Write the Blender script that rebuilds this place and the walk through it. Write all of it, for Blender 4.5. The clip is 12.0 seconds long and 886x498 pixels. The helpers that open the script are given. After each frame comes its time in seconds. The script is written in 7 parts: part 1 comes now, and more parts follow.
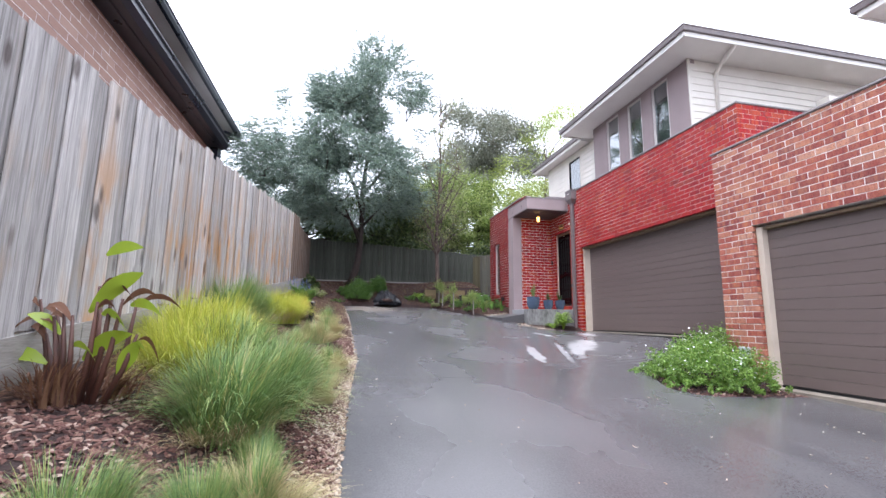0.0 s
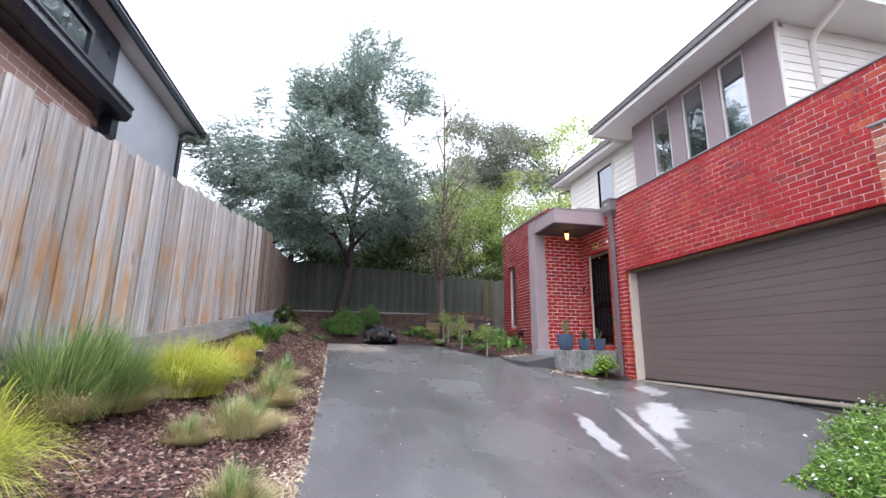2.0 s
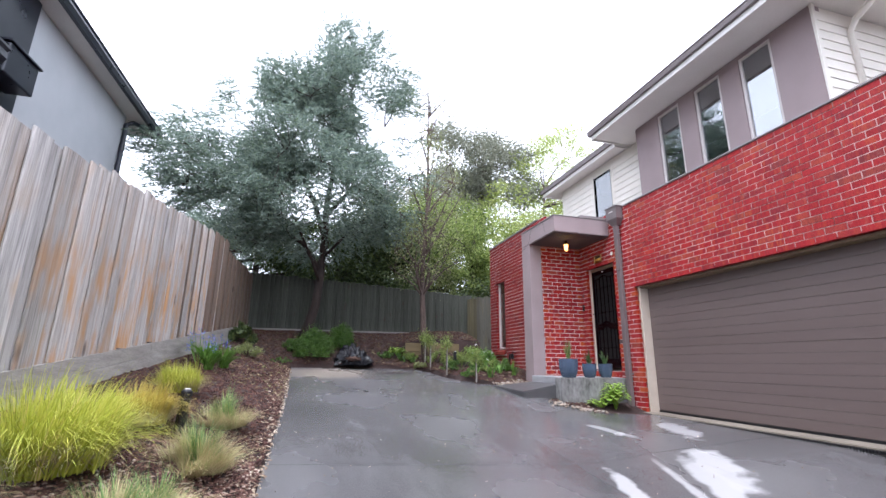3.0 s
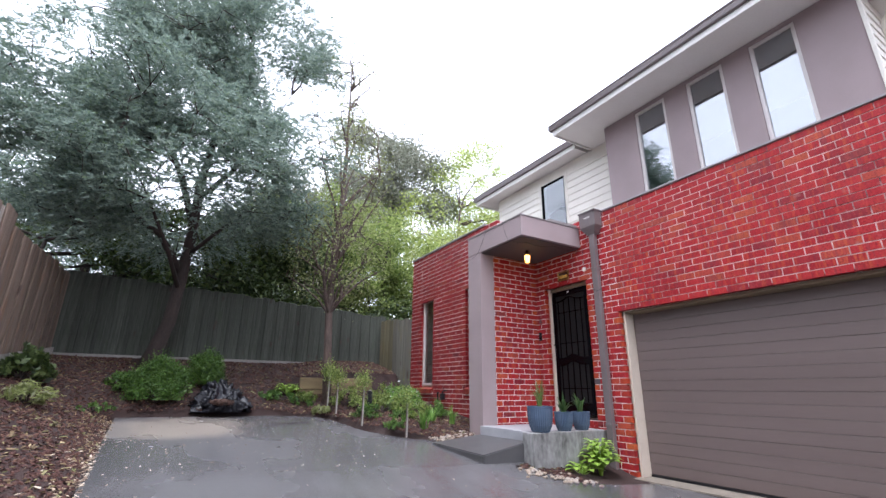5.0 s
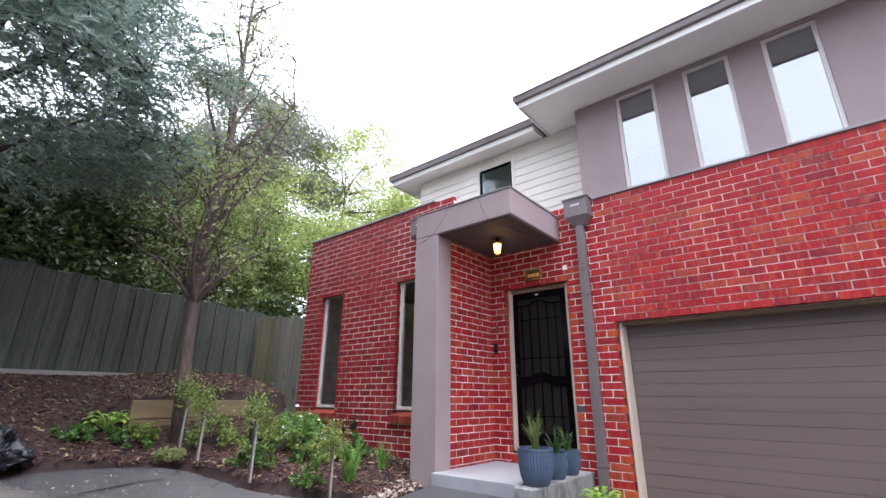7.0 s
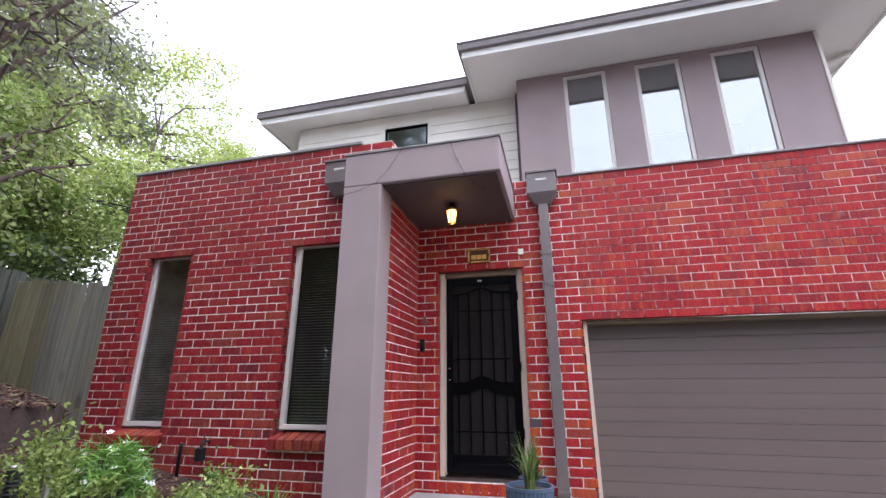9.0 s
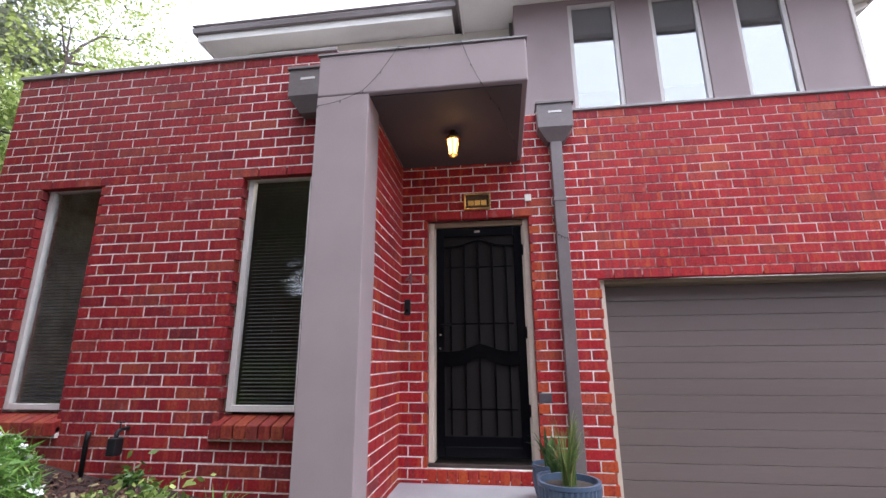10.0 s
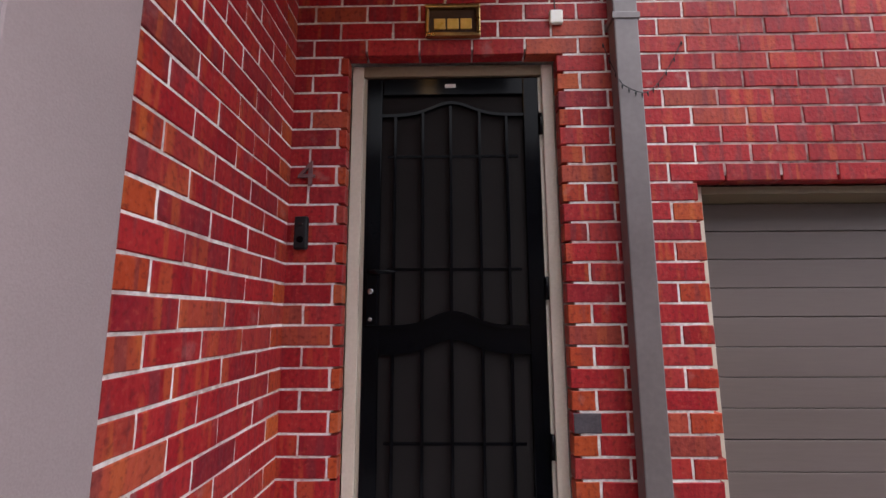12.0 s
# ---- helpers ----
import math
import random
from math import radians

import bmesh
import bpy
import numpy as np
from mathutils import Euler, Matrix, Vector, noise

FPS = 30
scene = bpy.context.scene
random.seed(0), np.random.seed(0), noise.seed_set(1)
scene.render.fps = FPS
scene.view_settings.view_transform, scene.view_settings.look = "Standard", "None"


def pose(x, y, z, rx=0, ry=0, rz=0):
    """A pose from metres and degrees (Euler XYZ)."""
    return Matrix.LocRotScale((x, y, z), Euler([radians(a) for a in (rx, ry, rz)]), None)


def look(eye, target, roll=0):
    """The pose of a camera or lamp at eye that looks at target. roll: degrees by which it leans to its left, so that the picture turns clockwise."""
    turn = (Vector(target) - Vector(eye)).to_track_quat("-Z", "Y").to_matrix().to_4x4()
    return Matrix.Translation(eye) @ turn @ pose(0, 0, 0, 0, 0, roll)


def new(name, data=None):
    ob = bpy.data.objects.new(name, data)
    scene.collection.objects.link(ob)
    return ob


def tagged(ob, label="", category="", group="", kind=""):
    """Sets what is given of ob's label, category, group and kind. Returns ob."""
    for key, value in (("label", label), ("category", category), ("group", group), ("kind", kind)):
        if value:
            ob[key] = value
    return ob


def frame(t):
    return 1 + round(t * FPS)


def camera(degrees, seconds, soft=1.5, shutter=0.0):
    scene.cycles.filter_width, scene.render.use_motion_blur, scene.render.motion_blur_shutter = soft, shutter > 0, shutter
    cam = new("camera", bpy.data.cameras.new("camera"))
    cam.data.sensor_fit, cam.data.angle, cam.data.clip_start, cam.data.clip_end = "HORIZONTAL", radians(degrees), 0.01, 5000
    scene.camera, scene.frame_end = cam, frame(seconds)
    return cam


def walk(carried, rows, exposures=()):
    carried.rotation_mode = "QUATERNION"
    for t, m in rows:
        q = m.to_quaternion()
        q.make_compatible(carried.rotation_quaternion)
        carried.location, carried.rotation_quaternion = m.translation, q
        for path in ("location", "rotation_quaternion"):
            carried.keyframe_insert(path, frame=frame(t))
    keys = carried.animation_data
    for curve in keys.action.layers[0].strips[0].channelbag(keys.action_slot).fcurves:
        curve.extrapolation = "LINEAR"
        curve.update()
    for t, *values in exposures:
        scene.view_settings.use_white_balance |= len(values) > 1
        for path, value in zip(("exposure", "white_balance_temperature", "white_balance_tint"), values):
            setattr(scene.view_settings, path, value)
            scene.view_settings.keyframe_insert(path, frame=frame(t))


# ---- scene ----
cam = camera(89.8, 12.0)
PATH = [
    (0, (0.619, 1.473, 1.382), (1.041, 3.403, 1.695), 0.7),
    (0.5, (0.773, 2.039, 1.47), (1.18, 3.97, 1.794), 0.7),
    (1, (0.906, 2.668, 1.575), (1.305, 4.596, 1.925), 0.7),
    (1.5, (0.965, 3.301, 1.658), (1.364, 5.222, 2.046), 0.7),
    (2, (1.043, 3.984, 1.752), (1.455, 5.894, 2.177), 0.7),
    (2.5, (1.084, 4.642, 1.837), (1.535, 6.535, 2.301), 0.7),
    (4.5, (1.243, 7.239, 2.145), (2.069, 8.963, 2.73), 0.6),
    (5, (1.247, 7.93, 2.211), (2.204, 9.578, 2.816), 0.6),
    (5.5, (1.253, 8.584, 2.278), (2.341, 10.144, 2.897), 0.6),
    (6, (1.265, 9.266, 2.364), (2.489, 10.72, 2.988), 0.5),
    (6.5, (1.33, 9.879, 2.423), (2.667, 11.227, 3.051), 0.5),
    (8.5, (1.75, 12.069, 2.64), (3.531, 12.732, 3.262), -0.0),
    (9, (2.031, 12.504, 2.669), (3.876, 12.985, 3.273), 0.0),
    (9.5, (2.364, 12.86, 2.693), (4.251, 13.21, 3.254), -0.2),
    (10, (2.841, 13.135, 2.665), (4.764, 13.387, 3.152), -0.3),
    (10.5, (3.312, 13.315, 2.714), (5.264, 13.464, 3.122), -0.4),
    (11, (3.847, 13.369, 2.729), (5.813, 13.42, 3.094), -0.4),
    (11.5, (4.386, 13.31, 2.718), (6.353, 13.368, 3.074), -0.2),
    (12, (4.939, 13.341, 2.779), (6.916, 13.377, 3.081), -0.2),
]
walk(cam, [(t, look(eye, target, roll)) for t, eye, target, roll in PATH],
     exposures=[(0, 1.16, 5950, 14), (1.5, 1.13, 5950, 14), (2.5, 1.15, 5950, 14), (4.5, 1.1, 5950, 14), (6.5, 1.11, 5950, 14), (9.5, 1.1, 5950, 14), (10.5, 1.08, 6000, 14), (12, 0.78, 6400, 15)])

# ---- world and light: a bright overcast sky ----
world = bpy.data.worlds.new("overcast_sky")
scene.world = world
world.use_nodes = True
wn, wl = world.node_tree.nodes, world.node_tree.links
wn.clear()
sky = wn.new("ShaderNodeTexSky")
sky.sky_type, sky.sun_disc = "NISHITA", False
sky.sun_elevation, sky.sun_rotation = radians(72), radians(209)
sky.air_density, sky.dust_density = 1.0, 6.0
grey = wn.new("ShaderNodeHueSaturation")
grey.inputs["Saturation"].default_value = 0.12
cover = wn.new("ShaderNodeMix")
cover.data_type = "RGBA"
cover.inputs["Factor"].default_value = 0.62
cover.inputs["B"].default_value = (10.3, 10.7, 11.5, 1)
wbg, wout = wn.new("ShaderNodeBackground"), wn.new("ShaderNodeOutputWorld")
wbg.inputs["Strength"].default_value = 0.165
wl.new(sky.outputs[0], grey.inputs["Color"])
wl.new(grey.outputs[0], cover.inputs["A"])
wl.new(cover.outputs["Result"], wbg.inputs["Color"])
wl.new(wbg.outputs[0], wout.inputs["Surface"])
sun = new("sun", bpy.data.lights.new("sun", "SUN"))
sun.data.energy, sun.data.angle, sun.data.color = 1.4, radians(50), (1.0, 0.98, 0.95)
sun.matrix_world = look((-2.5, -4.5, 16), (0, 0, 0))

# ---- materials ----


def mat(name, a, b=None, rough=0.6, scale=8.0, fine=60.0, bump=0.15, metal=0.0, stretch=(1, 1, 1), depth=0.004, rough_var=0.1, spec=0.5, shift=False, lo=0.32, hi=0.68):
    """A surface whose colour wanders between a and b at two scales, with fine relief."""
    m = bpy.data.materials.new(name)
    m.use_nodes = True
    n, l = m.node_tree.nodes, m.node_tree.links
    p = n["Principled BSDF"]
    b = b or tuple(c * 0.8 for c in a)
    tc, mp = n.new("ShaderNodeTexCoord"), n.new("ShaderNodeMapping")
    mp.inputs["Scale"].default_value = stretch
    l.new(tc.outputs["Object"], mp.inputs["Vector"])
    if shift:
        oi, sc = n.new("ShaderNodeObjectInfo"), n.new("ShaderNodeVectorMath")
        sc.operation = "SCALE"
        sc.inputs[0].default_value = (37.0, 11.0, 5.0)
        l.new(oi.outputs["Random"], sc.inputs["Scale"])
        l.new(sc.outputs[0], mp.inputs["Location"])
    big, small = n.new("ShaderNodeTexNoise"), n.new("ShaderNodeTexNoise")
    big.inputs["Scale"].default_value, big.inputs["Detail"].default_value = scale, 4
    small.inputs["Scale"].default_value, small.inputs["Detail"].default_value = fine, 3
    for t in (big, small):
        l.new(mp.outputs[0], t.inputs["Vector"])
    add = n.new("ShaderNodeMath")
    add.operation = "MULTIPLY_ADD"
    add.inputs[1].default_value = 0.4
    l.new(small.outputs["Fac"], add.inputs[0])
    half = n.new("ShaderNodeMath")
    half.operation = "MULTIPLY"
    half.inputs[1].default_value = 0.6
    l.new(big.outputs["Fac"], half.inputs[0])
    l.new(half.outputs[0], add.inputs[2])
    ramp = n.new("ShaderNodeValToRGB")
    ramp.color_ramp.elements[0].position, ramp.color_ramp.elements[1].position = lo, hi
    ramp.color_ramp.elements[0].color, ramp.color_ramp.elements[1].color = (*b, 1), (*a, 1)
    l.new(add.outputs[0], ramp.inputs["Fac"])
    l.new(ramp.outputs["Color"], p.inputs["Base Color"])
    p.inputs["Metallic"].default_value = metal
    p.inputs["Specular IOR Level"].default_value = spec
    rr = n.new("ShaderNodeMapRange")
    rr.inputs["To Min"].default_value, rr.inputs["To Max"].default_value = max(0.02, rough - rough_var), min(1, rough + rough_var)
    l.new(big.outputs["Fac"], rr.inputs["Value"])
    l.new(rr.outputs[0], p.inputs["Roughness"])
    if bump:
        bp = n.new("ShaderNodeBump")
        bp.inputs["Strength"].default_value, bp.inputs["Distance"].default_value = bump, depth
        l.new(small.outputs["Fac"], bp.inputs["Height"])
        l.new(bp.outputs[0], p.inputs["Normal"])
    return m


def vary(m, source, stops, noise_mix=0.25):
    """Colour m by a random value of each object or each island, through a ramp of (place, colour)."""
    n, l = m.node_tree.nodes, m.node_tree.links
    p = n["Principled BSDF"]
    if source == "object":
        rnd = n.new("ShaderNodeObjectInfo").outputs["Random"]
    else:
        rnd = n.new("ShaderNodeNewGeometry").outputs["Random Per Island"]
    old = p.inputs["Base Color"].links[0].from_socket
    ramp = n.new("ShaderNodeValToRGB")
    cr = ramp.color_ramp
    while len(cr.elements) < len(stops):
        cr.elements.new(0.5)
    for e, (at, c) in zip(cr.elements, stops):
        e.position, e.color = at, (*c, 1)
    l.new(rnd, ramp.inputs["Fac"])
    mix = n.new("ShaderNodeMix")
    mix.data_type = "RGBA"
    mix.blend_type = "MIX"
    mix.inputs["Factor"].default_value = noise_mix
    l.new(ramp.outputs["Color"], mix.inputs["A"])
    l.new(old, mix.inputs["B"])
    l.new(mix.outputs["Result"], p.inputs["Base Color"])
    return m


RED = [(0.0, (0.228, 0.0156, 0.0264)), (0.25, (0.42, 0.0168, 0.0228)), (0.5, (0.312, 0.0132, 0.0192)), (0.74, (0.444, 0.0216, 0.0264)),
       (0.9, (0.372, 0.0384, 0.036)), (0.96, (0.456, 0.09, 0.042)), (1.0, (0.156, 0.0216, 0.0336))]
PALE = [(0.0, (0.20, 0.055, 0.052)), (0.3, (0.40, 0.115, 0.08)), (0.5, (0.28, 0.075, 0.06)), (0.72, (0.50, 0.23, 0.15)), (0.88, (0.58, 0.34, 0.24)), (1.0, (0.17, 0.055, 0.055))]
HEADER = [(0.0, (0.46, 0.085, 0.022)), (0.3, (0.40, 0.055, 0.022)), (0.5, (0.30, 0.013, 0.016)), (0.7, (0.50, 0.12, 0.03)), (0.85, (0.33, 0.05, 0.035)), (1.0, (0.28, 0.011, 0.015))]
BAY = [(0.0, (0.16, 0.013, 0.022)), (0.25, (0.29, 0.013, 0.019)), (0.5, (0.22, 0.012, 0.018)), (0.74, (0.31, 0.017, 0.022)),
       (0.88, (0.27, 0.03, 0.03)), (0.96, (0.30, 0.06, 0.035)), (1.0, (0.11, 0.018, 0.028))]
brick_mats = {}


def burnt_stripes(m, source, orange, share):
    """Upright kiln stripes: orange and grey-violet bands across each brick, in drifts over the wall, and smears of mortar."""
    n, l = m.node_tree.nodes, m.node_tree.links
    p = n["Principled BSDF"]
    base = p.inputs["Base Color"].links[0].from_socket
    rnd = n.new("ShaderNodeObjectInfo").outputs["Random"] if source == "object" else n.new("ShaderNodeNewGeometry").outputs["Random Per Island"]
    tc, sc, ad, mp = n.new("ShaderNodeTexCoord"), n.new("ShaderNodeVectorMath"), n.new("ShaderNodeVectorMath"), n.new("ShaderNodeMapping")
    sc.operation = "SCALE"
    sc.inputs[0].default_value = (61.0, 83.0, 47.0)
    l.new(rnd, sc.inputs["Scale"])
    mp.inputs["Scale"].default_value = (1, 1, 0.1)
    l.new(tc.outputs["Object"], mp.inputs["Vector"])
    l.new(mp.outputs[0], ad.inputs[0]), l.new(sc.outputs[0], ad.inputs[1])
    st, zone, smear = [n.new("ShaderNodeTexNoise") for _ in range(3)]
    st.inputs["Scale"].default_value, st.inputs["Detail"].default_value = 20, 2
    l.new(ad.outputs[0], st.inputs["Vector"])
    pos = n.new("ShaderNodeNewGeometry").outputs["Position"]
    zone.inputs["Scale"].default_value, zone.inputs["Detail"].default_value = 0.8, 3
    smear.inputs["Scale"].default_value, smear.inputs["Detail"].default_value = 9, 8
    l.new(pos, zone.inputs["Vector"]), l.new(pos, smear.inputs["Vector"])

    def lay(value, lo, hi, top, colour, times=None):
        nonlocal base
        r, mx = n.new("ShaderNodeMapRange"), n.new("ShaderNodeMix")
        r.inputs["From Min"].default_value, r.inputs["From Max"].default_value, r.inputs["To Max"].default_value = lo, hi, top
        l.new(value, r.inputs["Value"])
        fac = r.outputs[0]
        if times:
            tm = n.new("ShaderNodeMath")
            tm.operation = "MULTIPLY"
            l.new(fac, tm.inputs[0]), l.new(times, tm.inputs[1])
            fac = tm.outputs[0]
        mx.data_type = "RGBA"
        mx.inputs["B"].default_value = (*colour, 1)
        l.new(fac, mx.inputs["Factor"]), l.new(base, mx.inputs["A"])
        base = mx.outputs["Result"]

    zr = n.new("ShaderNodeMapRange")
    zr.inputs["From Min"].default_value, zr.inputs["From Max"].default_value = 0.38, 0.6
    zr.inputs["To Min"].default_value = 0.2
    l.new(zone.outputs["Fac"], zr.inputs["Value"])
    lay(st.outputs["Fac"], 0.56, 0.64, share, orange, zr.outputs[0])
    lay(st.outputs["Fac"], 0.43, 0.36, 0.6, (0.16, 0.035, 0.045), zr.outputs[0])
    speck = n.new("ShaderNodeTexNoise")
    speck.inputs["Scale"].default_value, speck.inputs["Detail"].default_value = 55, 6
    l.new(pos, speck.inputs["Vector"])
    lay(speck.outputs["Fac"], 0.52, 0.68, 0.55, (0.10, 0.014, 0.016))
    lay(speck.outputs["Fac"], 0.42, 0.3, 0.3, (0.5, 0.12, 0.08))
    lay(smear.outputs["Fac"], 0.64, 0.76, 0.3, (0.45, 0.28, 0.26))
    l.new(base, p.inputs["Base Color"])
    for node in n:
        if node.type == "BUMP":
            l.new(speck.outputs["Fac"], node.inputs["Height"])
            node.inputs["Strength"].default_value, node.inputs["Distance"].default_value = 0.6, 0.004
    return m


SILL = [(0.0, (0.20, 0.03, 0.022)), (0.4, (0.28, 0.06, 0.03)), (0.7, (0.14, 0.03, 0.03)), (1.0, (0.24, 0.02, 0.022))]
for hue, stops, orange, base in (("sill", SILL, (0.34, 0.10, 0.04), ((0.3, 0.06, 0.03), (0.13, 0.02, 0.02))), ("header", HEADER, (0.52, 0.14, 0.035), ((0.46, 0.07, 0.03), (0.25, 0.012, 0.014))), ("red", RED, (0.50, 0.115, 0.035), ((0.36, 0.05, 0.042), (0.13, 0.010, 0.018))), ("bay", BAY, (0.40, 0.095, 0.04), ((0.30, 0.045, 0.04), (0.12, 0.012, 0.02))), ("pale", PALE, (0.55, 0.22, 0.10), ((0.56, 0.24, 0.16), (0.26, 0.06, 0.05)))):
    for src in ("object", "island"):
        brick_mats[hue, src] = burnt_stripes(vary(mat(hue + "_brick", *base, rough=0.5, scale=14, fine=70, bump=0.35, depth=0.003, spec=0.17, stretch=(1, 1, 0.12), shift=src == "object", lo=0.42, hi=0.6), src, stops, 0.3), src, orange, 0.32 if hue == "bay" else 0.5)
mortar = mat("mortar", (0.86, 0.82, 0.79), (0.46, 0.35, 0.33), 0.9, 5, 60, 0.5, lo=0.36, hi=0.58)
mortar_bay = mat("greyed_mortar", (0.80, 0.73, 0.69), (0.24, 0.14, 0.13), 0.9, 1.3, 40, 0.5, lo=0.38, hi=0.56)
mortar_dull = mat("weathered_mortar", (0.62, 0.44, 0.41), (0.09, 0.028, 0.028), 0.9, 1.5, 22, 0.5, lo=0.36, hi=0.6)
render_paint = mat("mauve_grey_render", (0.325, 0.255, 0.26), (0.265, 0.208, 0.212), 0.75, 2.2, 220, 0.3, depth=0.002)
# underside of the hood: its shade is put in as a darker mauve
hood_soffit_mat = mat("shaded_soffit_render", (0.085, 0.067, 0.071), (0.062, 0.049, 0.052), 0.7, 3, 150, 0.2)
cream = mat("cream_board_paint", (0.74, 0.70, 0.64), (0.64, 0.60, 0.54), 0.55, 2, 60, 0.1)
white_soffit = mat("white_soffit_paint", (0.74, 0.71, 0.68), (0.66, 0.63, 0.60), 0.6, 2, 40, 0.05)
gutter_mat = mat("grey_brown_gutter_steel", (0.17, 0.14, 0.14), (0.125, 0.102, 0.102), 0.35, 4, 40, 0.03, metal=0.0)
garage_mat = mat("taupe_steel_panel", (0.158, 0.119, 0.11), (0.13, 0.098, 0.09), 0.42, 1.5, 60, 0.3, depth=0.0012, stretch=(1, 0.12, 2.5))
jamb_mat = mat("pale_taupe_jamb_paint", (0.62, 0.53, 0.44), (0.52, 0.44, 0.36), 0.55, 4, 80, 0.06)
alu = mat("pale_window_aluminium", (0.62, 0.58, 0.56), (0.54, 0.5, 0.48), 0.4, 5, 60, 0.03)
black_steel = mat("black_powder_coated_steel", (0.0016, 0.0016, 0.0024), (0.0024, 0.0024, 0.0036), 0.14, 5, 160, 0.03, spec=0.1, rough_var=0.05)
black_plastic = mat("black_plastic", (0.008, 0.008, 0.01), (0.014, 0.014, 0.016), 0.45, 8, 90, 0.05, spec=0.3)
cap_mat = mat("grey_capping_steel", (0.27, 0.24, 0.24), (0.2, 0.18, 0.18), 0.45, 4, 60, 0.05)
dark_house = mat("charcoal_painted_steel", (0.011, 0.013, 0.022), (0.017, 0.019, 0.03), 0.3, 4, 60, 0.03)
pale_render = mat("pale_grey_render", (0.44, 0.46, 0.48), (0.38, 0.40, 0.42), 0.8, 2, 160, 0.2)
roof_mat = mat("dark_roof_tile", (0.10, 0.085, 0.085), (0.06, 0.05, 0.05), 0.7, 3, 30, 0.3)
brown_brick = vary(mat("brown_brick", (0.40, 0.26, 0.21), (0.26, 0.16, 0.13), 0.8, 6, 90, 0.3), "island",
                   [(0, (0.32, 0.19, 0.15)), (0.4, (0.40, 0.25, 0.20)), (0.8, (0.36, 0.22, 0.18)), (1, (0.46, 0.31, 0.25))], 0.3)
porch_conc = mat("smooth_porch_concrete", (0.40, 0.40, 0.42), (0.28, 0.28, 0.30), 0.45, 3, 90, 0.1)
block_conc = mat("stained_bare_concrete", (0.30, 0.295, 0.29), (0.07, 0.068, 0.065), 0.7, 3, 22, 0.3, stretch=(1, 1, 0.45), lo=0.34, hi=0.62)
sill_conc = mat("tan_sill_concrete", (0.30, 0.255, 0.205), (0.17, 0.145, 0.12), 0.6, 4, 70, 0.2)
step_conc = mat("dark_step_concrete", (0.085, 0.083, 0.086), (0.05, 0.048, 0.05), 0.4, 3, 90, 0.12)
dirt = mat("mulch_soil", (0.045, 0.022, 0.018), (0.02, 0.010, 0.009), 0.95, 5, 70, 0.8, depth=0.02)
# the unlit look of the rooms is put into this dark colour
room_mat = mat("unlit_room_colour", (0.10, 0.09, 0.085), (0.07, 0.065, 0.06), 0.9, 2, 30, 0)


def pane_glass(name, tint=(0.86, 0.90, 0.92)):
    m = bpy.data.materials.new(name)
    m.use_nodes = True
    p = m.node_tree.nodes["Principled BSDF"]
    p.inputs["Base Color"].default_value = (*tint, 1)
    p.inputs["Transmission Weight"].default_value = 1.0
    p.inputs["Roughness"].default_value = 0.0
    p.inputs["IOR"].default_value = 1.52
    return m


glass = pane_glass("window_glass")


def coated_glass(share=0.36, tone=0.6):
    """Solar-coated panes: part clear glass, part mirror."""
    m = pane_glass("coated_window_glass", (0.55, 0.58, 0.6))
    n, l = m.node_tree.nodes, m.node_tree.links
    gl, mx = n.new("ShaderNodeBsdfGlossy"), n.new("ShaderNodeMixShader")
    gl.inputs["Color"].default_value, gl.inputs["Roughness"].default_value = (tone, tone * 1.03, tone * 1.07, 1), 0.0
    mx.inputs[0].default_value = share
    l.new(n["Principled BSDF"].outputs[0], mx.inputs[1]), l.new(gl.outputs[0], mx.inputs[2])
    l.new(mx.outputs[0], n["Material Output"].inputs["Surface"])
    return m


mirror_glass = coated_glass()
tinted_glass = coated_glass(0.1, 0.7)


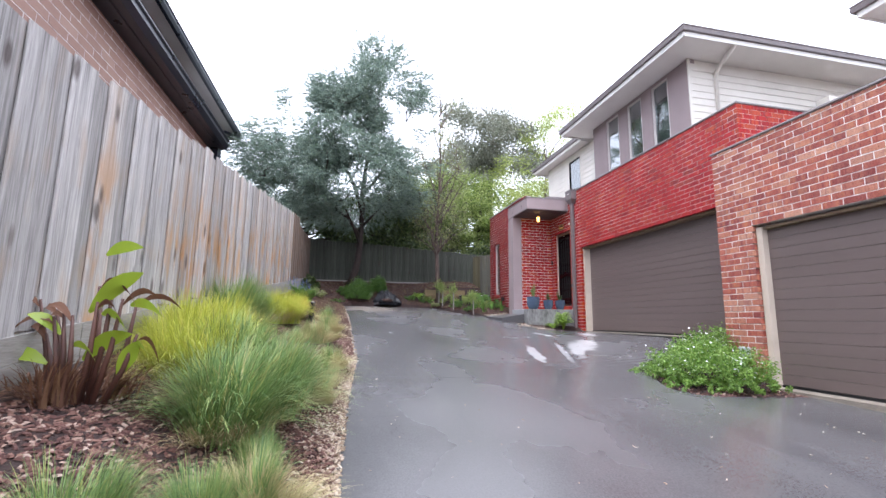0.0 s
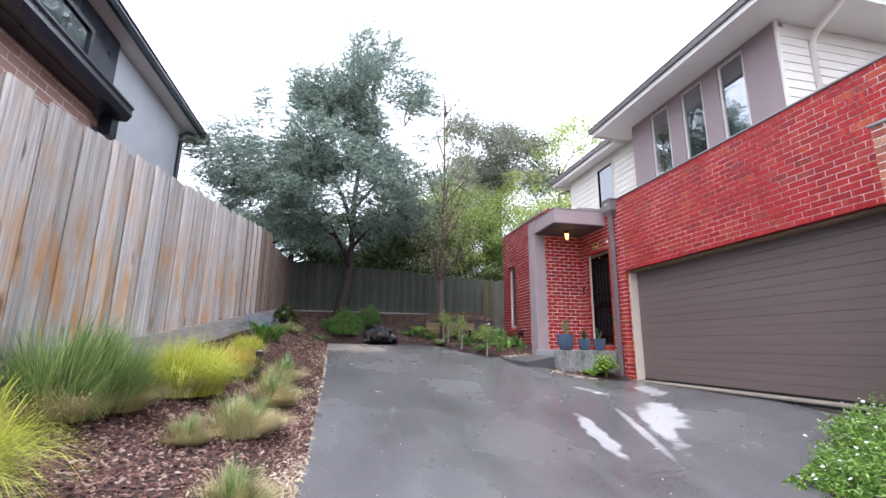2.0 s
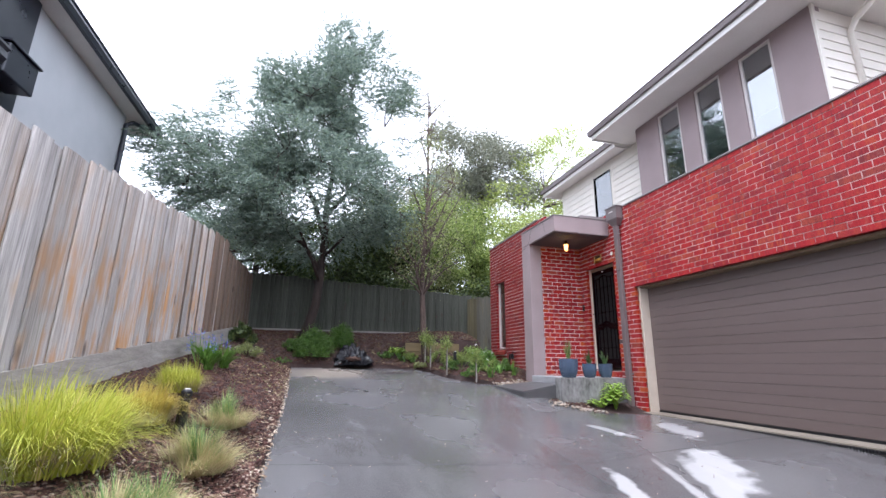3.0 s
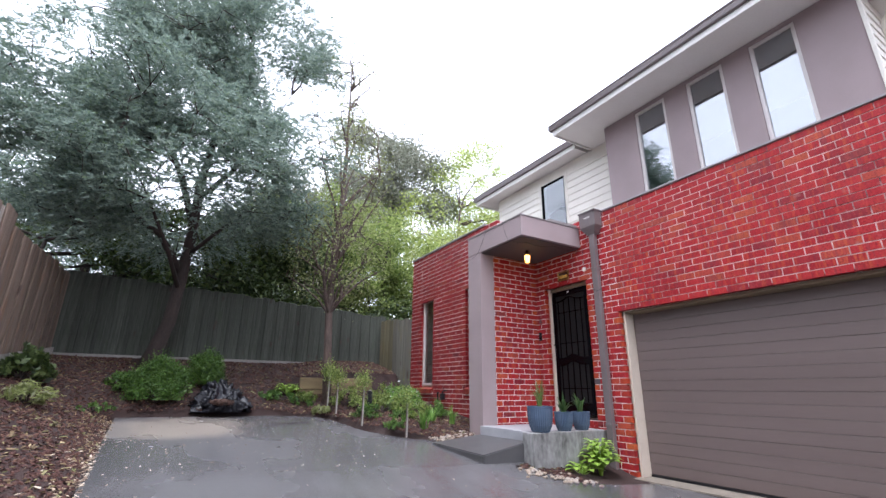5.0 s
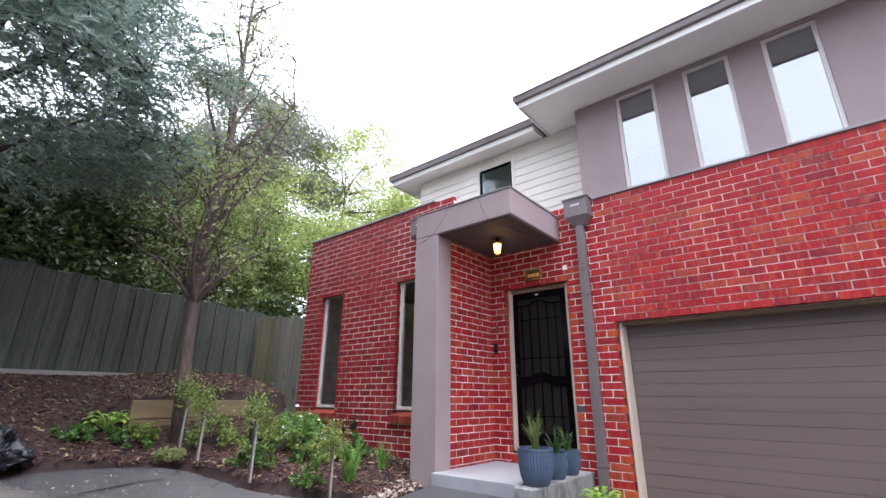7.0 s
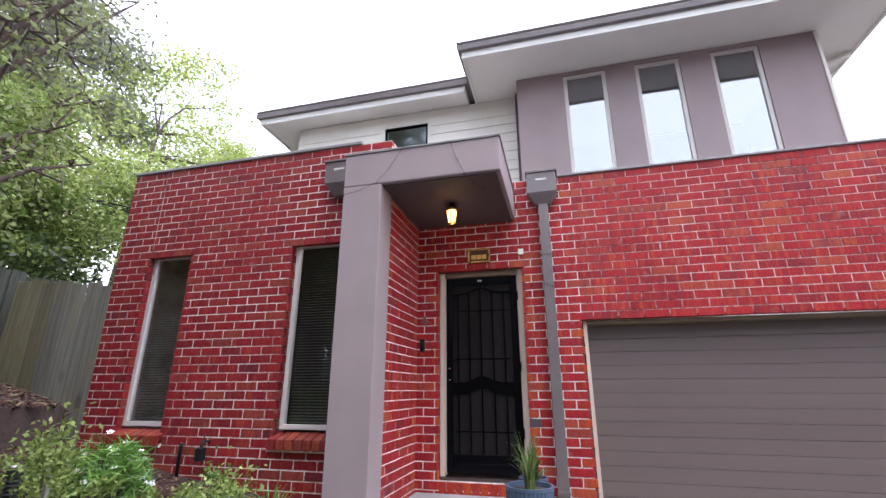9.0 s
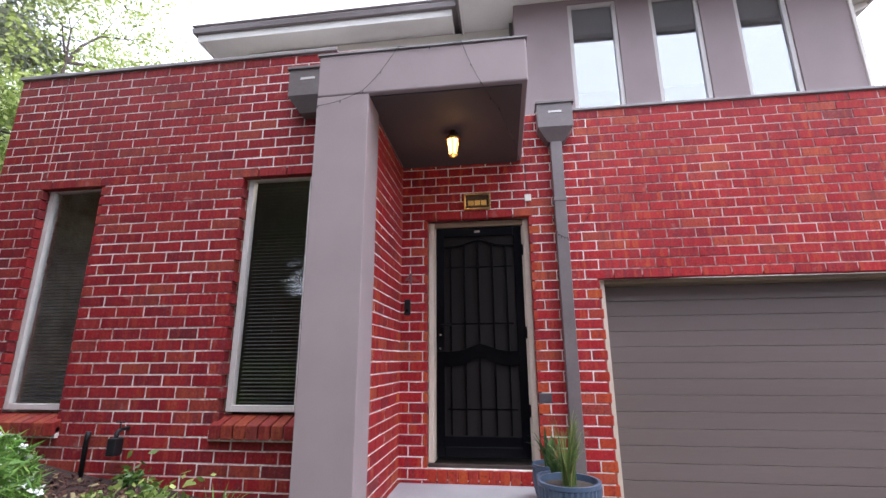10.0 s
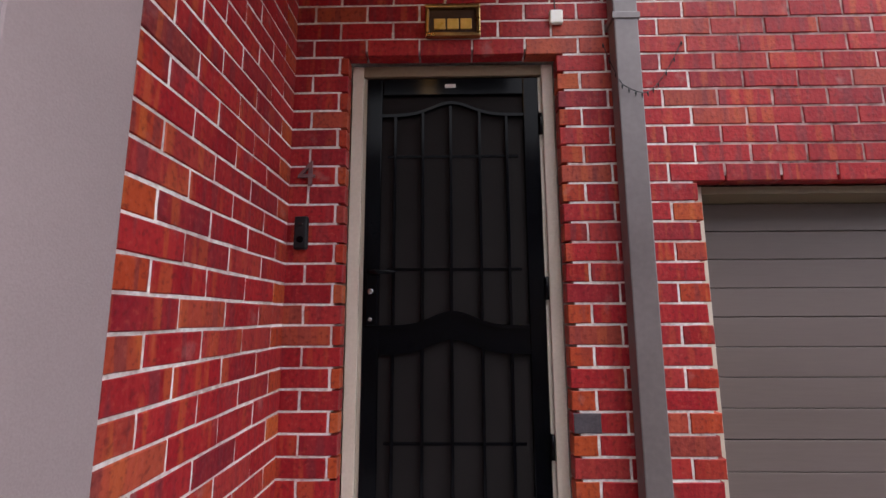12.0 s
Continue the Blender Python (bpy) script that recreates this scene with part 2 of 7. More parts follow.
def drive_material():
    """Wet dark concrete with drier, paler patches, joints of its own and stains."""
    m = mat("wet_sealed_concrete", (0.125, 0.12, 0.124), (0.062, 0.06, 0.062), 0.26, 0.8, 90, 0.12, depth=0.0015, rough_var=0.13, stretch=(1, 0.7, 1))
    n, l = m.node_tree.nodes, m.node_tree.links
    p = n["Principled BSDF"]
    base = p.inputs["Base Color"].links[0].from_socket
    geo = n.new("ShaderNodeTexCoord")

    def spot(cx, cy, rx, ry, turn, lo, hi, warp, wscale):
        mp = n.new("ShaderNodeMapping")
        mp.vector_type = "TEXTURE"
        mp.inputs["Location"].default_value = (cx, cy, 0)
        mp.inputs["Rotation"].default_value = (0, 0, radians(turn))
        mp.inputs["Scale"].default_value = (rx, ry, 100)
        nz = n.new("ShaderNodeTexNoise")
        nz.inputs["Scale"].default_value = wscale
        nz.inputs["Detail"].default_value = 5
        l.new(geo.outputs["Object"], nz.inputs["Vector"])
        l.new(geo.outputs["Object"], mp.inputs["Vector"])
        ln = n.new("ShaderNodeVectorMath")
        ln.operation = "LENGTH"
        l.new(mp.outputs[0], ln.inputs[0])
        ad = n.new("ShaderNodeMath")
        ad.operation = "MULTIPLY_ADD"
        ad.inputs[1].default_value = warp
        l.new(nz.outputs["Fac"], ad.inputs[0])
        l.new(ln.outputs["Value"], ad.inputs[2])
        r = n.new("ShaderNodeMapRange")
        r.inputs["From Min"].default_value, r.inputs["From Max"].default_value = lo + warp * 0.5, hi + warp * 0.5
        r.inputs["To Min"].default_value, r.inputs["To Max"].default_value = 1, 0
        l.new(ad.outputs[0], r.inputs["Value"])
        return r.outputs[0]

    def over(colour, fac):
        nonlocal base
        mx = n.new("ShaderNodeMix")
        mx.data_type = "RGBA"
        mx.inputs["B"].default_value = (*colour, 1)
        l.new(fac, mx.inputs["Factor"])
        l.new(base, mx.inputs["A"])
        l.new(mx.outputs["Result"], p.inputs["Base Color"])
        base = mx.outputs["Result"]

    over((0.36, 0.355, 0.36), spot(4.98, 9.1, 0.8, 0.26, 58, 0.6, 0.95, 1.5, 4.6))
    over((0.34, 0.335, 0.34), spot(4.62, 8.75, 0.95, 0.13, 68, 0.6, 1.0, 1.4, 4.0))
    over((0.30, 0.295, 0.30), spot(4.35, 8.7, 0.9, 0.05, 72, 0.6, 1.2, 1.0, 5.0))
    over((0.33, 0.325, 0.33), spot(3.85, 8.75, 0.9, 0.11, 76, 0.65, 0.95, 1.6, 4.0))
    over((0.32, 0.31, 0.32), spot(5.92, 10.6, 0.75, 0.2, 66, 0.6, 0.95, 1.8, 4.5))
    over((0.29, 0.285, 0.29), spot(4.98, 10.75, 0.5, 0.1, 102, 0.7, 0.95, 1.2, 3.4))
    over((0.255, 0.22, 0.19), spot(1.4, 15.6, 1.0, 0.85, 4, 0.6, 1.05, 0.7, 1.6))
    for turn, sx, colour, lo, hi in ((14, 0.26, (0.05, 0.05, 0.055), 0.54, 0.7), (-20, 0.4, (0.15, 0.147, 0.153), 0.56, 0.76)):
        sp, sn, sr = n.new("ShaderNodeMapping"), n.new("ShaderNodeTexNoise"), n.new("ShaderNodeMapRange")
        sp.inputs["Rotation"].default_value, sp.inputs["Scale"].default_value = (0, 0, radians(turn)), (1.3, sx, 1)
        sn.inputs["Scale"].default_value, sn.inputs["Detail"].default_value = 1.3, 5
        sr.inputs["From Min"].default_value, sr.inputs["From Max"].default_value, sr.inputs["To Max"].default_value = lo, hi, 0.45
        l.new(geo.outputs["Object"], sp.inputs["Vector"]), l.new(sp.outputs[0], sn.inputs["Vector"]), l.new(sn.outputs["Fac"], sr.inputs["Value"])
        over(colour, sr.outputs[0])
    return m


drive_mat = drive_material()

# ---- helpers for meshes ----


def box(bm, x0, x1, y0, y1, z0, z1, bevel=0.0):
    vs = [bm.verts.new((x, y, z)) for z in (z0, z1) for y in (y0, y1) for x in (x0, x1)]
    for f in ((0, 2, 3, 1), (4, 5, 7, 6), (0, 1, 5, 4), (1, 3, 7, 5), (3, 2, 6, 7), (2, 0, 4, 6)):
        bm.faces.new([vs[i] for i in f])
    if bevel:
        es = list({e for v in vs for e in v.link_edges})
        bmesh.ops.bevel(bm, geom=es, offset=bevel, segments=2, affect="EDGES", profile=0.5)
    return bm


def boxes(*rows, bevel=0.0):
    bm = bmesh.new()
    for r in rows:
        box(bm, *r, bevel=bevel)
    return bm


def tube(bm, pts, radii, n=8, caps=True):
    """A round limb through pts, with a radius at each."""
    rings = []
    for i, p in enumerate(pts):
        p = Vector(p)
        d = (Vector(pts[min(i + 1, len(pts) - 1)]) - Vector(pts[max(i - 1, 0)])).normalized()
        a = d.cross(Vector((0.31, 0.95, 0.07))).normalized()
        b = d.cross(a)
        rings.append([bm.verts.new(p + radii[i] * (math.cos(k * math.tau / n) * a + math.sin(k * math.tau / n) * b)) for k in range(n)])
    for r, s in zip(rings, rings[1:]):
        for k in range(n):
            bm.faces.new((r[k], r[(k + 1) % n], s[(k + 1) % n], s[k]))
    if caps:
        bm.faces.new(rings[0][::-1])
        bm.faces.new(rings[-1])
    return bm


def lathe(bm, profile, n=24, at=(0, 0, 0)):
    """A turned shape from (radius, height) pairs."""
    rings = [[bm.verts.new((at[0] + r * math.cos(k * math.tau / n), at[1] + r * math.sin(k * math.tau / n), at[2] + h)) for k in range(n)] for r, h in profile]
    for r, s in zip(rings, rings[1:]):
        for k in range(n):
            bm.faces.new((r[k], r[(k + 1) % n], s[(k + 1) % n], s[k]))
    bm.faces.new(rings[0][::-1])
    bm.faces.new(rings[-1])
    return bm


def mesh_of(name, bm, material, smooth=False):
    me = bpy.data.meshes.new(name)
    bm.to_mesh(me)
    bm.free()
    me.materials.append(material)
    if smooth:
        for f in me.polygons:
            f.use_smooth = True
    return me


def part(name, bm, material, parent, label="", smooth=False, kind=""):
    """One mesh object under a thing or a part; its mesh is in the parent's own space."""
    ob = new(name, mesh_of(name, bm, material, smooth))
    ob.parent = parent
    return tagged(ob, label, kind=kind)


def thing(name, label, category, group="", at=(0, 0, 0), turn=0.0):
    ob = new(name)
    ob.empty_display_size = 0.1
    ob.matrix_world = pose(*at, 0, 0, turn)
    return tagged(ob, label, category, group)


def structure(name, bm, material, label="", category="", smooth=False):
    ob = new(name, mesh_of(name, bm, material, smooth))
    return tagged(ob, label, category, kind="structure")


def cells(u0, u1, z0, z1, holes):
    """The rectangles of a wall that are left round its openings (u0, u1, z0, z1)."""
    us = sorted({u0, u1, *[min(max(h[i], u0), u1) for h in holes for i in (0, 1)]})
    zs = sorted({z0, z1, *[min(max(h[i], z0), z1) for h in holes for i in (2, 3)]})
    out = []
    for a, b in zip(us, us[1:]):
        for c, d in zip(zs, zs[1:]):
            um, zm = (a + b) / 2, (c + d) / 2
            if not any(h[0] < um < h[1] and h[2] < zm < h[3] for h in holes):
                out.append((a, b, c, d))
    return out


COURSE, STRETCH = 0.086, 0.24
JOINT = 3.95


def brick_rows(u0, u1, z0, z1, holes, anchor):
    """All the bricks (u0, u1, z0, z1) of a wall in stretcher bond, cut at the openings."""
    out = []
    k = math.floor((z0 - JOINT) / COURSE)
    while JOINT + k * COURSE < z1 - 0.02:
        a, b = JOINT + k * COURSE, JOINT + (k + 1) * COURSE
        if b > z0 + 0.02:
            mid = (a + b) / 2
            spans = [(u0, u1)]
            for h in holes:
                if h[2] < mid < h[3]:
                    spans = [s for lo, hi in spans for s in ((lo, min(hi, h[0])), (max(lo, h[1]), hi)) if s[1] - s[0] > 0.03]
            for lo, hi in spans:
                u = anchor + (k % 2) * STRETCH / 2
                u += math.floor((lo - u) / STRETCH) * STRETCH
                while u < hi:
                    p, q = max(u, lo), min(u + STRETCH, hi)
                    if q - p > 0.012:
                        out.append((p + (0.005 if p > lo else 0.0), q - (0.005 if q < hi else 0.0), max(a, z0) + 0.005, min(b, z1) - 0.005))
                    u += STRETCH
        k += 1
    return out


brick_cache = {}


def brick_block(bm, w, h, d=0.064, c=0.003, wear=0.0016):
    """A brick face: w along x, h along z, its face at y = 0 looking to -y, its rim a little uneven."""
    x, z = w / 2, h / 2
    c = min(c, x * 0.4)
    rim = ((-x, -z), (0, -z), (x, -z), (x, 0), (x, z), (0, z), (-x, z), (-x, 0))
    rim = [(a + random.uniform(-wear, wear), b + random.uniform(-wear, wear)) for a, b in rim]
    f = [bm.verts.new((a * (1 - c / x), random.uniform(-0.0006, 0.0006), b * (1 - c / z))) for a, b in rim]
    m = [bm.verts.new((a, c, b)) for a, b in rim]
    k = [bm.verts.new((a, d, b)) for a, b in rim]
    bm.faces.new(f)
    for r, s in ((f, m), (m, k)):
        for i in range(8):
            bm.faces.new((r[i], s[i], s[(i + 1) % 8], r[(i + 1) % 8]))


def lay_bricks(wall, rows, face, hue, near):
    """Bricks on a wall. face(u, z, out) gives the pose of a brick; the 300 of least near(u, z) are parts."""
    rows = sorted(rows, key=lambda r: near((r[0] + r[1]) / 2, (r[2] + r[3]) / 2))
    for p, q, a, b in rows[:300]:
        kind = "header" if hue == "red" and q - p < 0.15 else hue
        key = (round(q - p, 3), round(b - a, 3), kind, random.randrange(5))
        if key not in brick_cache:
            bm = bmesh.new()
            brick_block(bm, q - p, b - a)
            brick_cache[key] = mesh_of("brick", bm, brick_mats[kind, "object"])
        ob = new("brick", brick_cache[key])
        ob.parent = wall
        ob.matrix_basis = face((p + q) / 2, (a + b) / 2, random.uniform(-0.0015, 0.0015)) @ pose(0, 0, 0, 0, random.uniform(-0.3, 0.3), 0)
    rest = rows[300:]
    for kind in ("header", hue):
        part_rows = [r for r in rest if (hue == "red" and r[1] - r[0] < 0.15) == (kind == "header")]
        if not part_rows:
            continue
        bm = bmesh.new()
        for p, q, a, b in part_rows:
            old = len(bm.verts)
            brick_block(bm, q - p, b - a)
            bm.verts.ensure_lookup_table()
            m = face((p + q) / 2, (a + b) / 2, random.uniform(-0.0015, 0.0015))
            for v in bm.verts[old:]:
                v.co = m @ v.co
        part("bricks", bm, brick_mats[kind, "island"], wall, kind="stuff")


# ---- ground ----
ZL = ((-40, -5.6), (0, -0.03), (7.85, 0.833), (16.9, 1.83), (18, 1.95))
ZM = ((-40, -5.6), (0, -0.02), (6, 0.56), (9.42, 0.875), (12, 1.2), (13, 1.37), (14.4, 1.52), (17, 1.84), (18, 1.95))
ZR = ((-40, -5.0), (0, 0.2), (4, 0.44), (6.4, 0.53), (7.2, 0.75), (8, 1.0), (9, 1.09), (12.3, 1.12), (12.9, 1.31), (14.4, 1.51), (17, 1.9), (18, 1.95))


def table(rows, y):
    return float(np.interp(y, [r[0] for r in rows], [r[1] for r in rows]))


def paved_z(x, y):
    return float(np.interp(x, (0.7, 3.8, 6.4), (table(ZL, y), table(ZM, y), table(ZR, y))))


def left_edge(y):
    return float(np.interp(y, (-40, 4, 6, 8, 12, 15.4, 16.8), (0.6, 0.6, 0.67, 0.8, 0.74, 0.64, 0.6)))


def fence_x(y):
    return -0.985 + 0.0275 * (y - 9)


def bed_z(x, y):
    """The planted ground: up to the fence on one side, and up behind the end of the drive."""
    z = paved_z(x, y)
    e = left_edge(y)
    if x < e:
        f = table(((-40, -4.0), (8.2, 1.46), (15.2, 2.2), (18.6, 2.72)), y)
        s = (e - x) / (e - fence_x(y))
        z = z + (f - z) * min(s, 1) ** 0.9
    if y > 16.2:
        ramp = z + (2.72 - z) * min(1, (y - 16.2) / 2.2)
        terrace = z + 0.24 * (y - 16.2) if y < 17.05 else 2.40 + 0.31 * min(1, (y - 17.05) / 1.35)
        w = min(1, max(0, (x - 2.9) / 0.4))
        z += (ramp * (1 - w) + terrace * w - z) * min(1, max(0, (5.62 - x) / 0.2))
    if x > 3.2 and y > 14:
        z += 0.12 * min(1, (x - 3.2) / 1.0) * min(1, (y - 14) / 0.8)
    return z


def drive_span(y):
    """Where the paved drive lies across at y."""
    a = left_edge(y)
    if y <= 5.9:
        b = 6.3
    elif y < 7.9:
        b = float(np.interp(y, (5.9, 6.0, 6.4, 7.0, 7.5, 7.9), (5.55, 4.75, 4.55, 4.75, 5.2, 6.85)))
    elif y <= 11.9:
        b = 6.85
    elif y < 14.35:
        b = float(np.interp(y, (11.9, 12.15, 12.8, 12.85, 14.0, 14.35), (6.8, 5.9, 5.15, 5.4, 5.4, 4.5)))
    else:
        b = float(np.interp(y, (14.35, 15.0, 15.9, 16.2, 16.4), (4.45, 3.95, 3.72, 3.5, 2.9)))
    return a, b


def in_drive(x, y, m=0.0):
    if y > 16.4:
        return False
    a, b = drive_span(y)
    return a - m < x < b + m


def build_ground():
    bm = bmesh.new()
    xs = sorted({*np.arange(-1.6, 9.01, 0.18), *np.arange(-0.88, 6.0, 0.18), *(-900, -300, -100, -40, -20, -10, -6, -4, -2.6, 11, 15, 22, 40, 100, 300, 900)})
    ys = sorted({*np.arange(-2, 19.01, 0.18), *np.arange(15.91, 18.6, 0.18), 17.045, *(-900, -300, -100, -40, -20, -10, -6, -4, 20, 23, 30, 45, 100, 300, 900)})
    grid = []
    for y in ys:
        row = []
        for x in xs:
            yy, xx = min(max(y, -40), 18.9), min(max(x, -1.1), 7.5)
            z = bed_z(xx, yy) + 0.02 * noise.noise((x * 1.7, y * 1.7, 0))
            if in_drive(xx, yy, 0.1) and y < 16.5:
                z = paved_z(xx, yy) - 0.07
            row.append(bm.verts.new((x, y, z)))
        grid.append(row)
    for r, s in zip(grid, grid[1:]):
        for i in range(len(xs) - 1):
            bm.faces.new((r[i], r[i + 1], s[i + 1], s[i]))
    return structure("ground", bm, dirt, "dark mulched soil rising to the fences", "ground", smooth=True)


build_ground()


def build_drive():
    bm = bmesh.new()
    ys = sorted({*np.arange(-30, -1, 1.0), *np.arange(-1, 16.39, 0.12), 5.9, 7.9, 12.8, 12.85, 16.4})
    n = 28
    top = []
    for y in ys:
        a, b = drive_span(y)
        top.append([bm.verts.new((a + (b - a) * i / n, y, paved_z(a + (b - a) * i / n, y))) for i in range(n + 1)])
    for r, s in zip(top, top[1:]):
        for i in range(n):
            bm.faces.new((r[i], r[i + 1], s[i + 1], s[i]))
    rim = [e for e in bm.edges if e.is_boundary]
    ext = bmesh.ops.extrude_edge_only(bm, edges=rim)
    for v in ext["geom"]:
        if isinstance(v, bmesh.types.BMVert):
            v.co.z -= 0.12
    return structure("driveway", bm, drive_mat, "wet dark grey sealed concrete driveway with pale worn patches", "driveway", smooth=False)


build_drive()

# ---- the house with the open porch ----
FX = 6.8   # garage and door wall
BX = 5.98  # bay wall
SY = 14.04  # side wall of the porch


def brick_wall_x(name, x, y0, y1, z0, z1, holes, hue, near, anchor, label, depth=0.2, bed=None, splits=None):
    """A wall along y. Below splits its mortar bed is the weathered one."""
    bm = bmesh.new()
    grown = [(h[0] - 0.03, h[1] + 0.03, h[2], h[3] + 0.03) for h in holes]
    for a, b, c, d in cells(splits or y0, y1, z0, z1, grown):
        box(bm, x + 0.004, x + depth, a, b, c, d)
    wall = structure(name, bm, bed or mortar, label, "wall")
    if splits:
        bm = bmesh.new()
        for a, b, c, d in cells(y0 + 0.065, splits - 0.0005, z0, z1, grown):
            box(bm, x + 0.004, x + depth, a, b, c, d)
        part("weathered_bed", bm, mortar_dull, wall)
    return wall, brick_rows(y0, y1, z0, z1, holes, anchor), (lambda u, z, o: pose(x + o, u, z, 0, 0, -90)), hue, near


def brick_wall_y(name, y, x0, x1, z0, z1, holes, hue, near, anchor, label, depth=0.2, bed=None):
    bm = bmesh.new()
    for a, b, c, d in cells(x0, x1, z0, z1, holes):
        box(bm, a, b, y + 0.004, y + depth, c, d)
    wall = structure(name, bm, bed or mortar, label, "wall")
    return wall, brick_rows(x0, x1, z0, z1, holes, anchor), (lambda u, z, o: pose(u, y + o, z, 0, 0, 0)), hue, near


bay_holes = [(16.48, 17.05, 2.23, 4.165), (14.6, 15.17, 2.23, 4.165)]
brick_jobs = [
    brick_wall_x("wall_garage", FX, 7.17, SY + 0.25, 3.348 - 27 * COURSE, 4.982, [(7.45, 12.27, 0.0, 3.348), (12.86, 13.80, 1.80, 3.95)], "red", lambda u, z: -u, 12.28,
                 "red brick entry and garage wall with pale, partly weathered mortar", splits=12.27),
    brick_wall_x("wall_bay", BX, 14.1, 17.53, 1.4, 5.24, bay_holes, "bay", lambda u, z: u, 14.1, "red brick bay wall with two tall windows", bed=mortar_bay),
    brick_wall_y("wall_porch", SY, 5.81, FX - 0.002, 1.6, 4.5, [], "red", lambda u, z: 0, 6.8, "red brick side wall of the entry porch"),
    brick_wall_y("wall_parapet", 7.17, FX + 0.002, 9.6, 3.95, 4.982, [], "red", lambda u, z: u, 6.8, "red brick parapet return", bed=mortar_dull),
    brick_wall_x("wall_neighbour_garage", 6.22, -1.2, 7.168, -0.2, 4.0, [(1.6, 6.56, -1, 2.72)], "pale", lambda u, z: -u, 6.57, "orange-red brick neighbouring garage wall"),
]
structure("wall_bay_end", boxes((BX + 0.2, 10.5, 17.33, 17.53, 1.4, 5.24)), mortar, "plain end wall of the bay", "wall")
structure("wall_neighbour_end", boxes((6.43, 10.5, 6.97, 7.16, 0.2, 3.95)), mortar, "plain end wall of the neighbouring garage", "wall")
structure("wall_back", boxes((13.0, 13.2, 0, 17.5, 0.5, 7.0)), mortar, "plain rear wall of the houses", "wall")


structure("trim_control_joint", boxes((BX - 0.004, BX + 0.003, 17.0365, 17.0435, 4.17, 5.235)), mortar_dull, "pale control joint above the bay window", "trim")


def capping(name, *rows):
    return structure(name, boxes(*rows, bevel=0.006), cap_mat, "thin grey metal wall capping", "trim")


capping("trim_parapet", (FX - 0.02, FX + 0.22, 7.15, 12.43, 4.983, 5.01))
capping("trim_parapet_return", (FX + 0.225, 9.6, 7.15, 7.39, 4.983, 5.01))
capping("trim_bay", (BX - 0.02, BX + 0.22, 14.45, 17.55, 5.241, 5.275))
capping("trim_neighbour", (6.20, 6.44, -1.2, 7.19, 4.001, 4.03))
structure("flat_roof_garage", boxes((FX + 0.2, 7.9, 7.4, 12.9, 4.6, 4.66)), cap_mat, "flat roof behind the parapet", "roof")
structure("flat_roof_bay", boxes((BX + 0.2, 8.3, 12.95, 17.33, 4.86, 4.92)), cap_mat, "flat roof over the bay", "roof")
structure("flat_roof_neighbour", boxes((6.42, 13, -1.2, 6.97, 3.7, 3.76)), cap_mat, "flat roof of the neighbouring garage", "roof")

# upper floor: rendered panel, boarded walls
panel_holes = [(11.605, 12.185, 5.1, 7.0), (10.65, 11.22, 5.1, 7.0), (9.7, 10.27, 5.1, 7.0)]
bm = bmesh.new()
for a, b, c, d in cells(9.07, 12.85, 4.6, 7.06, panel_holes):
    box(bm, 7.68, 7.86, a, b, c, d)
structure("wall_upper_panel", bm, render_paint, "mauve-grey rendered upper wall with three tall windows", "wall")
RX = 8.08
recess_hole = (14.33, 15.07, 5.65, 6.82)


def board_wall(name, rows, label):
    """Lapped boards, each tilted out at its foot."""
    wall = structure(name, rows["core"], cream, label, "wall")
    for a, b, z in rows["boards"]:
        bm = bmesh.new()
        lo, hi = 0.022, 0.006
        if rows["axis"] == "y":
            x = rows["at"]
            pts = [(x - lo, z), (x, z), (x, z + 0.17), (x - hi, z + 0.17)]
            vs = [[bm.verts.new((p, u, h)) for p, h in pts] for u in (a, b)]
        else:
            y = rows["at"]
            pts = [(y - lo, z), (y, z), (y, z + 0.17), (y - hi, z + 0.17)]
            vs = [[bm.verts.new((u, p, h)) for p, h in pts] for u in (a, b)]
        for i in range(4):
            bm.faces.new((vs[0][i], vs[0][(i + 1) % 4], vs[1][(i + 1) % 4], vs[1][i]))
        bm.faces.new(vs[0][::-1])
        bm.faces.new(vs[1])
        bmesh.ops.recalc_face_normals(bm, faces=bm.faces)
        part("weatherboard", bm, cream, wall)
    return wall


core = bmesh.new()
for a, b, c, d in cells(12.852, 16.7, 4.8, 7.06, [recess_hole]):
    box(core, RX, RX + 0.15, a, b, c, d)
bd = []
for i in range(14):
    z = 4.86 + i * 0.158
    if z + 0.17 > 5.65 - 0.05 and z < 6.82:
        bd += [(12.852, 14.30, z), (15.10, 16.7, z)]
    elif z < 6.9:
        bd.append((12.852, 16.7, z))
board_wall("wall_recess", {"core": core, "boards": bd, "axis": "y", "at": RX}, "cream weatherboard upper wall set back beside the panel")
board_wall("wall_south", {"core": boxes((7.7, 13.0, 9.075, 9.2, 4.6, 7.06)), "boards": [(7.72, 12.98, 4.75 + i * 0.158) for i in range(14)], "axis": "x", "at": 9.07},
           "cream weatherboard upper side wall")
structure("trim_corner", boxes((7.66, 7.72, 9.035, 9.074, 4.7, 7.06), bevel=0.004), cream, "cream corner board", "trim")
structure("wall_north_upper", boxes((RX + 0.15, 13, 16.55, 16.7, 4.9, 7.06)), cream, "plain upper end wall", "wall")
board_wall("wall_neighbour_upper", {"core": boxes((9.35, 13, 0, 6.0, 3.76, 6.5)), "boards": [(0.0, 6.0, 3.8 + i * 0.158) for i in range(17)], "axis": "y", "at": 9.35},
           "cream weatherboard upper wall of the neighbouring unit")
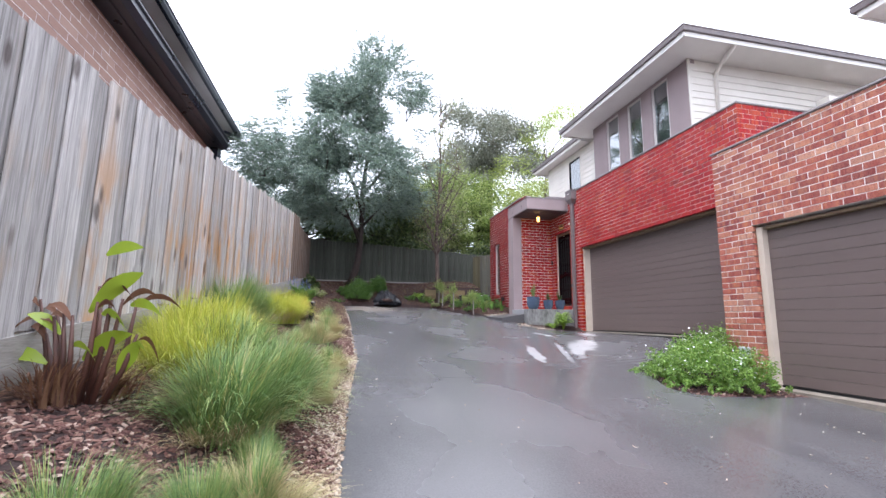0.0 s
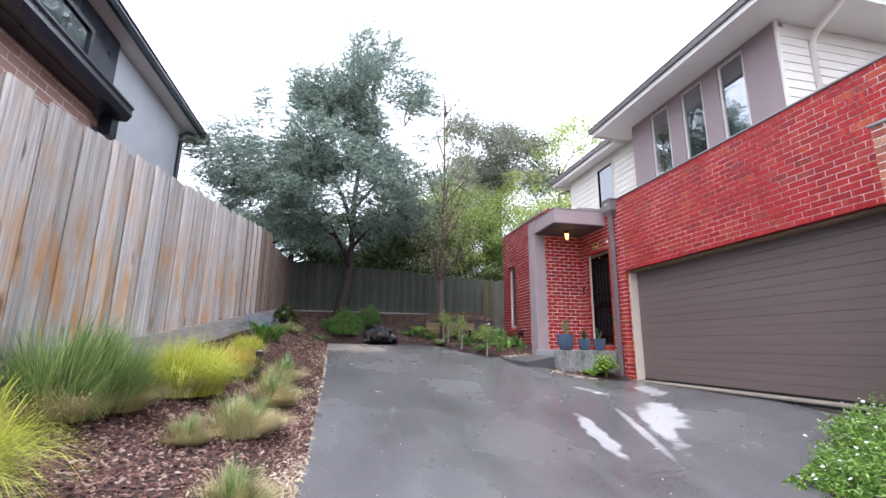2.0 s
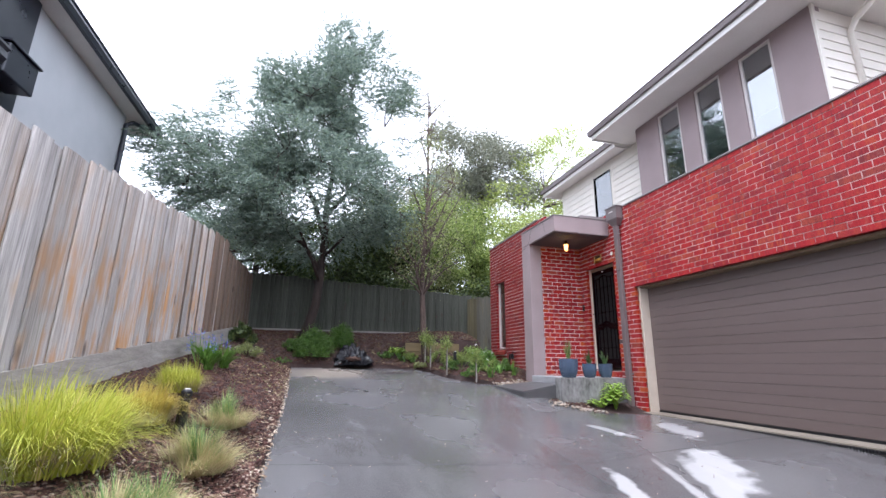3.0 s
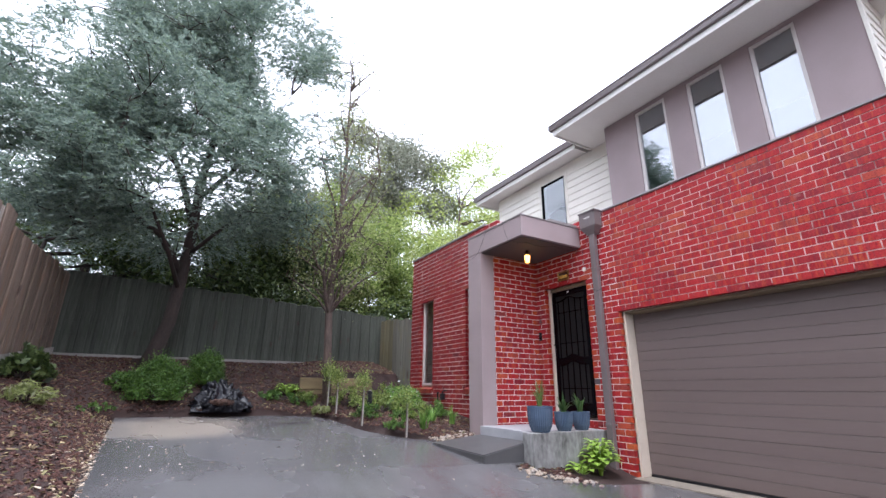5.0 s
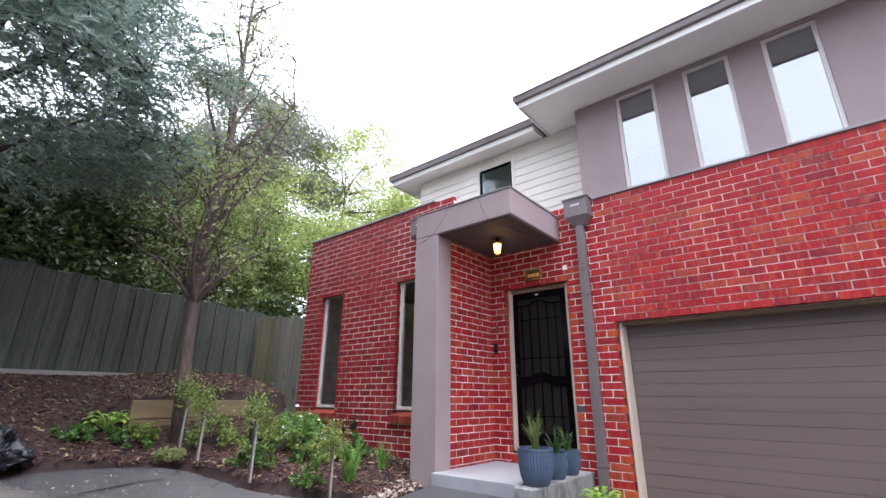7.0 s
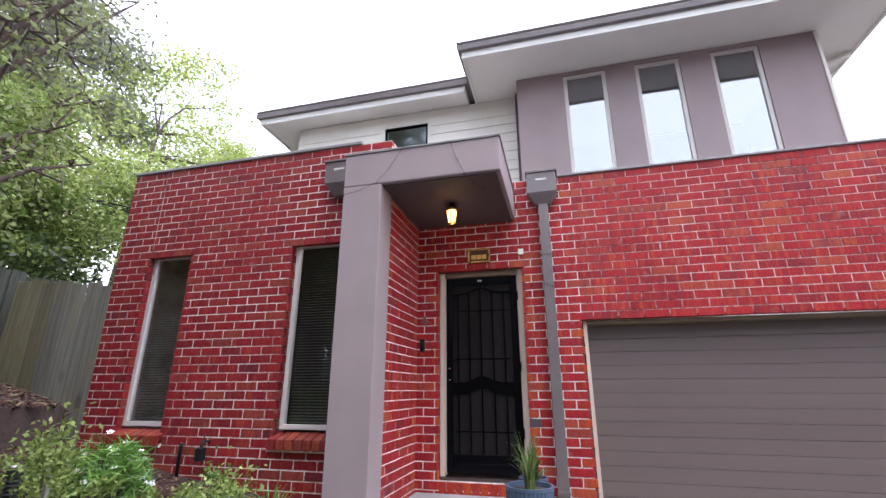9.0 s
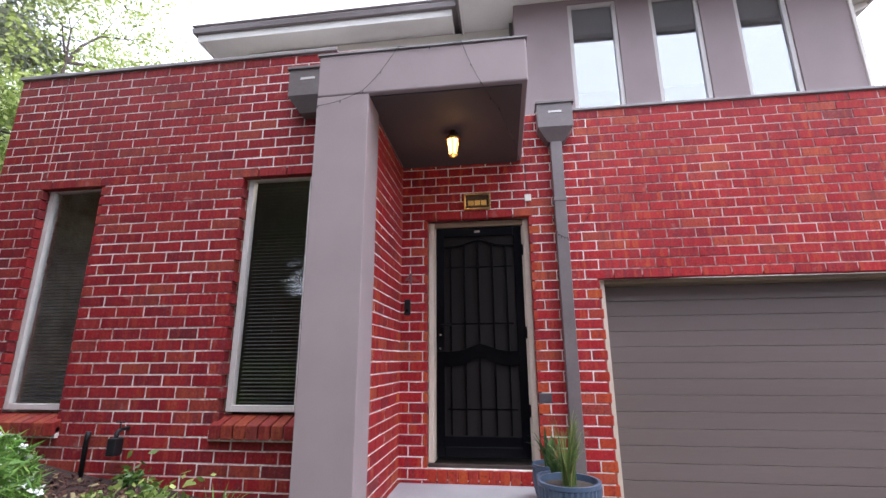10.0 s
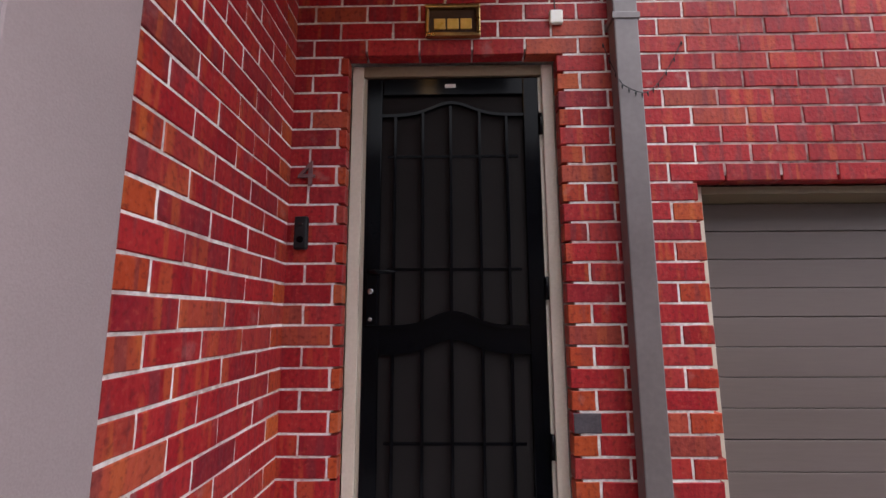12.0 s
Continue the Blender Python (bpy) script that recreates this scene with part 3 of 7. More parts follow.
board_wall("wall_neighbour_side", {"core": boxes((9.36, 13, 6.0, 6.03, 3.76, 6.5)), "boards": [], "axis": "x", "at": 6.0}, "plain upper side wall of the neighbouring unit")


def eave_block(name, x0, x1, y0, y1, z):
    """A roof with a flat soffit, fascia, quad gutter and low hips."""
    roof = thing(name, "low dark tiled hip roof with a grey gutter and white soffit", "roof", at=(0, 0, 0))
    roof["kind"] = "structure"
    part("soffit", boxes((x0 + 0.06, x1, y0 + 0.06, y1 - 0.06, z - 0.15, z - 0.135)), white_soffit, roof)
    part("fascia", boxes((x0 + 0.05, x0 + 0.075, y0 + 0.05, y1 - 0.05, z - 0.19, z + 0.02), (x0 + 0.076, x1, y0 + 0.05, y0 + 0.075, z - 0.19, z + 0.02),
                         (x0 + 0.076, x1, y1 - 0.075, y1 - 0.05, z - 0.19, z + 0.02)), white_soffit, roof, "white timber fascia")
    g = bmesh.new()
    prof = [(0.05, -0.09), (0.0, -0.085), (-0.012, -0.02), (0.0, 0.0), (-0.014, 0.02), (-0.014, 0.035), (0.0, 0.04), (0.05, 0.03)]
    loops = []
    for cx, cy, sx, sy in ((x1, y0, 0, 1), (x0, y0, 1, 1), (x0, y1, 1, -1), (x1, y1, 0, -1)):
        loops.append([g.verts.new((cx + sx * o, cy + sy * o, z + h)) for o, h in prof])
    for r, s in zip(loops, loops[1:]):
        for i in range(len(prof)):
            g.faces.new((r[i], r[(i + 1) % len(prof)], s[(i + 1) % len(prof)], s[i]))
    bmesh.ops.recalc_face_normals(g, faces=g.faces)
    part("gutter", g, gutter_mat, roof, "grey-brown metal quad gutter")
    r = bmesh.new()
    k = min(y1 - y0, 2 * (x1 - x0)) / 2
    h = k * 0.34
    b = [r.verts.new(p) for p in ((x1, y0 + 0.03, z + 0.02), (x0 + 0.03, y0 + 0.03, z + 0.02), (x0 + 0.03, y1 - 0.03, z + 0.02), (x1, y1 - 0.03, z + 0.02))]
    t0, t1 = r.verts.new((x0 + k, (y0 + y1) / 2, z + 0.02 + h)), r.verts.new((x1, (y0 + y1) / 2, z + 0.02 + h))
    r.faces.new((b[0], b[1], t0, t1)), r.faces.new((b[1], b[2], t0)), r.faces.new((b[2], b[3], t1, t0))
    part("roof_plane", r, roof_mat, roof)
    return roof


eave_block("roof_main", 6.94, 13.0, 8.3, 13.58, 7.22)
eave_block("roof_rear", 7.66, 13.0, 13.59, 17.3, 7.23)
eave_block("roof_neighbour", 8.72, 13.0, -1, 6.62, 6.62)

# entry hood and column
hood = thing("porch_hood", "mauve-grey rendered porch hood on one square column", "porch", at=(0, 0, 0))
hood["kind"] = "structure"
part("canopy", boxes((5.53, FX - 0.003, 12.9, 14.395, 4.505, 4.838), bevel=0.012), render_paint, hood)
part("canopy_soffit", boxes((5.57, FX - 0.004, 12.94, 14.03, 4.492, 4.504)), hood_soffit_mat, hood, "soffit with the hood shade put into its colour")
part("column", boxes((5.531, 5.812, 14.012, 14.394, 1.45, 4.503), bevel=0.006), render_paint, hood, "rendered square column")
part("column_back", boxes((5.813, BX - 0.001, 14.06, 14.39, 1.45, 4.9)), render_paint, hood)
part("canopy_cap", boxes((5.52, FX - 0.004, 12.89, 14.405, 4.839, 4.853)), cap_mat, hood)

# ---- doors, windows and fittings of the house ----

# tan heads; shade under the brickwork is put into the darker brown
head_mat = mat("shaded_tan_head", (0.22, 0.155, 0.095), (0.17, 0.12, 0.075), 0.6, 4, 80, 0.06)


def garage_door(name, x, y0, y1, z0, z1, label):
    d = tagged(new(name), label, "garage door", kind="structure")
    n = round((z1 - z0) / 0.137)
    h = (z1 - z0) / n
    for i in range(n):
        bm = boxes((x, x + 0.04, y0, y1, z0 + i * h + (0.0015 if i % 4 else 0.003), z0 + (i + 1) * h - 0.0015), bevel=0.003)
        part("panel", bm, garage_mat, d)
    part("backing", boxes((x + 0.02, x + 0.05, y0, y1, z0, z1)), garage_mat, d)
    part("weather_seal", boxes((x - 0.01, x + 0.04, y0, y1, z0 - 0.03, z0 - 0.002)), black_plastic, d)
    return d


garage_door("door_garage", 7.04, 7.49, 12.23, 1.16, 3.31, "wide taupe sectional garage door, closed")
garage_door("door_neighbour_garage", 6.36, 1.66, 6.47, 0.58, 2.68, "taupe sectional garage door of the neighbouring unit, closed")
structure("trim_garage_jamb", boxes((6.868, 7.09, 12.232, 12.268, 1.13, 3.345)), jamb_mat, "pale taupe garage jamb", "trim")
structure("trim_garage_head", boxes((6.868, 7.09, 7.46, 12.23, 3.312, 3.345)), head_mat, "tan garage head, darkened for the shade under the brick", "trim")
structure("trim_neighbour_jamb", boxes((6.27, 6.40, 6.47, 6.558, 0.55, 2.718)), jamb_mat, "pale taupe garage jamb", "trim")
structure("trim_neighbour_head", boxes((6.288, 6.40, 1.62, 6.468, 2.684, 2.718)), head_mat, "tan garage head, darkened for the shade under the brick", "trim")
structure("floor_garage", boxes((6.70, 13.0, 7.4, 12.28, 0.9, 1.13)), sill_conc, "tan concrete garage sill", "floor")
structure("floor_neighbour_garage", boxes((6.12, 13.0, 1.6, 6.57, 0.3, 0.55)), sill_conc, "tan concrete garage sill", "floor")
structure("floor_house", boxes((6.87, 13.0, 12.29, 17.3, 1.0, 1.68)), room_mat, "floor inside the house", "floor")
structure("drain_grate", boxes(*[(6.66, 6.74, 8.0 + i * 0.03, 8.018 + i * 0.03, 1.08, 1.1 + 0.012) for i in range(125)]), black_plastic, "black channel drain along the garage sill", "drain")
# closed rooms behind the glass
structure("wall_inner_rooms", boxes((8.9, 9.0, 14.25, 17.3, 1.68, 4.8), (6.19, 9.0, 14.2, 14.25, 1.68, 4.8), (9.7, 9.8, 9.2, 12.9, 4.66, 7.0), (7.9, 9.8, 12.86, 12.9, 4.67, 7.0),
                                    (9.7, 9.8, 12.91, 16.5, 4.93, 7.0)), room_mat, "inner walls coloured dark as unlit rooms", "wall")
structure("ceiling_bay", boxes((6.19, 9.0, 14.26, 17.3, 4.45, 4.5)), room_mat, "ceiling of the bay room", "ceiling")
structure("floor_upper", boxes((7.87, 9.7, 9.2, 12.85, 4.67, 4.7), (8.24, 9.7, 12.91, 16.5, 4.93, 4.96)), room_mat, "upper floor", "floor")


def window_x(name, x, y0, y1, z0, z1, label, material, w=0.045, deep=0.06, blind=None, pane_mat=None):
    """A fixed window in a wall that looks to -x, its face at x."""
    win = tagged(new(name), label, "window", kind="structure")
    bm = boxes((x, x + deep, y0, y0 + w, z0, z1), (x, x + deep, y1 - w, y1, z0, z1), (x, x + deep, y0 + w, y1 - w, z0, z0 + w), (x, x + deep, y0 + w, y1 - w, z1 - w, z1), bevel=0.004)
    part("window_frame", bm, material, win)
    pane = part("pane", boxes((x + 0.028, x + 0.034, y0 + w - 0.008, y1 - w + 0.008, z0 + w - 0.008, z1 - w + 0.008)), pane_mat or glass, win)
    pane.visible_shadow = False
    if blind:
        n = int((z1 - z0 - 0.1) / 0.028)
        bl = bmesh.new()
        for i in range(n):
            z = z0 + 0.06 + i * 0.028
            vs = [bl.verts.new(p) for p in ((x + 0.085, y0 + w, z - 0.004), (x + 0.085, y1 - w, z - 0.004), (x + 0.11, y1 - w, z + 0.005), (x + 0.11, y0 + w, z + 0.005))]
            bl.faces.new(vs)
        part("venetian_blind", bl, blind, win, "dark slatted blind", kind="stuff")
    return win


blind_mat = mat("dark_blind_slat", (0.16, 0.16, 0.165), (0.12, 0.12, 0.125), 0.5, 4, 50, 0)
soffit_band_mat = mat("grey_soffit_reflection", (0.62, 0.62, 0.64), (0.55, 0.55, 0.57), 0.8, 3, 200, 0.05)
for i, (y0, y1, *_r) in enumerate(bay_holes):
    window_x("window_%d" % (i + 1), BX + 0.065, y0, y1, 2.31, 4.16, "tall pale-framed window with a half-closed dark venetian blind", alu, blind=blind_mat)
    sill = bmesh.new()
    for k in range(7):
        u = y0 - 0.04 + k * 0.093
        box(sill, BX - 0.06, BX + 0.11, u, u + 0.083, 2.13, 2.225, bevel=0.006)
    for v in sill.verts:
        v.co.z += (v.co.x - BX) * 0.35 + 0.03
    structure("window_sill_%d" % (i + 1), sill, brick_mats["sill", "island"], "sloping red brick-on-edge sill", "sill")
    structure("sill_bed_%d" % (i + 1), boxes((BX - 0.03, BX + 0.1, y0 - 0.04, y1 + 0.05, 2.125, 2.2)), mortar, "mortar bed under the sill", "sill")
for i, (y0, y1, z0, z1) in enumerate(panel_holes):
    win = window_x("window_%d" % (i + 3), 7.70, y0, y1, z0, z1, "tall pale-framed upper window with the soffit reflection as a grey sheet", alu, w=0.05, pane_mat=mirror_glass)
    # the soffit's grey reflection at the pane top is drawn as a sheet
    part("soffit_reflection", boxes((7.80, 7.806, y0 + 0.03, y1 - 0.03, z1 - 0.37, z1 - 0.01)), soffit_band_mat, win, "grey sheet standing in for the soffit reflection")
y0, y1, z0, z1 = recess_hole
window_x("window_6", RX - 0.02, y0, y1, z0, z1, "small upper window with dark frame", black_steel, w=0.03, pane_mat=tinted_glass)
structure("trim_window", boxes((RX - 0.03, RX + 0.05, y0 - 0.05, y0 - 0.002, z0, z1 + 0.05), (RX - 0.03, RX + 0.05, y1 + 0.002, y1 + 0.05, z0, z1 + 0.05)), cream, "cream window trim", "trim")


def front_door():
    """The entry: pale frame, black steel security door with bars and a curved rail, and the timber door behind."""
    d = tagged(new("door_front"), "black steel security door with curved bars in a pale frame, closed", "door", kind="structure")
    x = 6.872
    part("door_frame", boxes((x, x + 0.12, 12.862, 12.915, 1.83, 3.945), (x, x + 0.12, 13.745, 13.798, 1.83, 3.945), bevel=0.004), jamb_mat, d, "pale taupe timber frame")
    part("door_head", boxes((x, x + 0.12, 12.916, 13.744, 3.892, 3.946), bevel=0.004), head_mat, d, "tan timber head, darkened for the shade under the brick")
    part("door_frame_stop", boxes((x + 0.02, x + 0.11, 12.916, 12.93, 1.85, 3.891), (x + 0.02, x + 0.11, 13.73, 13.744, 1.85, 3.891)), jamb_mat, d)
    leaf = part("security_leaf", boxes((x + 0.005, x + 0.04, 12.932, 13.005, 1.87, 3.885), (x + 0.005, x + 0.04, 13.655, 13.728, 1.87, 3.885),
                                       (x + 0.005, x + 0.04, 13.005, 13.655, 3.80, 3.885), (x + 0.005, x + 0.04, 13.005, 13.655, 1.87, 1.96), bevel=0.005), black_steel, d)
    mesh_mat = mat("black_security_mesh", (0.017, 0.0145, 0.0145), (0.011, 0.0095, 0.0095), 0.8, 3, 900, 0.4, depth=0.001, spec=0.08)
    part("mesh_screen", boxes((x + 0.022, x + 0.026, 13.0, 13.66, 1.95, 3.81)), mesh_mat, leaf, "dark grey insect mesh")
    part("kick_plate", boxes((x + 0.012, x + 0.03, 13.005, 13.655, 1.96, 2.04), bevel=0.003), black_steel, leaf)
    for u in (13.594, 13.467, 13.34, 13.208, 13.084):
        lift = 0.06 * math.exp(-((u - 13.335) / 0.12) ** 2)
        part("bar", boxes((x + 0.004, x + 0.018, u - 0.007, u + 0.007, 2.74 + lift, 3.70 + 0.8 * lift), bevel=0.002), black_steel, leaf)
        part("bar", boxes((x + 0.004, x + 0.018, u - 0.007, u + 0.007, 2.05, 2.63 + lift), bevel=0.002), black_steel, leaf)

    def rail(z, tall):
        bm = bmesh.new()
        us = np.linspace(13.005, 13.655, 27)
        prev = None
        for u in us:
            c = z + 0.062 * math.exp(-((u - 13.335) / 0.125) ** 2)
            ring = [bm.verts.new(p) for p in ((x + 0.002, u, c - tall / 2), (x + 0.022, u, c - tall / 2), (x + 0.022, u, c + tall / 2), (x + 0.002, u, c + tall / 2))]
            if prev:
                for k in range(4):
                    bm.faces.new((prev[k], prev[(k + 1) % 4], ring[(k + 1) % 4], ring[k]))
            prev = ring
        bmesh.ops.recalc_face_normals(bm, faces=bm.faces)
        return bm

    part("curved_rail", rail(2.735, 0.016), black_steel, leaf)
    part("curved_rail", rail(2.63, 0.016), black_steel, leaf)
    part("curved_rail", rail(3.70, 0.014), black_steel, leaf)
    plate = rail(2.683, 0.09)
    for v in plate.verts:
        v.co.x += 0.008
    part("mid_plate", plate, black_steel, leaf)
    for z in (2.25, 2.98, 3.5):
        part("cross_line", boxes((x + 0.019, x + 0.0215, 13.03, 13.63, z, z + 0.012)), black_steel, leaf)
    part("lock_body", boxes((x - 0.006, x + 0.045, 13.66, 13.715, 2.74, 2.99), bevel=0.006), black_steel, leaf)
    part("lever_handle", tube(bmesh.new(), [(x, 13.69, 2.97), (x - 0.05, 13.69, 2.97), (x - 0.055, 13.68, 2.97), (x - 0.055, 13.58, 2.968)], [0.01, 0.01, 0.01, 0.008]), black_steel, leaf, smooth=True)
    chrome = mat("worn_chrome", (0.6, 0.6, 0.6), (0.5, 0.5, 0.5), 0.2, 5, 40, 0, metal=1.0)
    part("lock_cylinder", lathe(bmesh.new(), [(0.012, 0), (0.012, 0.006), (0.008, 0.008)], 12), chrome, leaf).matrix_basis = pose(x - 0.006, 13.69, 2.89, 0, -90, 0)
    part("lock_cylinder", lathe(bmesh.new(), [(0.008, 0), (0.008, 0.006), (0.006, 0.008)], 12), chrome, leaf).matrix_basis = pose(x - 0.006, 13.69, 2.77, 0, -90, 0)
    part("badge", boxes((x + 0.002, x + 0.006, 13.315, 13.365, 3.835, 3.853), bevel=0.001), alu, leaf, "small silver maker's badge")
    for z in (2.2, 2.85, 3.6):
        part("hinge", lathe(bmesh.new(), [(0.009, 0), (0.009, 0.1)], 10, (x - 0.004, 12.928, z)), black_steel, leaf, smooth=True)
    part("timber_door", boxes((x + 0.07, x + 0.11, 12.93, 13.73, 1.86, 3.885)), mat("dark_door_paint", (0.02, 0.02, 0.022), (0.012, 0.012, 0.014), 0.4, 3, 60, 0.05), d, "dark solid timber door")
    part("threshold", boxes((x - 0.03, x + 0.12, 12.862, 13.798, 1.795, 1.828), bevel=0.006), mat("dark_stained_sill", (0.05, 0.03, 0.025), (0.03, 0.02, 0.016), 0.4, 6, 60, 0.1), d, "dark stained sill")
    return d


front_door()
soldier = bmesh.new()
for k in range(11):
    u = 12.865 + k * 0.0852
    box(soldier, FX - 0.004, FX + 0.1, u, u + 0.0755, 1.69, 1.79, bevel=0.004)
structure("door_sill", soldier, brick_mats["header", "island"], "brick-on-edge door sill", "sill")

# porch slab, block edge and step
structure("porch_slab", boxes((5.49, FX - 0.004, 12.93, 14.03, 1.55, 1.69), bevel=0.008), porch_conc, "smooth grey concrete porch slab", "porch")
structure("porch_block", boxes((5.40, FX - 0.005, 12.70, 12.926, 0.95, 1.688), bevel=0.012), block_conc, "stained bare concrete retaining edge of the porch", "porch")
st = bmesh.new()
box(st, 4.75, 5.485, 12.9, 14.02, 1.15, 1.57)
for v in st.verts:
    if v.co.x < 5 and v.co.z > 1.5:
        v.co.z = 1.49 if v.co.y > 13.5 else 1.44
    if v.co.x < 5 and v.co.y > 13.5:
        v.co.x = 4.62
bmesh.ops.bevel(st, geom=list(st.edges), offset=0.012, segments=2, affect="EDGES")
structure("porch_step", st, step_conc, "dark grey concrete ramp step up to the porch", "step")


def rain_head(name, y, label, x=FX, z=4.62, pipe=True):
    t = thing(name, label, "downpipe", at=(x, y, 0))
    bm = bmesh.new()
    lv = [(-0.16, -0.16, 0.16, 4.99), (-0.16, -0.16, 0.16, 4.755), (-0.1, -0.075, 0.075, 4.63)]
    rings = [[bm.verts.new(p) for p in ((a, b, h + z - 4.62), (-0.004, b, h + z - 4.62), (-0.004, c, h + z - 4.62), (a, c, h + z - 4.62))] for a, b, c, h in lv]
    for r, s in zip(rings, rings[1:]):
        for k in range(4):
            bm.faces.new((r[k], r[(k + 1) % 4], s[(k + 1) % 4], s[k]))
    bm.faces.new(rings[0]), bm.faces.new(rings[-1][::-1])
    bmesh.ops.recalc_face_normals(bm, faces=bm.faces)
    part("rainhead", bm, gutter_mat, t)
    part("rim", boxes((-0.175, -0.003, -0.175, 0.175, 4.99 + z - 4.62, 5.015 + z - 4.62), bevel=0.004), gutter_mat, t)
    part("overflow_slot", boxes((-0.163, -0.158, -0.06, 0.06, 4.895 + z - 4.62, 4.915 + z - 4.62)), alu, t, "pale overflow slot")
    if pipe:
        part("downpipe", boxes((-0.1, -0.025, -0.0525, 0.0525, 1.17, 4.635), bevel=0.006), gutter_mat, t)
        for h in (1.75, 4.05):
            part("strap", boxes((-0.105, -0.003, -0.06, 0.06, h, h + 0.03), bevel=0.002), gutter_mat, t)
    return t


rain_head("downpipe_rainhead", 12.58, "grey-brown square rainwater head and downpipe on the brick wall")
rain_head("rainhead_small", 14.62, "grey-brown rainwater head beside the rendered column", x=BX, z=4.60, pipe=False)
dp = thing("side_downpipe", "cream round downpipe on the weatherboard side wall", "downpipe", at=(8.35, 9.03, 0))
part("pipe", tube(bmesh.new(), [(0, 0, 4.7), (0, 0, 6.72), (-0.03, -0.12, 6.85), (-0.1, -0.62, 7.05), (-0.1, -0.64, 7.16)], [0.045] * 5, 12), cream, dp, smooth=True)
ac = thing("air_conditioner", "white louvred air conditioner on the flat roof", "air conditioner", at=(11.2, 8.7, 4.66))
part("casing", boxes((-0.4, 0.4, -0.15, 0.15, 0.0, 1.68), bevel=0.02), cream, ac)
for k in range(6):
    part("louvre", boxes((-0.3, 0.3, -0.165, -0.145, 1.35 + k * 0.05, 1.37 + k * 0.05)), alu, ac)


def glow(name, colour, strength):
    m = bpy.data.materials.new(name)
    m.use_nodes = True
    p = m.node_tree.nodes["Principled BSDF"]
    p.inputs["Base Color"].default_value = (*colour, 1)
    p.inputs["Emission Color"].default_value = (*colour, 1)
    p.inputs["Emission Strength"].default_value = strength
    return m


brass = mat("aged_brass", (0.55, 0.38, 0.16), (0.35, 0.22, 0.09), 0.3, 12, 90, 0.1, metal=1.0)
lamp = thing("porch_lantern", "small brass lantern with lit amber glass under the hood", "lantern", at=(6.13, 13.48, 4.26))
bm = bmesh.new()
lathe(bm, [(0.034, 0.02), (0.052, 0.13), (0.05, 0.15)], 6)
part("glass_body", bm, glow("lit_amber_glass", (1.0, 0.50, 0.11), 3.6), lamp, "glowing amber glass")
for k in range(6):
    a = k * math.tau / 6
    part("frame_bar", tube(bmesh.new(), [(0.036 * math.cos(a), 0.036 * math.sin(a), 0.015), (0.055 * math.cos(a), 0.055 * math.sin(a), 0.15)], [0.004, 0.004], 5), brass, lamp)
part("lantern_cap", lathe(bmesh.new(), [(0.062, 0.15), (0.064, 0.165), (0.04, 0.19), (0.025, 0.195), (0.025, 0.231)], 12), brass, lamp, smooth=True)
part("lantern_base", lathe(bmesh.new(), [(0.012, 0.0), (0.036, 0.012), (0.036, 0.02)], 6), brass, lamp)
bulb = new("porch_bulb", bpy.data.lights.new("porch_bulb", "POINT"))
bulb.data.energy, bulb.data.color, bulb.data.shadow_soft_size = 0.4, (1.0, 0.62, 0.28), 0.05
bulb.location = (6.13, 13.48, 4.20)

plate = thing("number_plate", "brass-framed plaque with three amber tiles above the door", "plaque", at=(FX, 13.326, 4.11))
part("plaque_frame", boxes((-0.03, 0, -0.125, 0.125, 0.062, 0.08), (-0.03, 0, -0.125, 0.125, -0.08, -0.062), (-0.03, 0, -0.125, -0.107, -0.061, 0.061), (-0.03, 0, 0.107, 0.125, -0.061, 0.061), bevel=0.005), brass, plate)
part("plaque_back", boxes((-0.012, -0.002, -0.106, 0.106, -0.061, 0.061)), mat("dark_plaque_wood", (0.06, 0.025, 0.015), (0.03, 0.014, 0.01), 0.4, 8, 60, 0.1), plate)
amber = mat("amber_tile", (0.75, 0.48, 0.12), (0.6, 0.34, 0.06), 0.3, 10, 60, 0.05)
for k in (-1, 0, 1):
    part("amber_tile", boxes((-0.02, -0.012, k * 0.06 - 0.026, k * 0.06 + 0.026, -0.04, 0.012), bevel=0.003), amber, plate)
sensor = thing("sensor_box", "small white square sensor box on the brick", "sensor", at=(FX, 12.857, 4.125))
part("case", boxes((-0.022, 0, -0.03, 0.03, -0.033, 0.033), bevel=0.006), mat("white_plastic", (0.8, 0.78, 0.72), (0.74, 0.72, 0.66), 0.4, 9, 60, 0.02), sensor)
part("cable", tube(bmesh.new(), [(-0.006, 0.0, 0.03), (-0.006, 0.012, 0.2), (-0.006, 0.01, 0.375)], [0.003] * 3, 5), black_plastic, sensor)
num = thing("house_number", "rusty metal house number on the porch brick", "house number", at=(FX - 0.012, 13.965, 3.39))
fc = bpy.data.curves.new("digit", "FONT")
fc.body, fc.size, fc.extrude, fc.align_x, fc.align_y = "4", 0.16, 0.006, "CENTER", "CENTER"
digit = new("digit", fc)
digit.parent, digit.matrix_basis = num, pose(0, 0, 0, 90, 0, -90)
fc.materials.append(mat("rusty_number_steel", (0.20, 0.10, 0.10), (0.12, 0.06, 0.07), 0.6, 20, 90, 0.2))
bell = thing("door_bell", "black video door bell on the brick beside the door", "door bell", at=(FX, 13.978, 3.134))
part("bell_case", boxes((-0.026, 0, -0.03, 0.03, -0.072, 0.072), bevel=0.01), black_plastic, bell)
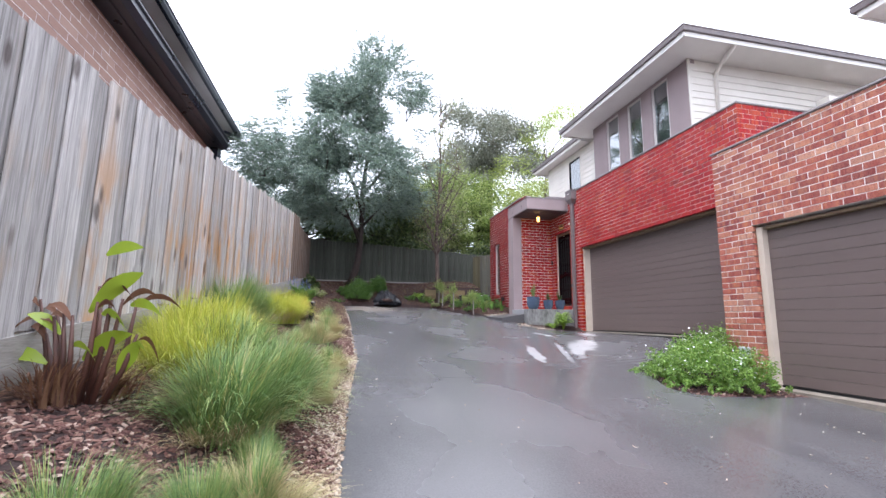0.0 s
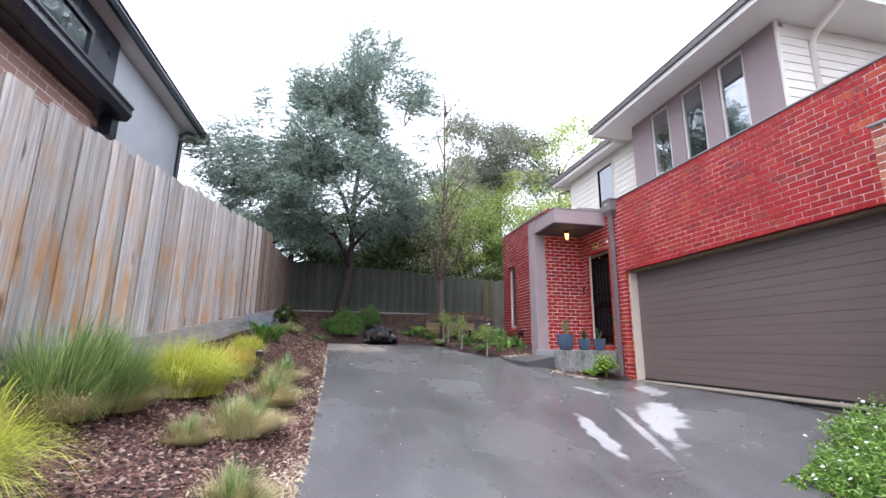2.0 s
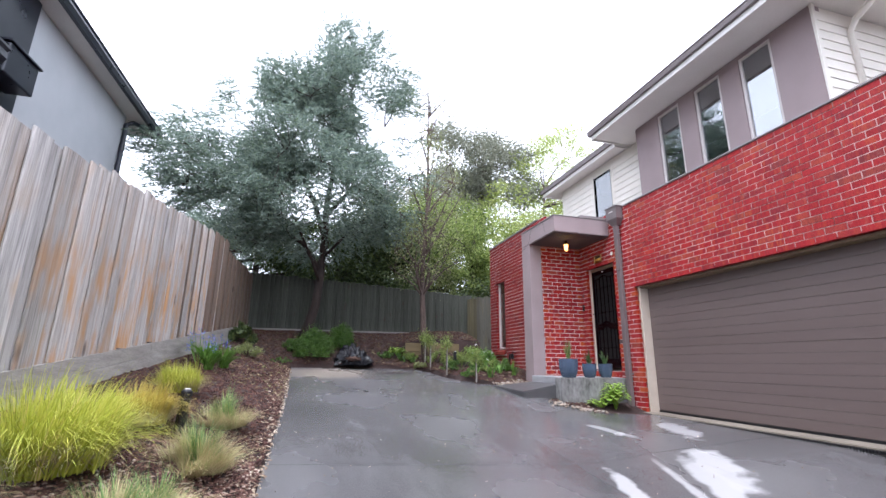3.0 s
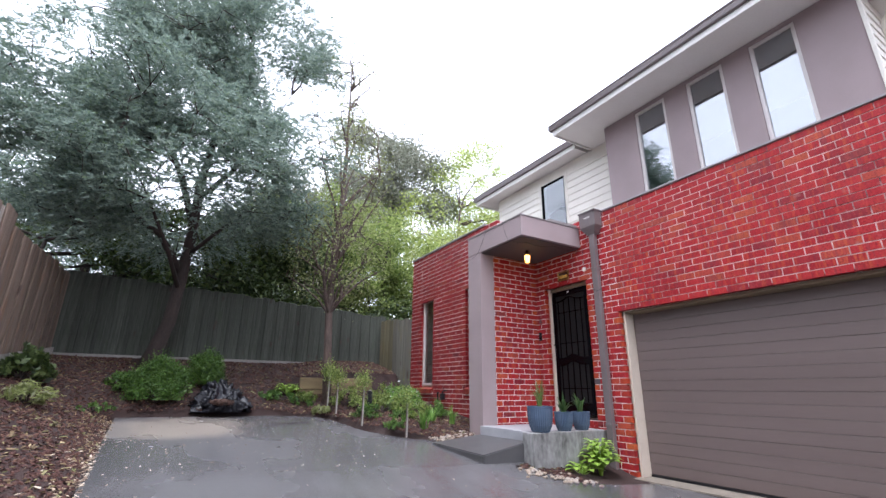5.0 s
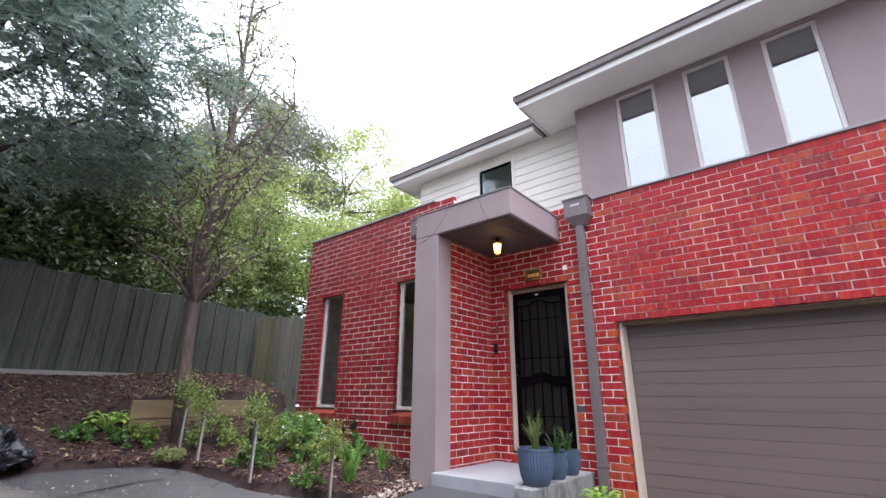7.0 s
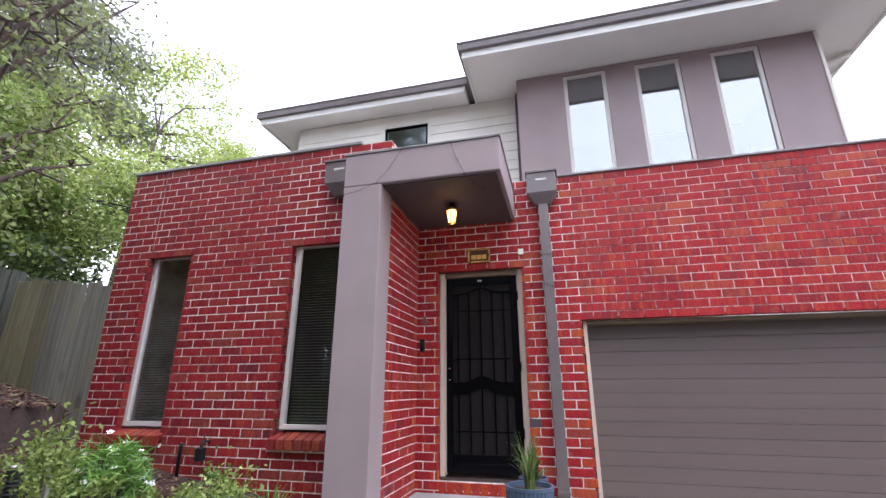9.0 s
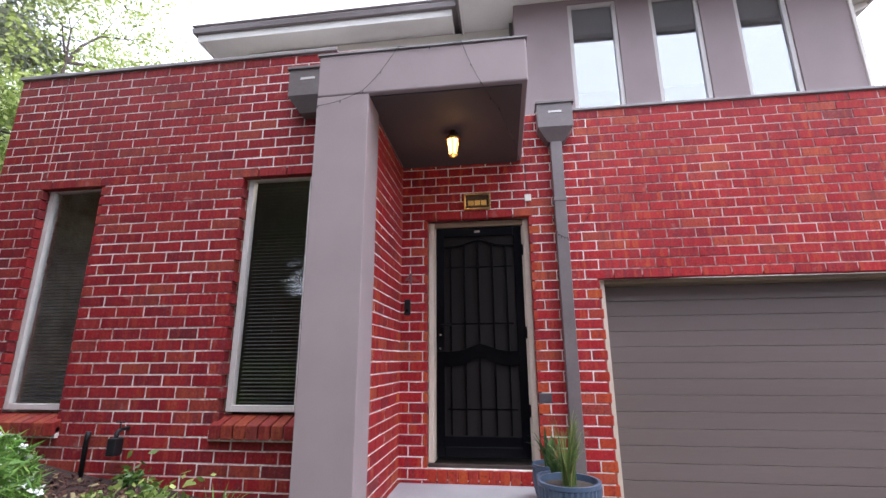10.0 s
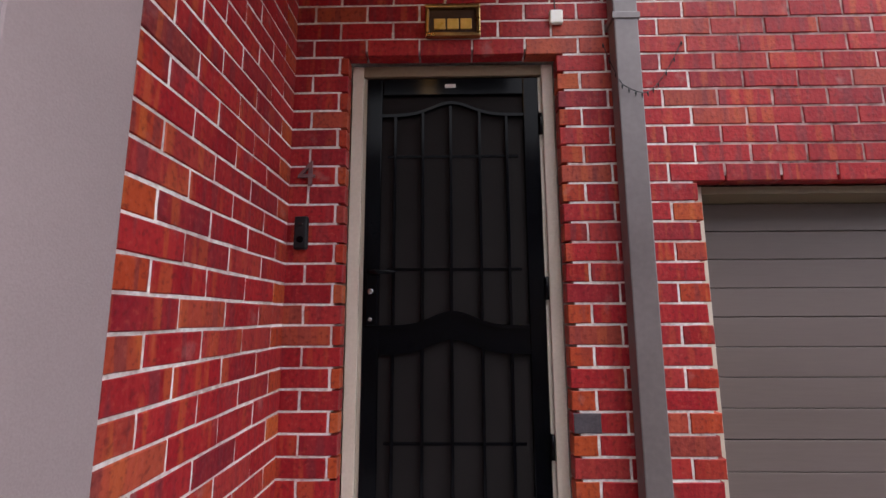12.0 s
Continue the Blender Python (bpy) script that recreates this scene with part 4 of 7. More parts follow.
part("bell_button", lathe(bmesh.new(), [(0.014, 0), (0.014, 0.004), (0.009, 0.005)], 16), black_steel, bell).matrix_basis = pose(-0.026, 0, -0.03, 0, -90, 0)
part("bell_lens", lathe(bmesh.new(), [(0.009, 0), (0.009, 0.003), (0.005, 0.005)], 14), glass, bell).matrix_basis = pose(-0.026, 0, 0.035, 0, -90, 0)
tap = thing("garden_tap", "old black garden tap on the brick wall", "tap", at=(BX, 15.87, 2.2))
part("tap_body", tube(bmesh.new(), [(0.0, 0, 0), (-0.07, 0, 0), (-0.1, 0, -0.02), (-0.105, 0, -0.12)], [0.014, 0.014, 0.016, 0.014], 8), black_plastic, tap, smooth=True)
part("tap_handle", boxes((-0.085, -0.07, -0.035, 0.035, 0.045, 0.055), (-0.082, -0.074, -0.005, 0.005, 0, 0.05), bevel=0.003), black_plastic, tap)
part("tap_shroud", boxes((-0.14, -0.06, -0.035, 0.035, -0.17, -0.05), bevel=0.012), black_plastic, tap, "black sleeve on the spout")
pp = thing("wall_pipe_stub", "short dark pipe rising beside the brick bay", "pipe", at=(BX - 0.05, 16.15, bed_z(5.9, 16.15) - 0.05))
part("pipe", tube(bmesh.new(), [(0, 0, 0), (0, 0, 0.3), (0, -0.01, 0.34)], [0.018, 0.018, 0.02], 8), black_plastic, pp, smooth=True)
meter = thing("meter_box", "small grey meter box low on the brick pier", "meter", at=(6.19, 6.84, 0.95))
part("case", boxes((-0.05, 0.03, -0.07, 0.07, -0.1, 0.1), bevel=0.015), mat("pale_grey_plastic", (0.42, 0.45, 0.48), (0.36, 0.38, 0.4), 0.5, 8, 60, 0.03), meter)


def string_lights(name, pts, label, n=14):
    t = thing(name, label, "string lights")
    bm = bmesh.new()
    path = []
    for a, b in zip(pts, pts[1:]):
        for k in range(6):
            s = k / 6
            p = Vector(a).lerp(Vector(b), s)
            p.z -= 0.12 * (Vector(b) - Vector(a)).length * s * (1 - s) * 2
            path.append(p)
    path.append(Vector(pts[-1]))
    tube(bm, path, [0.0018] * len(path), 4)
    part("wire", bm, black_plastic, t)
    step = max(1, len(path) // n)
    for p in path[::step]:
        part("bulb", lathe(bmesh.new(), [(0.002, 0), (0.004, -0.008), (0.0015, -0.022)], 6, tuple(p)), black_plastic, t)
    return t


string_lights("string_lights", [(5.52, 14.38, 4.43), (5.515, 14.05, 4.52), (5.51, 13.8, 4.85), (5.515, 13.35, 4.85), (5.515, 13.22, 4.51), (5.8, 13.1, 4.48), (6.3, 12.98, 4.47), (6.77, 12.9, 4.44)],
              "thin black string of unlit lights draped over the hood")
string_lights("string_lights", [(6.77, 12.66, 3.98), (6.688, 12.62, 3.74), (6.688, 12.54, 3.70), (6.79, 12.42, 3.8), (6.792, 12.3, 4.0)],
              "thin black string of unlit lights across the downpipe", 9)
inlamp = thing("room_light", "lit ceiling light seen through the blind", "ceiling light", at=(6.9, 14.75, 4.44))
part("diffuser", lathe(bmesh.new(), [(0.02, -0.05), (0.1, -0.04), (0.12, 0.0)], 20), glow("lit_lamp_glass", (1.0, 0.82, 0.5), 9.0), inlamp, smooth=True)
fairy = thing("fairy_lights", "small lit fairy lights on a shelf inside the bay room", "fairy lights", at=(7.6, 14.7, 2.9))
for k in range(14):
    part("bulb", lathe(bmesh.new(), [(0.005, -0.012), (0.012, 0), (0.005, 0.012)], 8, (random.uniform(-0.1, 0.1), random.uniform(-0.18, 0.18), random.uniform(-0.06, 0.06))), glow("fairy_bulb", (1.0, 0.45, 0.1), 12.0), fairy)
part("shelf", boxes((-0.15, 0.15, -0.45, 0.45, -0.1, -0.08)), room_mat, fairy)

for yj in (6.85, 9.75):
    jm = bmesh.new()
    a, b = drive_span(yj)
    row = [(a + (b - 0.1 - a) * i / 20) for i in range(21)]
    vs = [[jm.verts.new((x, yj + o, paved_z(x, yj + o) + 0.0025)) for x in row] for o in (-0.0035, 0.0035)]
    for i in range(20):
        jm.faces.new((vs[0][i], vs[0][i + 1], vs[1][i + 1], vs[1][i]))
    structure("driveway_joint", jm, black_plastic, "dark filled control joint across the drive", "joint")

# ---- fences ----


def paling_wood(name, a, b, stain, amount, lo=0.54, hi=0.74, low=0.0):
    """Weathered boards: long grain, grey silvering, knots and rusty stains."""
    m = mat(name, a, b, 0.85, 2.5, 22, 0.5, stretch=(6, 6, 0.5), depth=0.006)
    n, l = m.node_tree.nodes, m.node_tree.links
    p = n["Principled BSDF"]
    old = p.inputs["Base Color"].links[0].from_socket
    info, tc = n.new("ShaderNodeObjectInfo"), n.new("ShaderNodeTexCoord")
    off = n.new("ShaderNodeVectorMath")
    off.operation = "MULTIPLY_ADD"
    off.inputs[1].default_value = (1, 1, 1)
    comb = n.new("ShaderNodeCombineXYZ")
    mul = n.new("ShaderNodeMath")
    mul.operation = "MULTIPLY"
    mul.inputs[1].default_value = 40
    l.new(info.outputs["Random"], mul.inputs[0])
    l.new(mul.outputs[0], comb.inputs[0]), l.new(mul.outputs[0], comb.inputs[2])
    l.new(tc.outputs["Object"], off.inputs[0]), l.new(comb.outputs[0], off.inputs[2])
    mp = n.new("ShaderNodeMapping")
    mp.inputs["Scale"].default_value = (6, 6, 3.0)
    l.new(off.outputs[0], mp.inputs["Vector"])
    nz = n.new("ShaderNodeTexNoise")
    nz.inputs["Scale"].default_value, nz.inputs["Detail"].default_value = 1.2, 6
    l.new(mp.outputs[0], nz.inputs["Vector"])
    r = n.new("ShaderNodeMapRange")
    r.inputs["From Min"].default_value, r.inputs["From Max"].default_value = lo, hi
    r.inputs["To Max"].default_value = amount
    l.new(nz.outputs["Fac"], r.inputs["Value"])
    # fine dark grain lines along the board
    gm, gn, gr, gx = n.new("ShaderNodeMapping"), n.new("ShaderNodeTexNoise"), n.new("ShaderNodeMapRange"), n.new("ShaderNodeMix")
    gm.inputs["Scale"].default_value = (55, 55, 1.6)
    gn.inputs["Scale"].default_value, gn.inputs["Detail"].default_value, gn.inputs["Distortion"].default_value = 1.0, 5, 0.6
    gr.inputs["From Min"].default_value, gr.inputs["From Max"].default_value, gr.inputs["To Min"].default_value, gr.inputs["To Max"].default_value = 0.5, 0.68, 0.0, 0.5
    l.new(off.outputs[0], gm.inputs["Vector"]), l.new(gm.outputs[0], gn.inputs["Vector"]), l.new(gn.outputs["Fac"], gr.inputs["Value"])
    gx.data_type = "RGBA"
    gx.inputs["B"].default_value = (*[c * 0.45 for c in b], 1)
    l.new(gr.outputs[0], gx.inputs["Factor"]), l.new(old, gx.inputs["A"])
    old = gx.outputs["Result"]
    fac = r.outputs[0]
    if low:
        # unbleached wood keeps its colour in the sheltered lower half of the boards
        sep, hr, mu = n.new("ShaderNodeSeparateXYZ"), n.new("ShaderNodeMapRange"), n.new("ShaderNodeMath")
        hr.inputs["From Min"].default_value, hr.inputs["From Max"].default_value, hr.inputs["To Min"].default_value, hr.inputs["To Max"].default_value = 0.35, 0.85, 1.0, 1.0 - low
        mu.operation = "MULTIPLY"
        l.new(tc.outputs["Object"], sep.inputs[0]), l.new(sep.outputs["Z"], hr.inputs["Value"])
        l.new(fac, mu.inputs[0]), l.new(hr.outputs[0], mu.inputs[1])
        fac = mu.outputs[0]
    mx = n.new("ShaderNodeMix")
    mx.data_type = "RGBA"
    mx.inputs["B"].default_value = (*stain, 1)
    l.new(fac, mx.inputs["Factor"]), l.new(old, mx.inputs["A"])
    hsv = n.new("ShaderNodeHueSaturation")
    vr = n.new("ShaderNodeMapRange")
    vr.inputs["To Min"].default_value, vr.inputs["To Max"].default_value = 0.76, 1.16
    l.new(info.outputs["Random"], vr.inputs["Value"])
    l.new(vr.outputs[0], hsv.inputs["Value"])
    l.new(mx.outputs["Result"], hsv.inputs["Color"])
    # knots
    vo = n.new("ShaderNodeTexVoronoi")
    vo.inputs["Scale"].default_value = 2.8
    mk = n.new("ShaderNodeMapping")
    mk.inputs["Scale"].default_value = (1.6, 0.0, 1.0)
    l.new(off.outputs[0], mk.inputs["Vector"]), l.new(mk.outputs[0], vo.inputs["Vector"])
    kr = n.new("ShaderNodeMapRange")
    kr.inputs["From Min"].default_value, kr.inputs["From Max"].default_value = 0.08, 0.17
    kr.inputs["To Min"].default_value, kr.inputs["To Max"].default_value = 0.75, 0
    l.new(vo.outputs["Distance"], kr.inputs["Value"])
    mk2 = n.new("ShaderNodeMix")
    mk2.data_type = "RGBA"
    mk2.inputs["B"].default_value = (0.05, 0.03, 0.025, 1)
    l.new(kr.outputs[0], mk2.inputs["Factor"]), l.new(hsv.outputs[0], mk2.inputs["A"])
    l.new(mk2.outputs["Result"], p.inputs["Base Color"])
    return m


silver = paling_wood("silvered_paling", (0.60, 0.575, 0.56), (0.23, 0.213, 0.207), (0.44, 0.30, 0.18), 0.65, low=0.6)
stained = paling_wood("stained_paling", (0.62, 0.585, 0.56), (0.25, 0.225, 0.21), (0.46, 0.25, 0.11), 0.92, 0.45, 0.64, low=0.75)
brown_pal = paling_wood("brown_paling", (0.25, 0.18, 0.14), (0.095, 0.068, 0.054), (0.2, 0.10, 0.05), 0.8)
# grey-green back fence boards; the tree's shade is put into the dark tone
green_pal = paling_wood("shaded_mossy_paling", (0.095, 0.102, 0.082), (0.025, 0.028, 0.022), (0.04, 0.052, 0.032), 0.7)
pale_pal = paling_wood("fresh_paling", (0.16, 0.15, 0.125), (0.08, 0.075, 0.06), (0.12, 0.095, 0.04), 0.6)
mossy_gate = paling_wood("mossy_gate_paling", (0.15, 0.13, 0.075), (0.07, 0.06, 0.035), (0.10, 0.075, 0.02), 0.7)
plinth_wood = mat("weathered_plinth", (0.40, 0.38, 0.35), (0.20, 0.18, 0.165), 0.85, 3, 26, 0.5, stretch=(5, 0.6, 5))
sleeper_wood = mat("yellow_treated_sleeper", (0.21, 0.155, 0.075), (0.12, 0.085, 0.045), 0.8, 3, 30, 0.4, stretch=(0.6, 5, 5))
rail_wood = mat("dark_plinth", (0.30, 0.28, 0.26), (0.16, 0.145, 0.14), 0.85, 3, 26, 0.5, stretch=(0.6, 5, 5))

pal_cache = {}


def paling(parent, material, width, at, turn, height, lean=0.0):
    """One board with a slightly uneven, chamfered end."""
    key = (material.name, width)
    if key not in pal_cache:
        variants = []
        for k in range(4):
            bm = boxes((-width / 2, width / 2, -0.012, 0.012, 0, 1.0))
            for v in bm.verts:
                v.co.x += random.uniform(-0.004, 0.004)
                if v.co.z > 0.5:
                    v.co.z += random.uniform(-0.008, 0.006)
            bmesh.ops.bevel(bm, geom=[e for e in bm.edges if abs(e.verts[0].co.z - e.verts[1].co.z) > 0.5], offset=0.007, segments=1, affect="EDGES")
            variants.append(mesh_of("paling", bm, material))
        pal_cache[key] = variants
    ob = new("paling", random.choice(pal_cache[key]))
    ob.parent = parent
    ob.matrix_basis = pose(*at, 0, lean, turn) @ Matrix.Diagonal((1, 1, height, 1))
    return ob


side_fence = tagged(new("fence_side"), "tall silvery paling fence with rusty stains on a timber plinth", "fence", kind="structure")
y, k = -2.0, 0
while y < 18.55:
    top = 2.915 + 0.1275 * (y - 3.85) if y < 15.25 else 4.17 + 0.02 * (y - 15.25)
    bot = 1.235 + 0.1135 * (y - 4.0)
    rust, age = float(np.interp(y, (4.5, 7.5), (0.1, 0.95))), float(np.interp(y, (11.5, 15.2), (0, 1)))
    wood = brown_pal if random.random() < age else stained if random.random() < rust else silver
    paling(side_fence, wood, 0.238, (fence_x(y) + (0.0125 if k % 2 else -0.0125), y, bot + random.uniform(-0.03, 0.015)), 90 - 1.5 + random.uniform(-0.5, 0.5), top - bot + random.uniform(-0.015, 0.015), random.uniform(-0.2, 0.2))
    y += 0.2
    k += 1
for i in range(9):
    a, b = -2 + i * 2.3, -2 + (i + 1) * 2.3 - 0.01
    if b > 18.55:
        b = 18.55
    bm = bmesh.new()
    for row in (0, 1):
        vs = []
        for u in (a, b):
            h = 1.235 + 0.1135 * (u - 4.0) - 0.004 - row * 0.15
            x = fence_x(u) - 0.015 + row * 0.006
            vs.append([bm.verts.new(p) for p in ((x, u, h - 0.145), (x + 0.05, u, h - 0.145), (x + 0.05, u, h), (x, u, h))])
        for c in range(4):
            bm.faces.new((vs[0][c], vs[0][(c + 1) % 4], vs[1][(c + 1) % 4], vs[1][c]))
        bm.faces.new(vs[0][::-1]), bm.faces.new(vs[1])
    bmesh.ops.recalc_face_normals(bm, faces=bm.faces)
    part("plinth_board", bm, plinth_wood, side_fence, "weathered grey plinth boards")

back_fence = tagged(new("fence_back"), "mossy paling fence behind the garden, darkened with tree shade", "fence", kind="structure")
x, k = -0.72, 0
while x < 6.25:
    top = 4.33 - 0.055 * (x + 0.7)
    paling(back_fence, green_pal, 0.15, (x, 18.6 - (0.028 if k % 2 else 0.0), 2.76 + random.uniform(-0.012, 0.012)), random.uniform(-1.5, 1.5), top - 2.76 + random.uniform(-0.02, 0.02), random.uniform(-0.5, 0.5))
    x += 0.125
    k += 1
for i in range(3):
    part("plinth_board", boxes((-0.8 + i * 2.35, 1.54 + i * 2.35, 18.53, 18.559, 2.5, 2.79), bevel=0.006), rail_wood, back_fence, "grey plinth board")
gate = tagged(new("fence_side_gate"), "short paling panel between the back fence and the bay", "fence", kind="structure")
for i in range(7):
    s = i / 6
    paling(gate, mossy_gate if i < 3 else pale_pal, 0.15, (5.58 + 0.38 * s, 18.3 - 0.72 * s, 1.75), -61 + random.uniform(-2, 2), 2.08 + 0.03 * (i % 2), random.uniform(-0.5, 0.5))
ret = tagged(new("retaining_wall"), "yellow treated timber sleeper retaining wall in the garden", "retaining wall", kind="structure")
part("sleeper", boxes((3.38, 4.85, 17.02, 17.09, 2.2, 2.42), bevel=0.01), sleeper_wood, ret)
part("sleeper", boxes((3.34, 4.95, 17.025, 17.095, 1.98, 2.195), bevel=0.01), sleeper_wood, ret)

# ---- the house beyond the fence ----
low = tagged(new("wall_left_low"), "brown brick boundary wall of the house next door", "wall", kind="structure")
part("core", boxes((-2.0, -1.654, -3, 8.9, 0.5, 4.2)), mortar, low)
lb = bmesh.new()
for i, z in enumerate(np.arange(2.6, 4.2, COURSE)):
    y = -2.0 + (i % 2) * 0.12
    while y < 8.85:
        box(lb, -1.7, -1.652, y + 0.005, y + 0.235, z + 0.005, z + 0.081)
        y += STRETCH
part("bricks", lb, brown_brick, low, kind="stuff")
ng = bmesh.new()
prof = [(0.0, -0.02), (0.09, -0.02), (0.13, 0.05), (0.12, 0.11), (0.14, 0.13), (0.14, 0.15), (0.0, 0.15)]
ends = [[ng.verts.new((-1.50 + o, u, 4.12 + h)) for o, h in prof] for u in (-3, 9.08)]
for i in range(len(prof)):
    ng.faces.new((ends[0][i], ends[0][(i + 1) % len(prof)], ends[1][(i + 1) % len(prof)], ends[1][i]))
ng.faces.new(ends[1])
box(ng, -1.655, -1.50, -3, 9.08, 4.09, 4.27)
box(ng, -1.62, -1.5, 8.97, 9.1, 3.88, 4.09)
structure("gutter_left_low", ng, dark_house, "charcoal fascia and gutter of the house next door", "gutter")
rp = bmesh.new()
vs = [rp.verts.new(p) for p in ((-1.5, -3, 4.28), (-1.5, 9.06, 4.28), (-3.5, 9.06, 5.0), (-3.5, -3, 5.0))]
rp.faces.new(vs)
structure("roof_left_low", rp, roof_mat, "low roof of the house next door", "roof")
structure("wall_left_upper", boxes((-8, -3.5, 8.0, 16.1, 1.5, 7.32)), pale_render, "pale grey rendered upper wall of the house next door", "wall")
structure("wall_left_dark", boxes((-3.49, -3.44, 2, 12.6, 4.6, 7.3)), dark_house, "charcoal cladding of the house next door", "wall")
structure("wall_left_rear", boxes((-8, -3.5, -3, 7.99, 1.5, 7.32)), pale_render, "pale grey rendered wall of the house next door", "wall")
lw = tagged(new("window_left"), "dark framed upper window of the house next door", "window", kind="structure")
part("window_frame", boxes((-3.42, -3.36, 9.2, 9.28, 5.45, 6.9), (-3.42, -3.36, 11.6, 11.68, 5.45, 6.9), (-3.42, -3.36, 9.28, 11.6, 5.45, 5.53), (-3.42, -3.36, 9.28, 11.6, 6.82, 6.9)), dark_house, lw)
part("pane", boxes((-3.41, -3.40, 9.28, 11.6, 5.53, 6.82)), glass, lw)
aw = thing("window_hood", "charcoal metal window box on the house next door", "window hood", at=(-3.3, 12.0, 5.55))
part("box_body", boxes((-0.14, 0.2, -0.3, 0.35, 0.0, 0.45), bevel=0.02), dark_house, aw)
part("box_top", boxes((-0.14, 0.23, -0.33, 0.38, 0.452, 0.48), bevel=0.005), dark_house, aw)
le = thing("roof_left", "charcoal gutter and white soffit of the house next door", "roof")
le["kind"] = "structure"
part("soffit", boxes((-8, -3.1, 0, 17.0, 7.33, 7.345)), white_soffit, le)
g = bmesh.new()
prof = [(0.0, -0.03), (0.07, -0.03), (0.1, 0.06), (0.09, 0.12), (0.11, 0.14), (0.11, 0.16), (0.0, 0.16)]
ends = [[g.verts.new((-3.16 + o, u, 7.34 + h)) for o, h in prof] for u in (-3, 17.08)]
for i in range(len(prof)):
    g.faces.new((ends[0][i], ends[0][(i + 1) % len(prof)], ends[1][(i + 1) % len(prof)], ends[1][i]))
g.faces.new(ends[1])
box(g, -8, -3.16, 17.0, 17.05, 7.31, 7.5)
part("gutter", g, dark_house, le, "charcoal gutter")
r = bmesh.new()
vs = [r.verts.new(p) for p in ((-3.1, -3, 7.5), (-3.1, 17.05, 7.5), (-6, 14.2, 8.7), (-6, -3, 8.7), (-8, 17.05, 7.5), (-8, 14.2, 8.7))]
r.faces.new((vs[0], vs[1], vs[2], vs[3])), r.faces.new((vs[1], vs[4], vs[5], vs[2]))
part("roof_plane", r, roof_mat, le)
ldp = thing("downpipe_left", "charcoal downpipe on the corner of the house next door", "downpipe", at=(-3.44, 16.03, 0))
part("pipe", tube(bmesh.new(), [(0, 0, 2), (0, 0, 7.1), (0.08, 0.1, 7.22), (0.26, 0.6, 7.3), (0.28, 0.62, 7.38)], [0.05] * 5, 10), dark_house, ldp, smooth=True)

# ---- trees and plants ----
rng = np.random.default_rng(7)


def leaf_mat(name, stops, rough=0.55, through_light=0.35):
    m = bpy.data.materials.new(name)
    m.use_nodes = True
    n, l = m.node_tree.nodes, m.node_tree.links
    p, out = n["Principled BSDF"], n["Material Output"]
    rnd = n.new("ShaderNodeNewGeometry").outputs["Random Per Island"]
    ramp = n.new("ShaderNodeValToRGB")
    cr = ramp.color_ramp
    while len(cr.elements) < len(stops):
        cr.elements.new(0.5)
    for e, (at, c) in zip(cr.elements, stops):
        e.position, e.color = at, (*c, 1)
    l.new(rnd, ramp.inputs["Fac"])
    l.new(ramp.outputs["Color"], p.inputs["Base Color"])
    p.inputs["Roughness"].default_value = rough
    tr, mx = n.new("ShaderNodeBsdfTranslucent"), n.new("ShaderNodeMixShader")
    l.new(ramp.outputs["Color"], tr.inputs["Color"])
    mx.inputs[0].default_value = through_light
    l.new(p.outputs[0], mx.inputs[1]), l.new(tr.outputs[0], mx.inputs[2])
    l.new(mx.outputs[0], out.inputs["Surface"])
    return m


def leaf_mesh(name, centres, length, width, material, droop=0.0, up=None):
    """Many small pointed leaves, each a folded kite of its own, at the given centres."""
    n = len(centres)
    d = rng.normal(size=(n, 3))
    d[:, 2] = d[:, 2] * 0.7 - droop
    if up is not None:
        d += up
    d /= np.linalg.norm(d, axis=1)[:, None]
    s = np.cross(d, rng.normal(size=(n, 3)))
    s /= np.linalg.norm(s, axis=1)[:, None]
    ln = (length * rng.uniform(0.6, 1.3, n))[:, None]
    wd = (width * rng.uniform(0.7, 1.2, n))[:, None]
    v = np.stack((centres - d * ln / 2, centres + s * wd / 2, centres + d * ln / 2, centres - s * wd / 2), axis=1).reshape(-1, 3)
    me = bpy.data.meshes.new(name)
    f = np.arange(n * 4).reshape(n, 4)
    me.from_pydata(v.tolist(), [], f.tolist())
    me.materials.append(material)
    return me


bark_dark = mat("dark_bark", (0.055, 0.038, 0.033), (0.018, 0.013, 0.012), 0.9, 10, 60, 0.9, stretch=(1, 1, 0.3), depth=0.01)
bark_grey = mat("grey_bark", (0.14, 0.098, 0.082), (0.045, 0.032, 0.028), 0.9, 12, 50, 0.9, stretch=(1, 1, 0.3), depth=0.008)
acacia_leaf = leaf_mat("grey_green_leaf", [(0, (0.10, 0.145, 0.12)), (0.4, (0.19, 0.25, 0.21)), (0.75, (0.29, 0.355, 0.30)), (1, (0.14, 0.20, 0.10))], 0.55, 0.42)
# glare haze over the far trees is put into these pale leaf tones
gum_leaf = leaf_mat("hazed_gum_leaf", [(0, (0.15, 0.169, 0.125)), (0.5, (0.237, 0.25, 0.188)), (1, (0.3, 0.3, 0.237))], 0.6, 0.3)
bright_leaf = leaf_mat("spring_green_leaf", [(0, (0.207, 0.268, 0.061)), (0.5, (0.403, 0.476, 0.134)), (0.85, (0.561, 0.622, 0.244)), (1, (0.305, 0.378, 0.11))], 0.5, 0.55)
dark_leaf = leaf_mat("deep_green_leaf", [(0, (0.02, 0.036, 0.012)), (0.5, (0.05, 0.08, 0.022)), (0.85, (0.10, 0.14, 0.04)), (1, (0.15, 0.19, 0.06))], 0.5, 0.32)
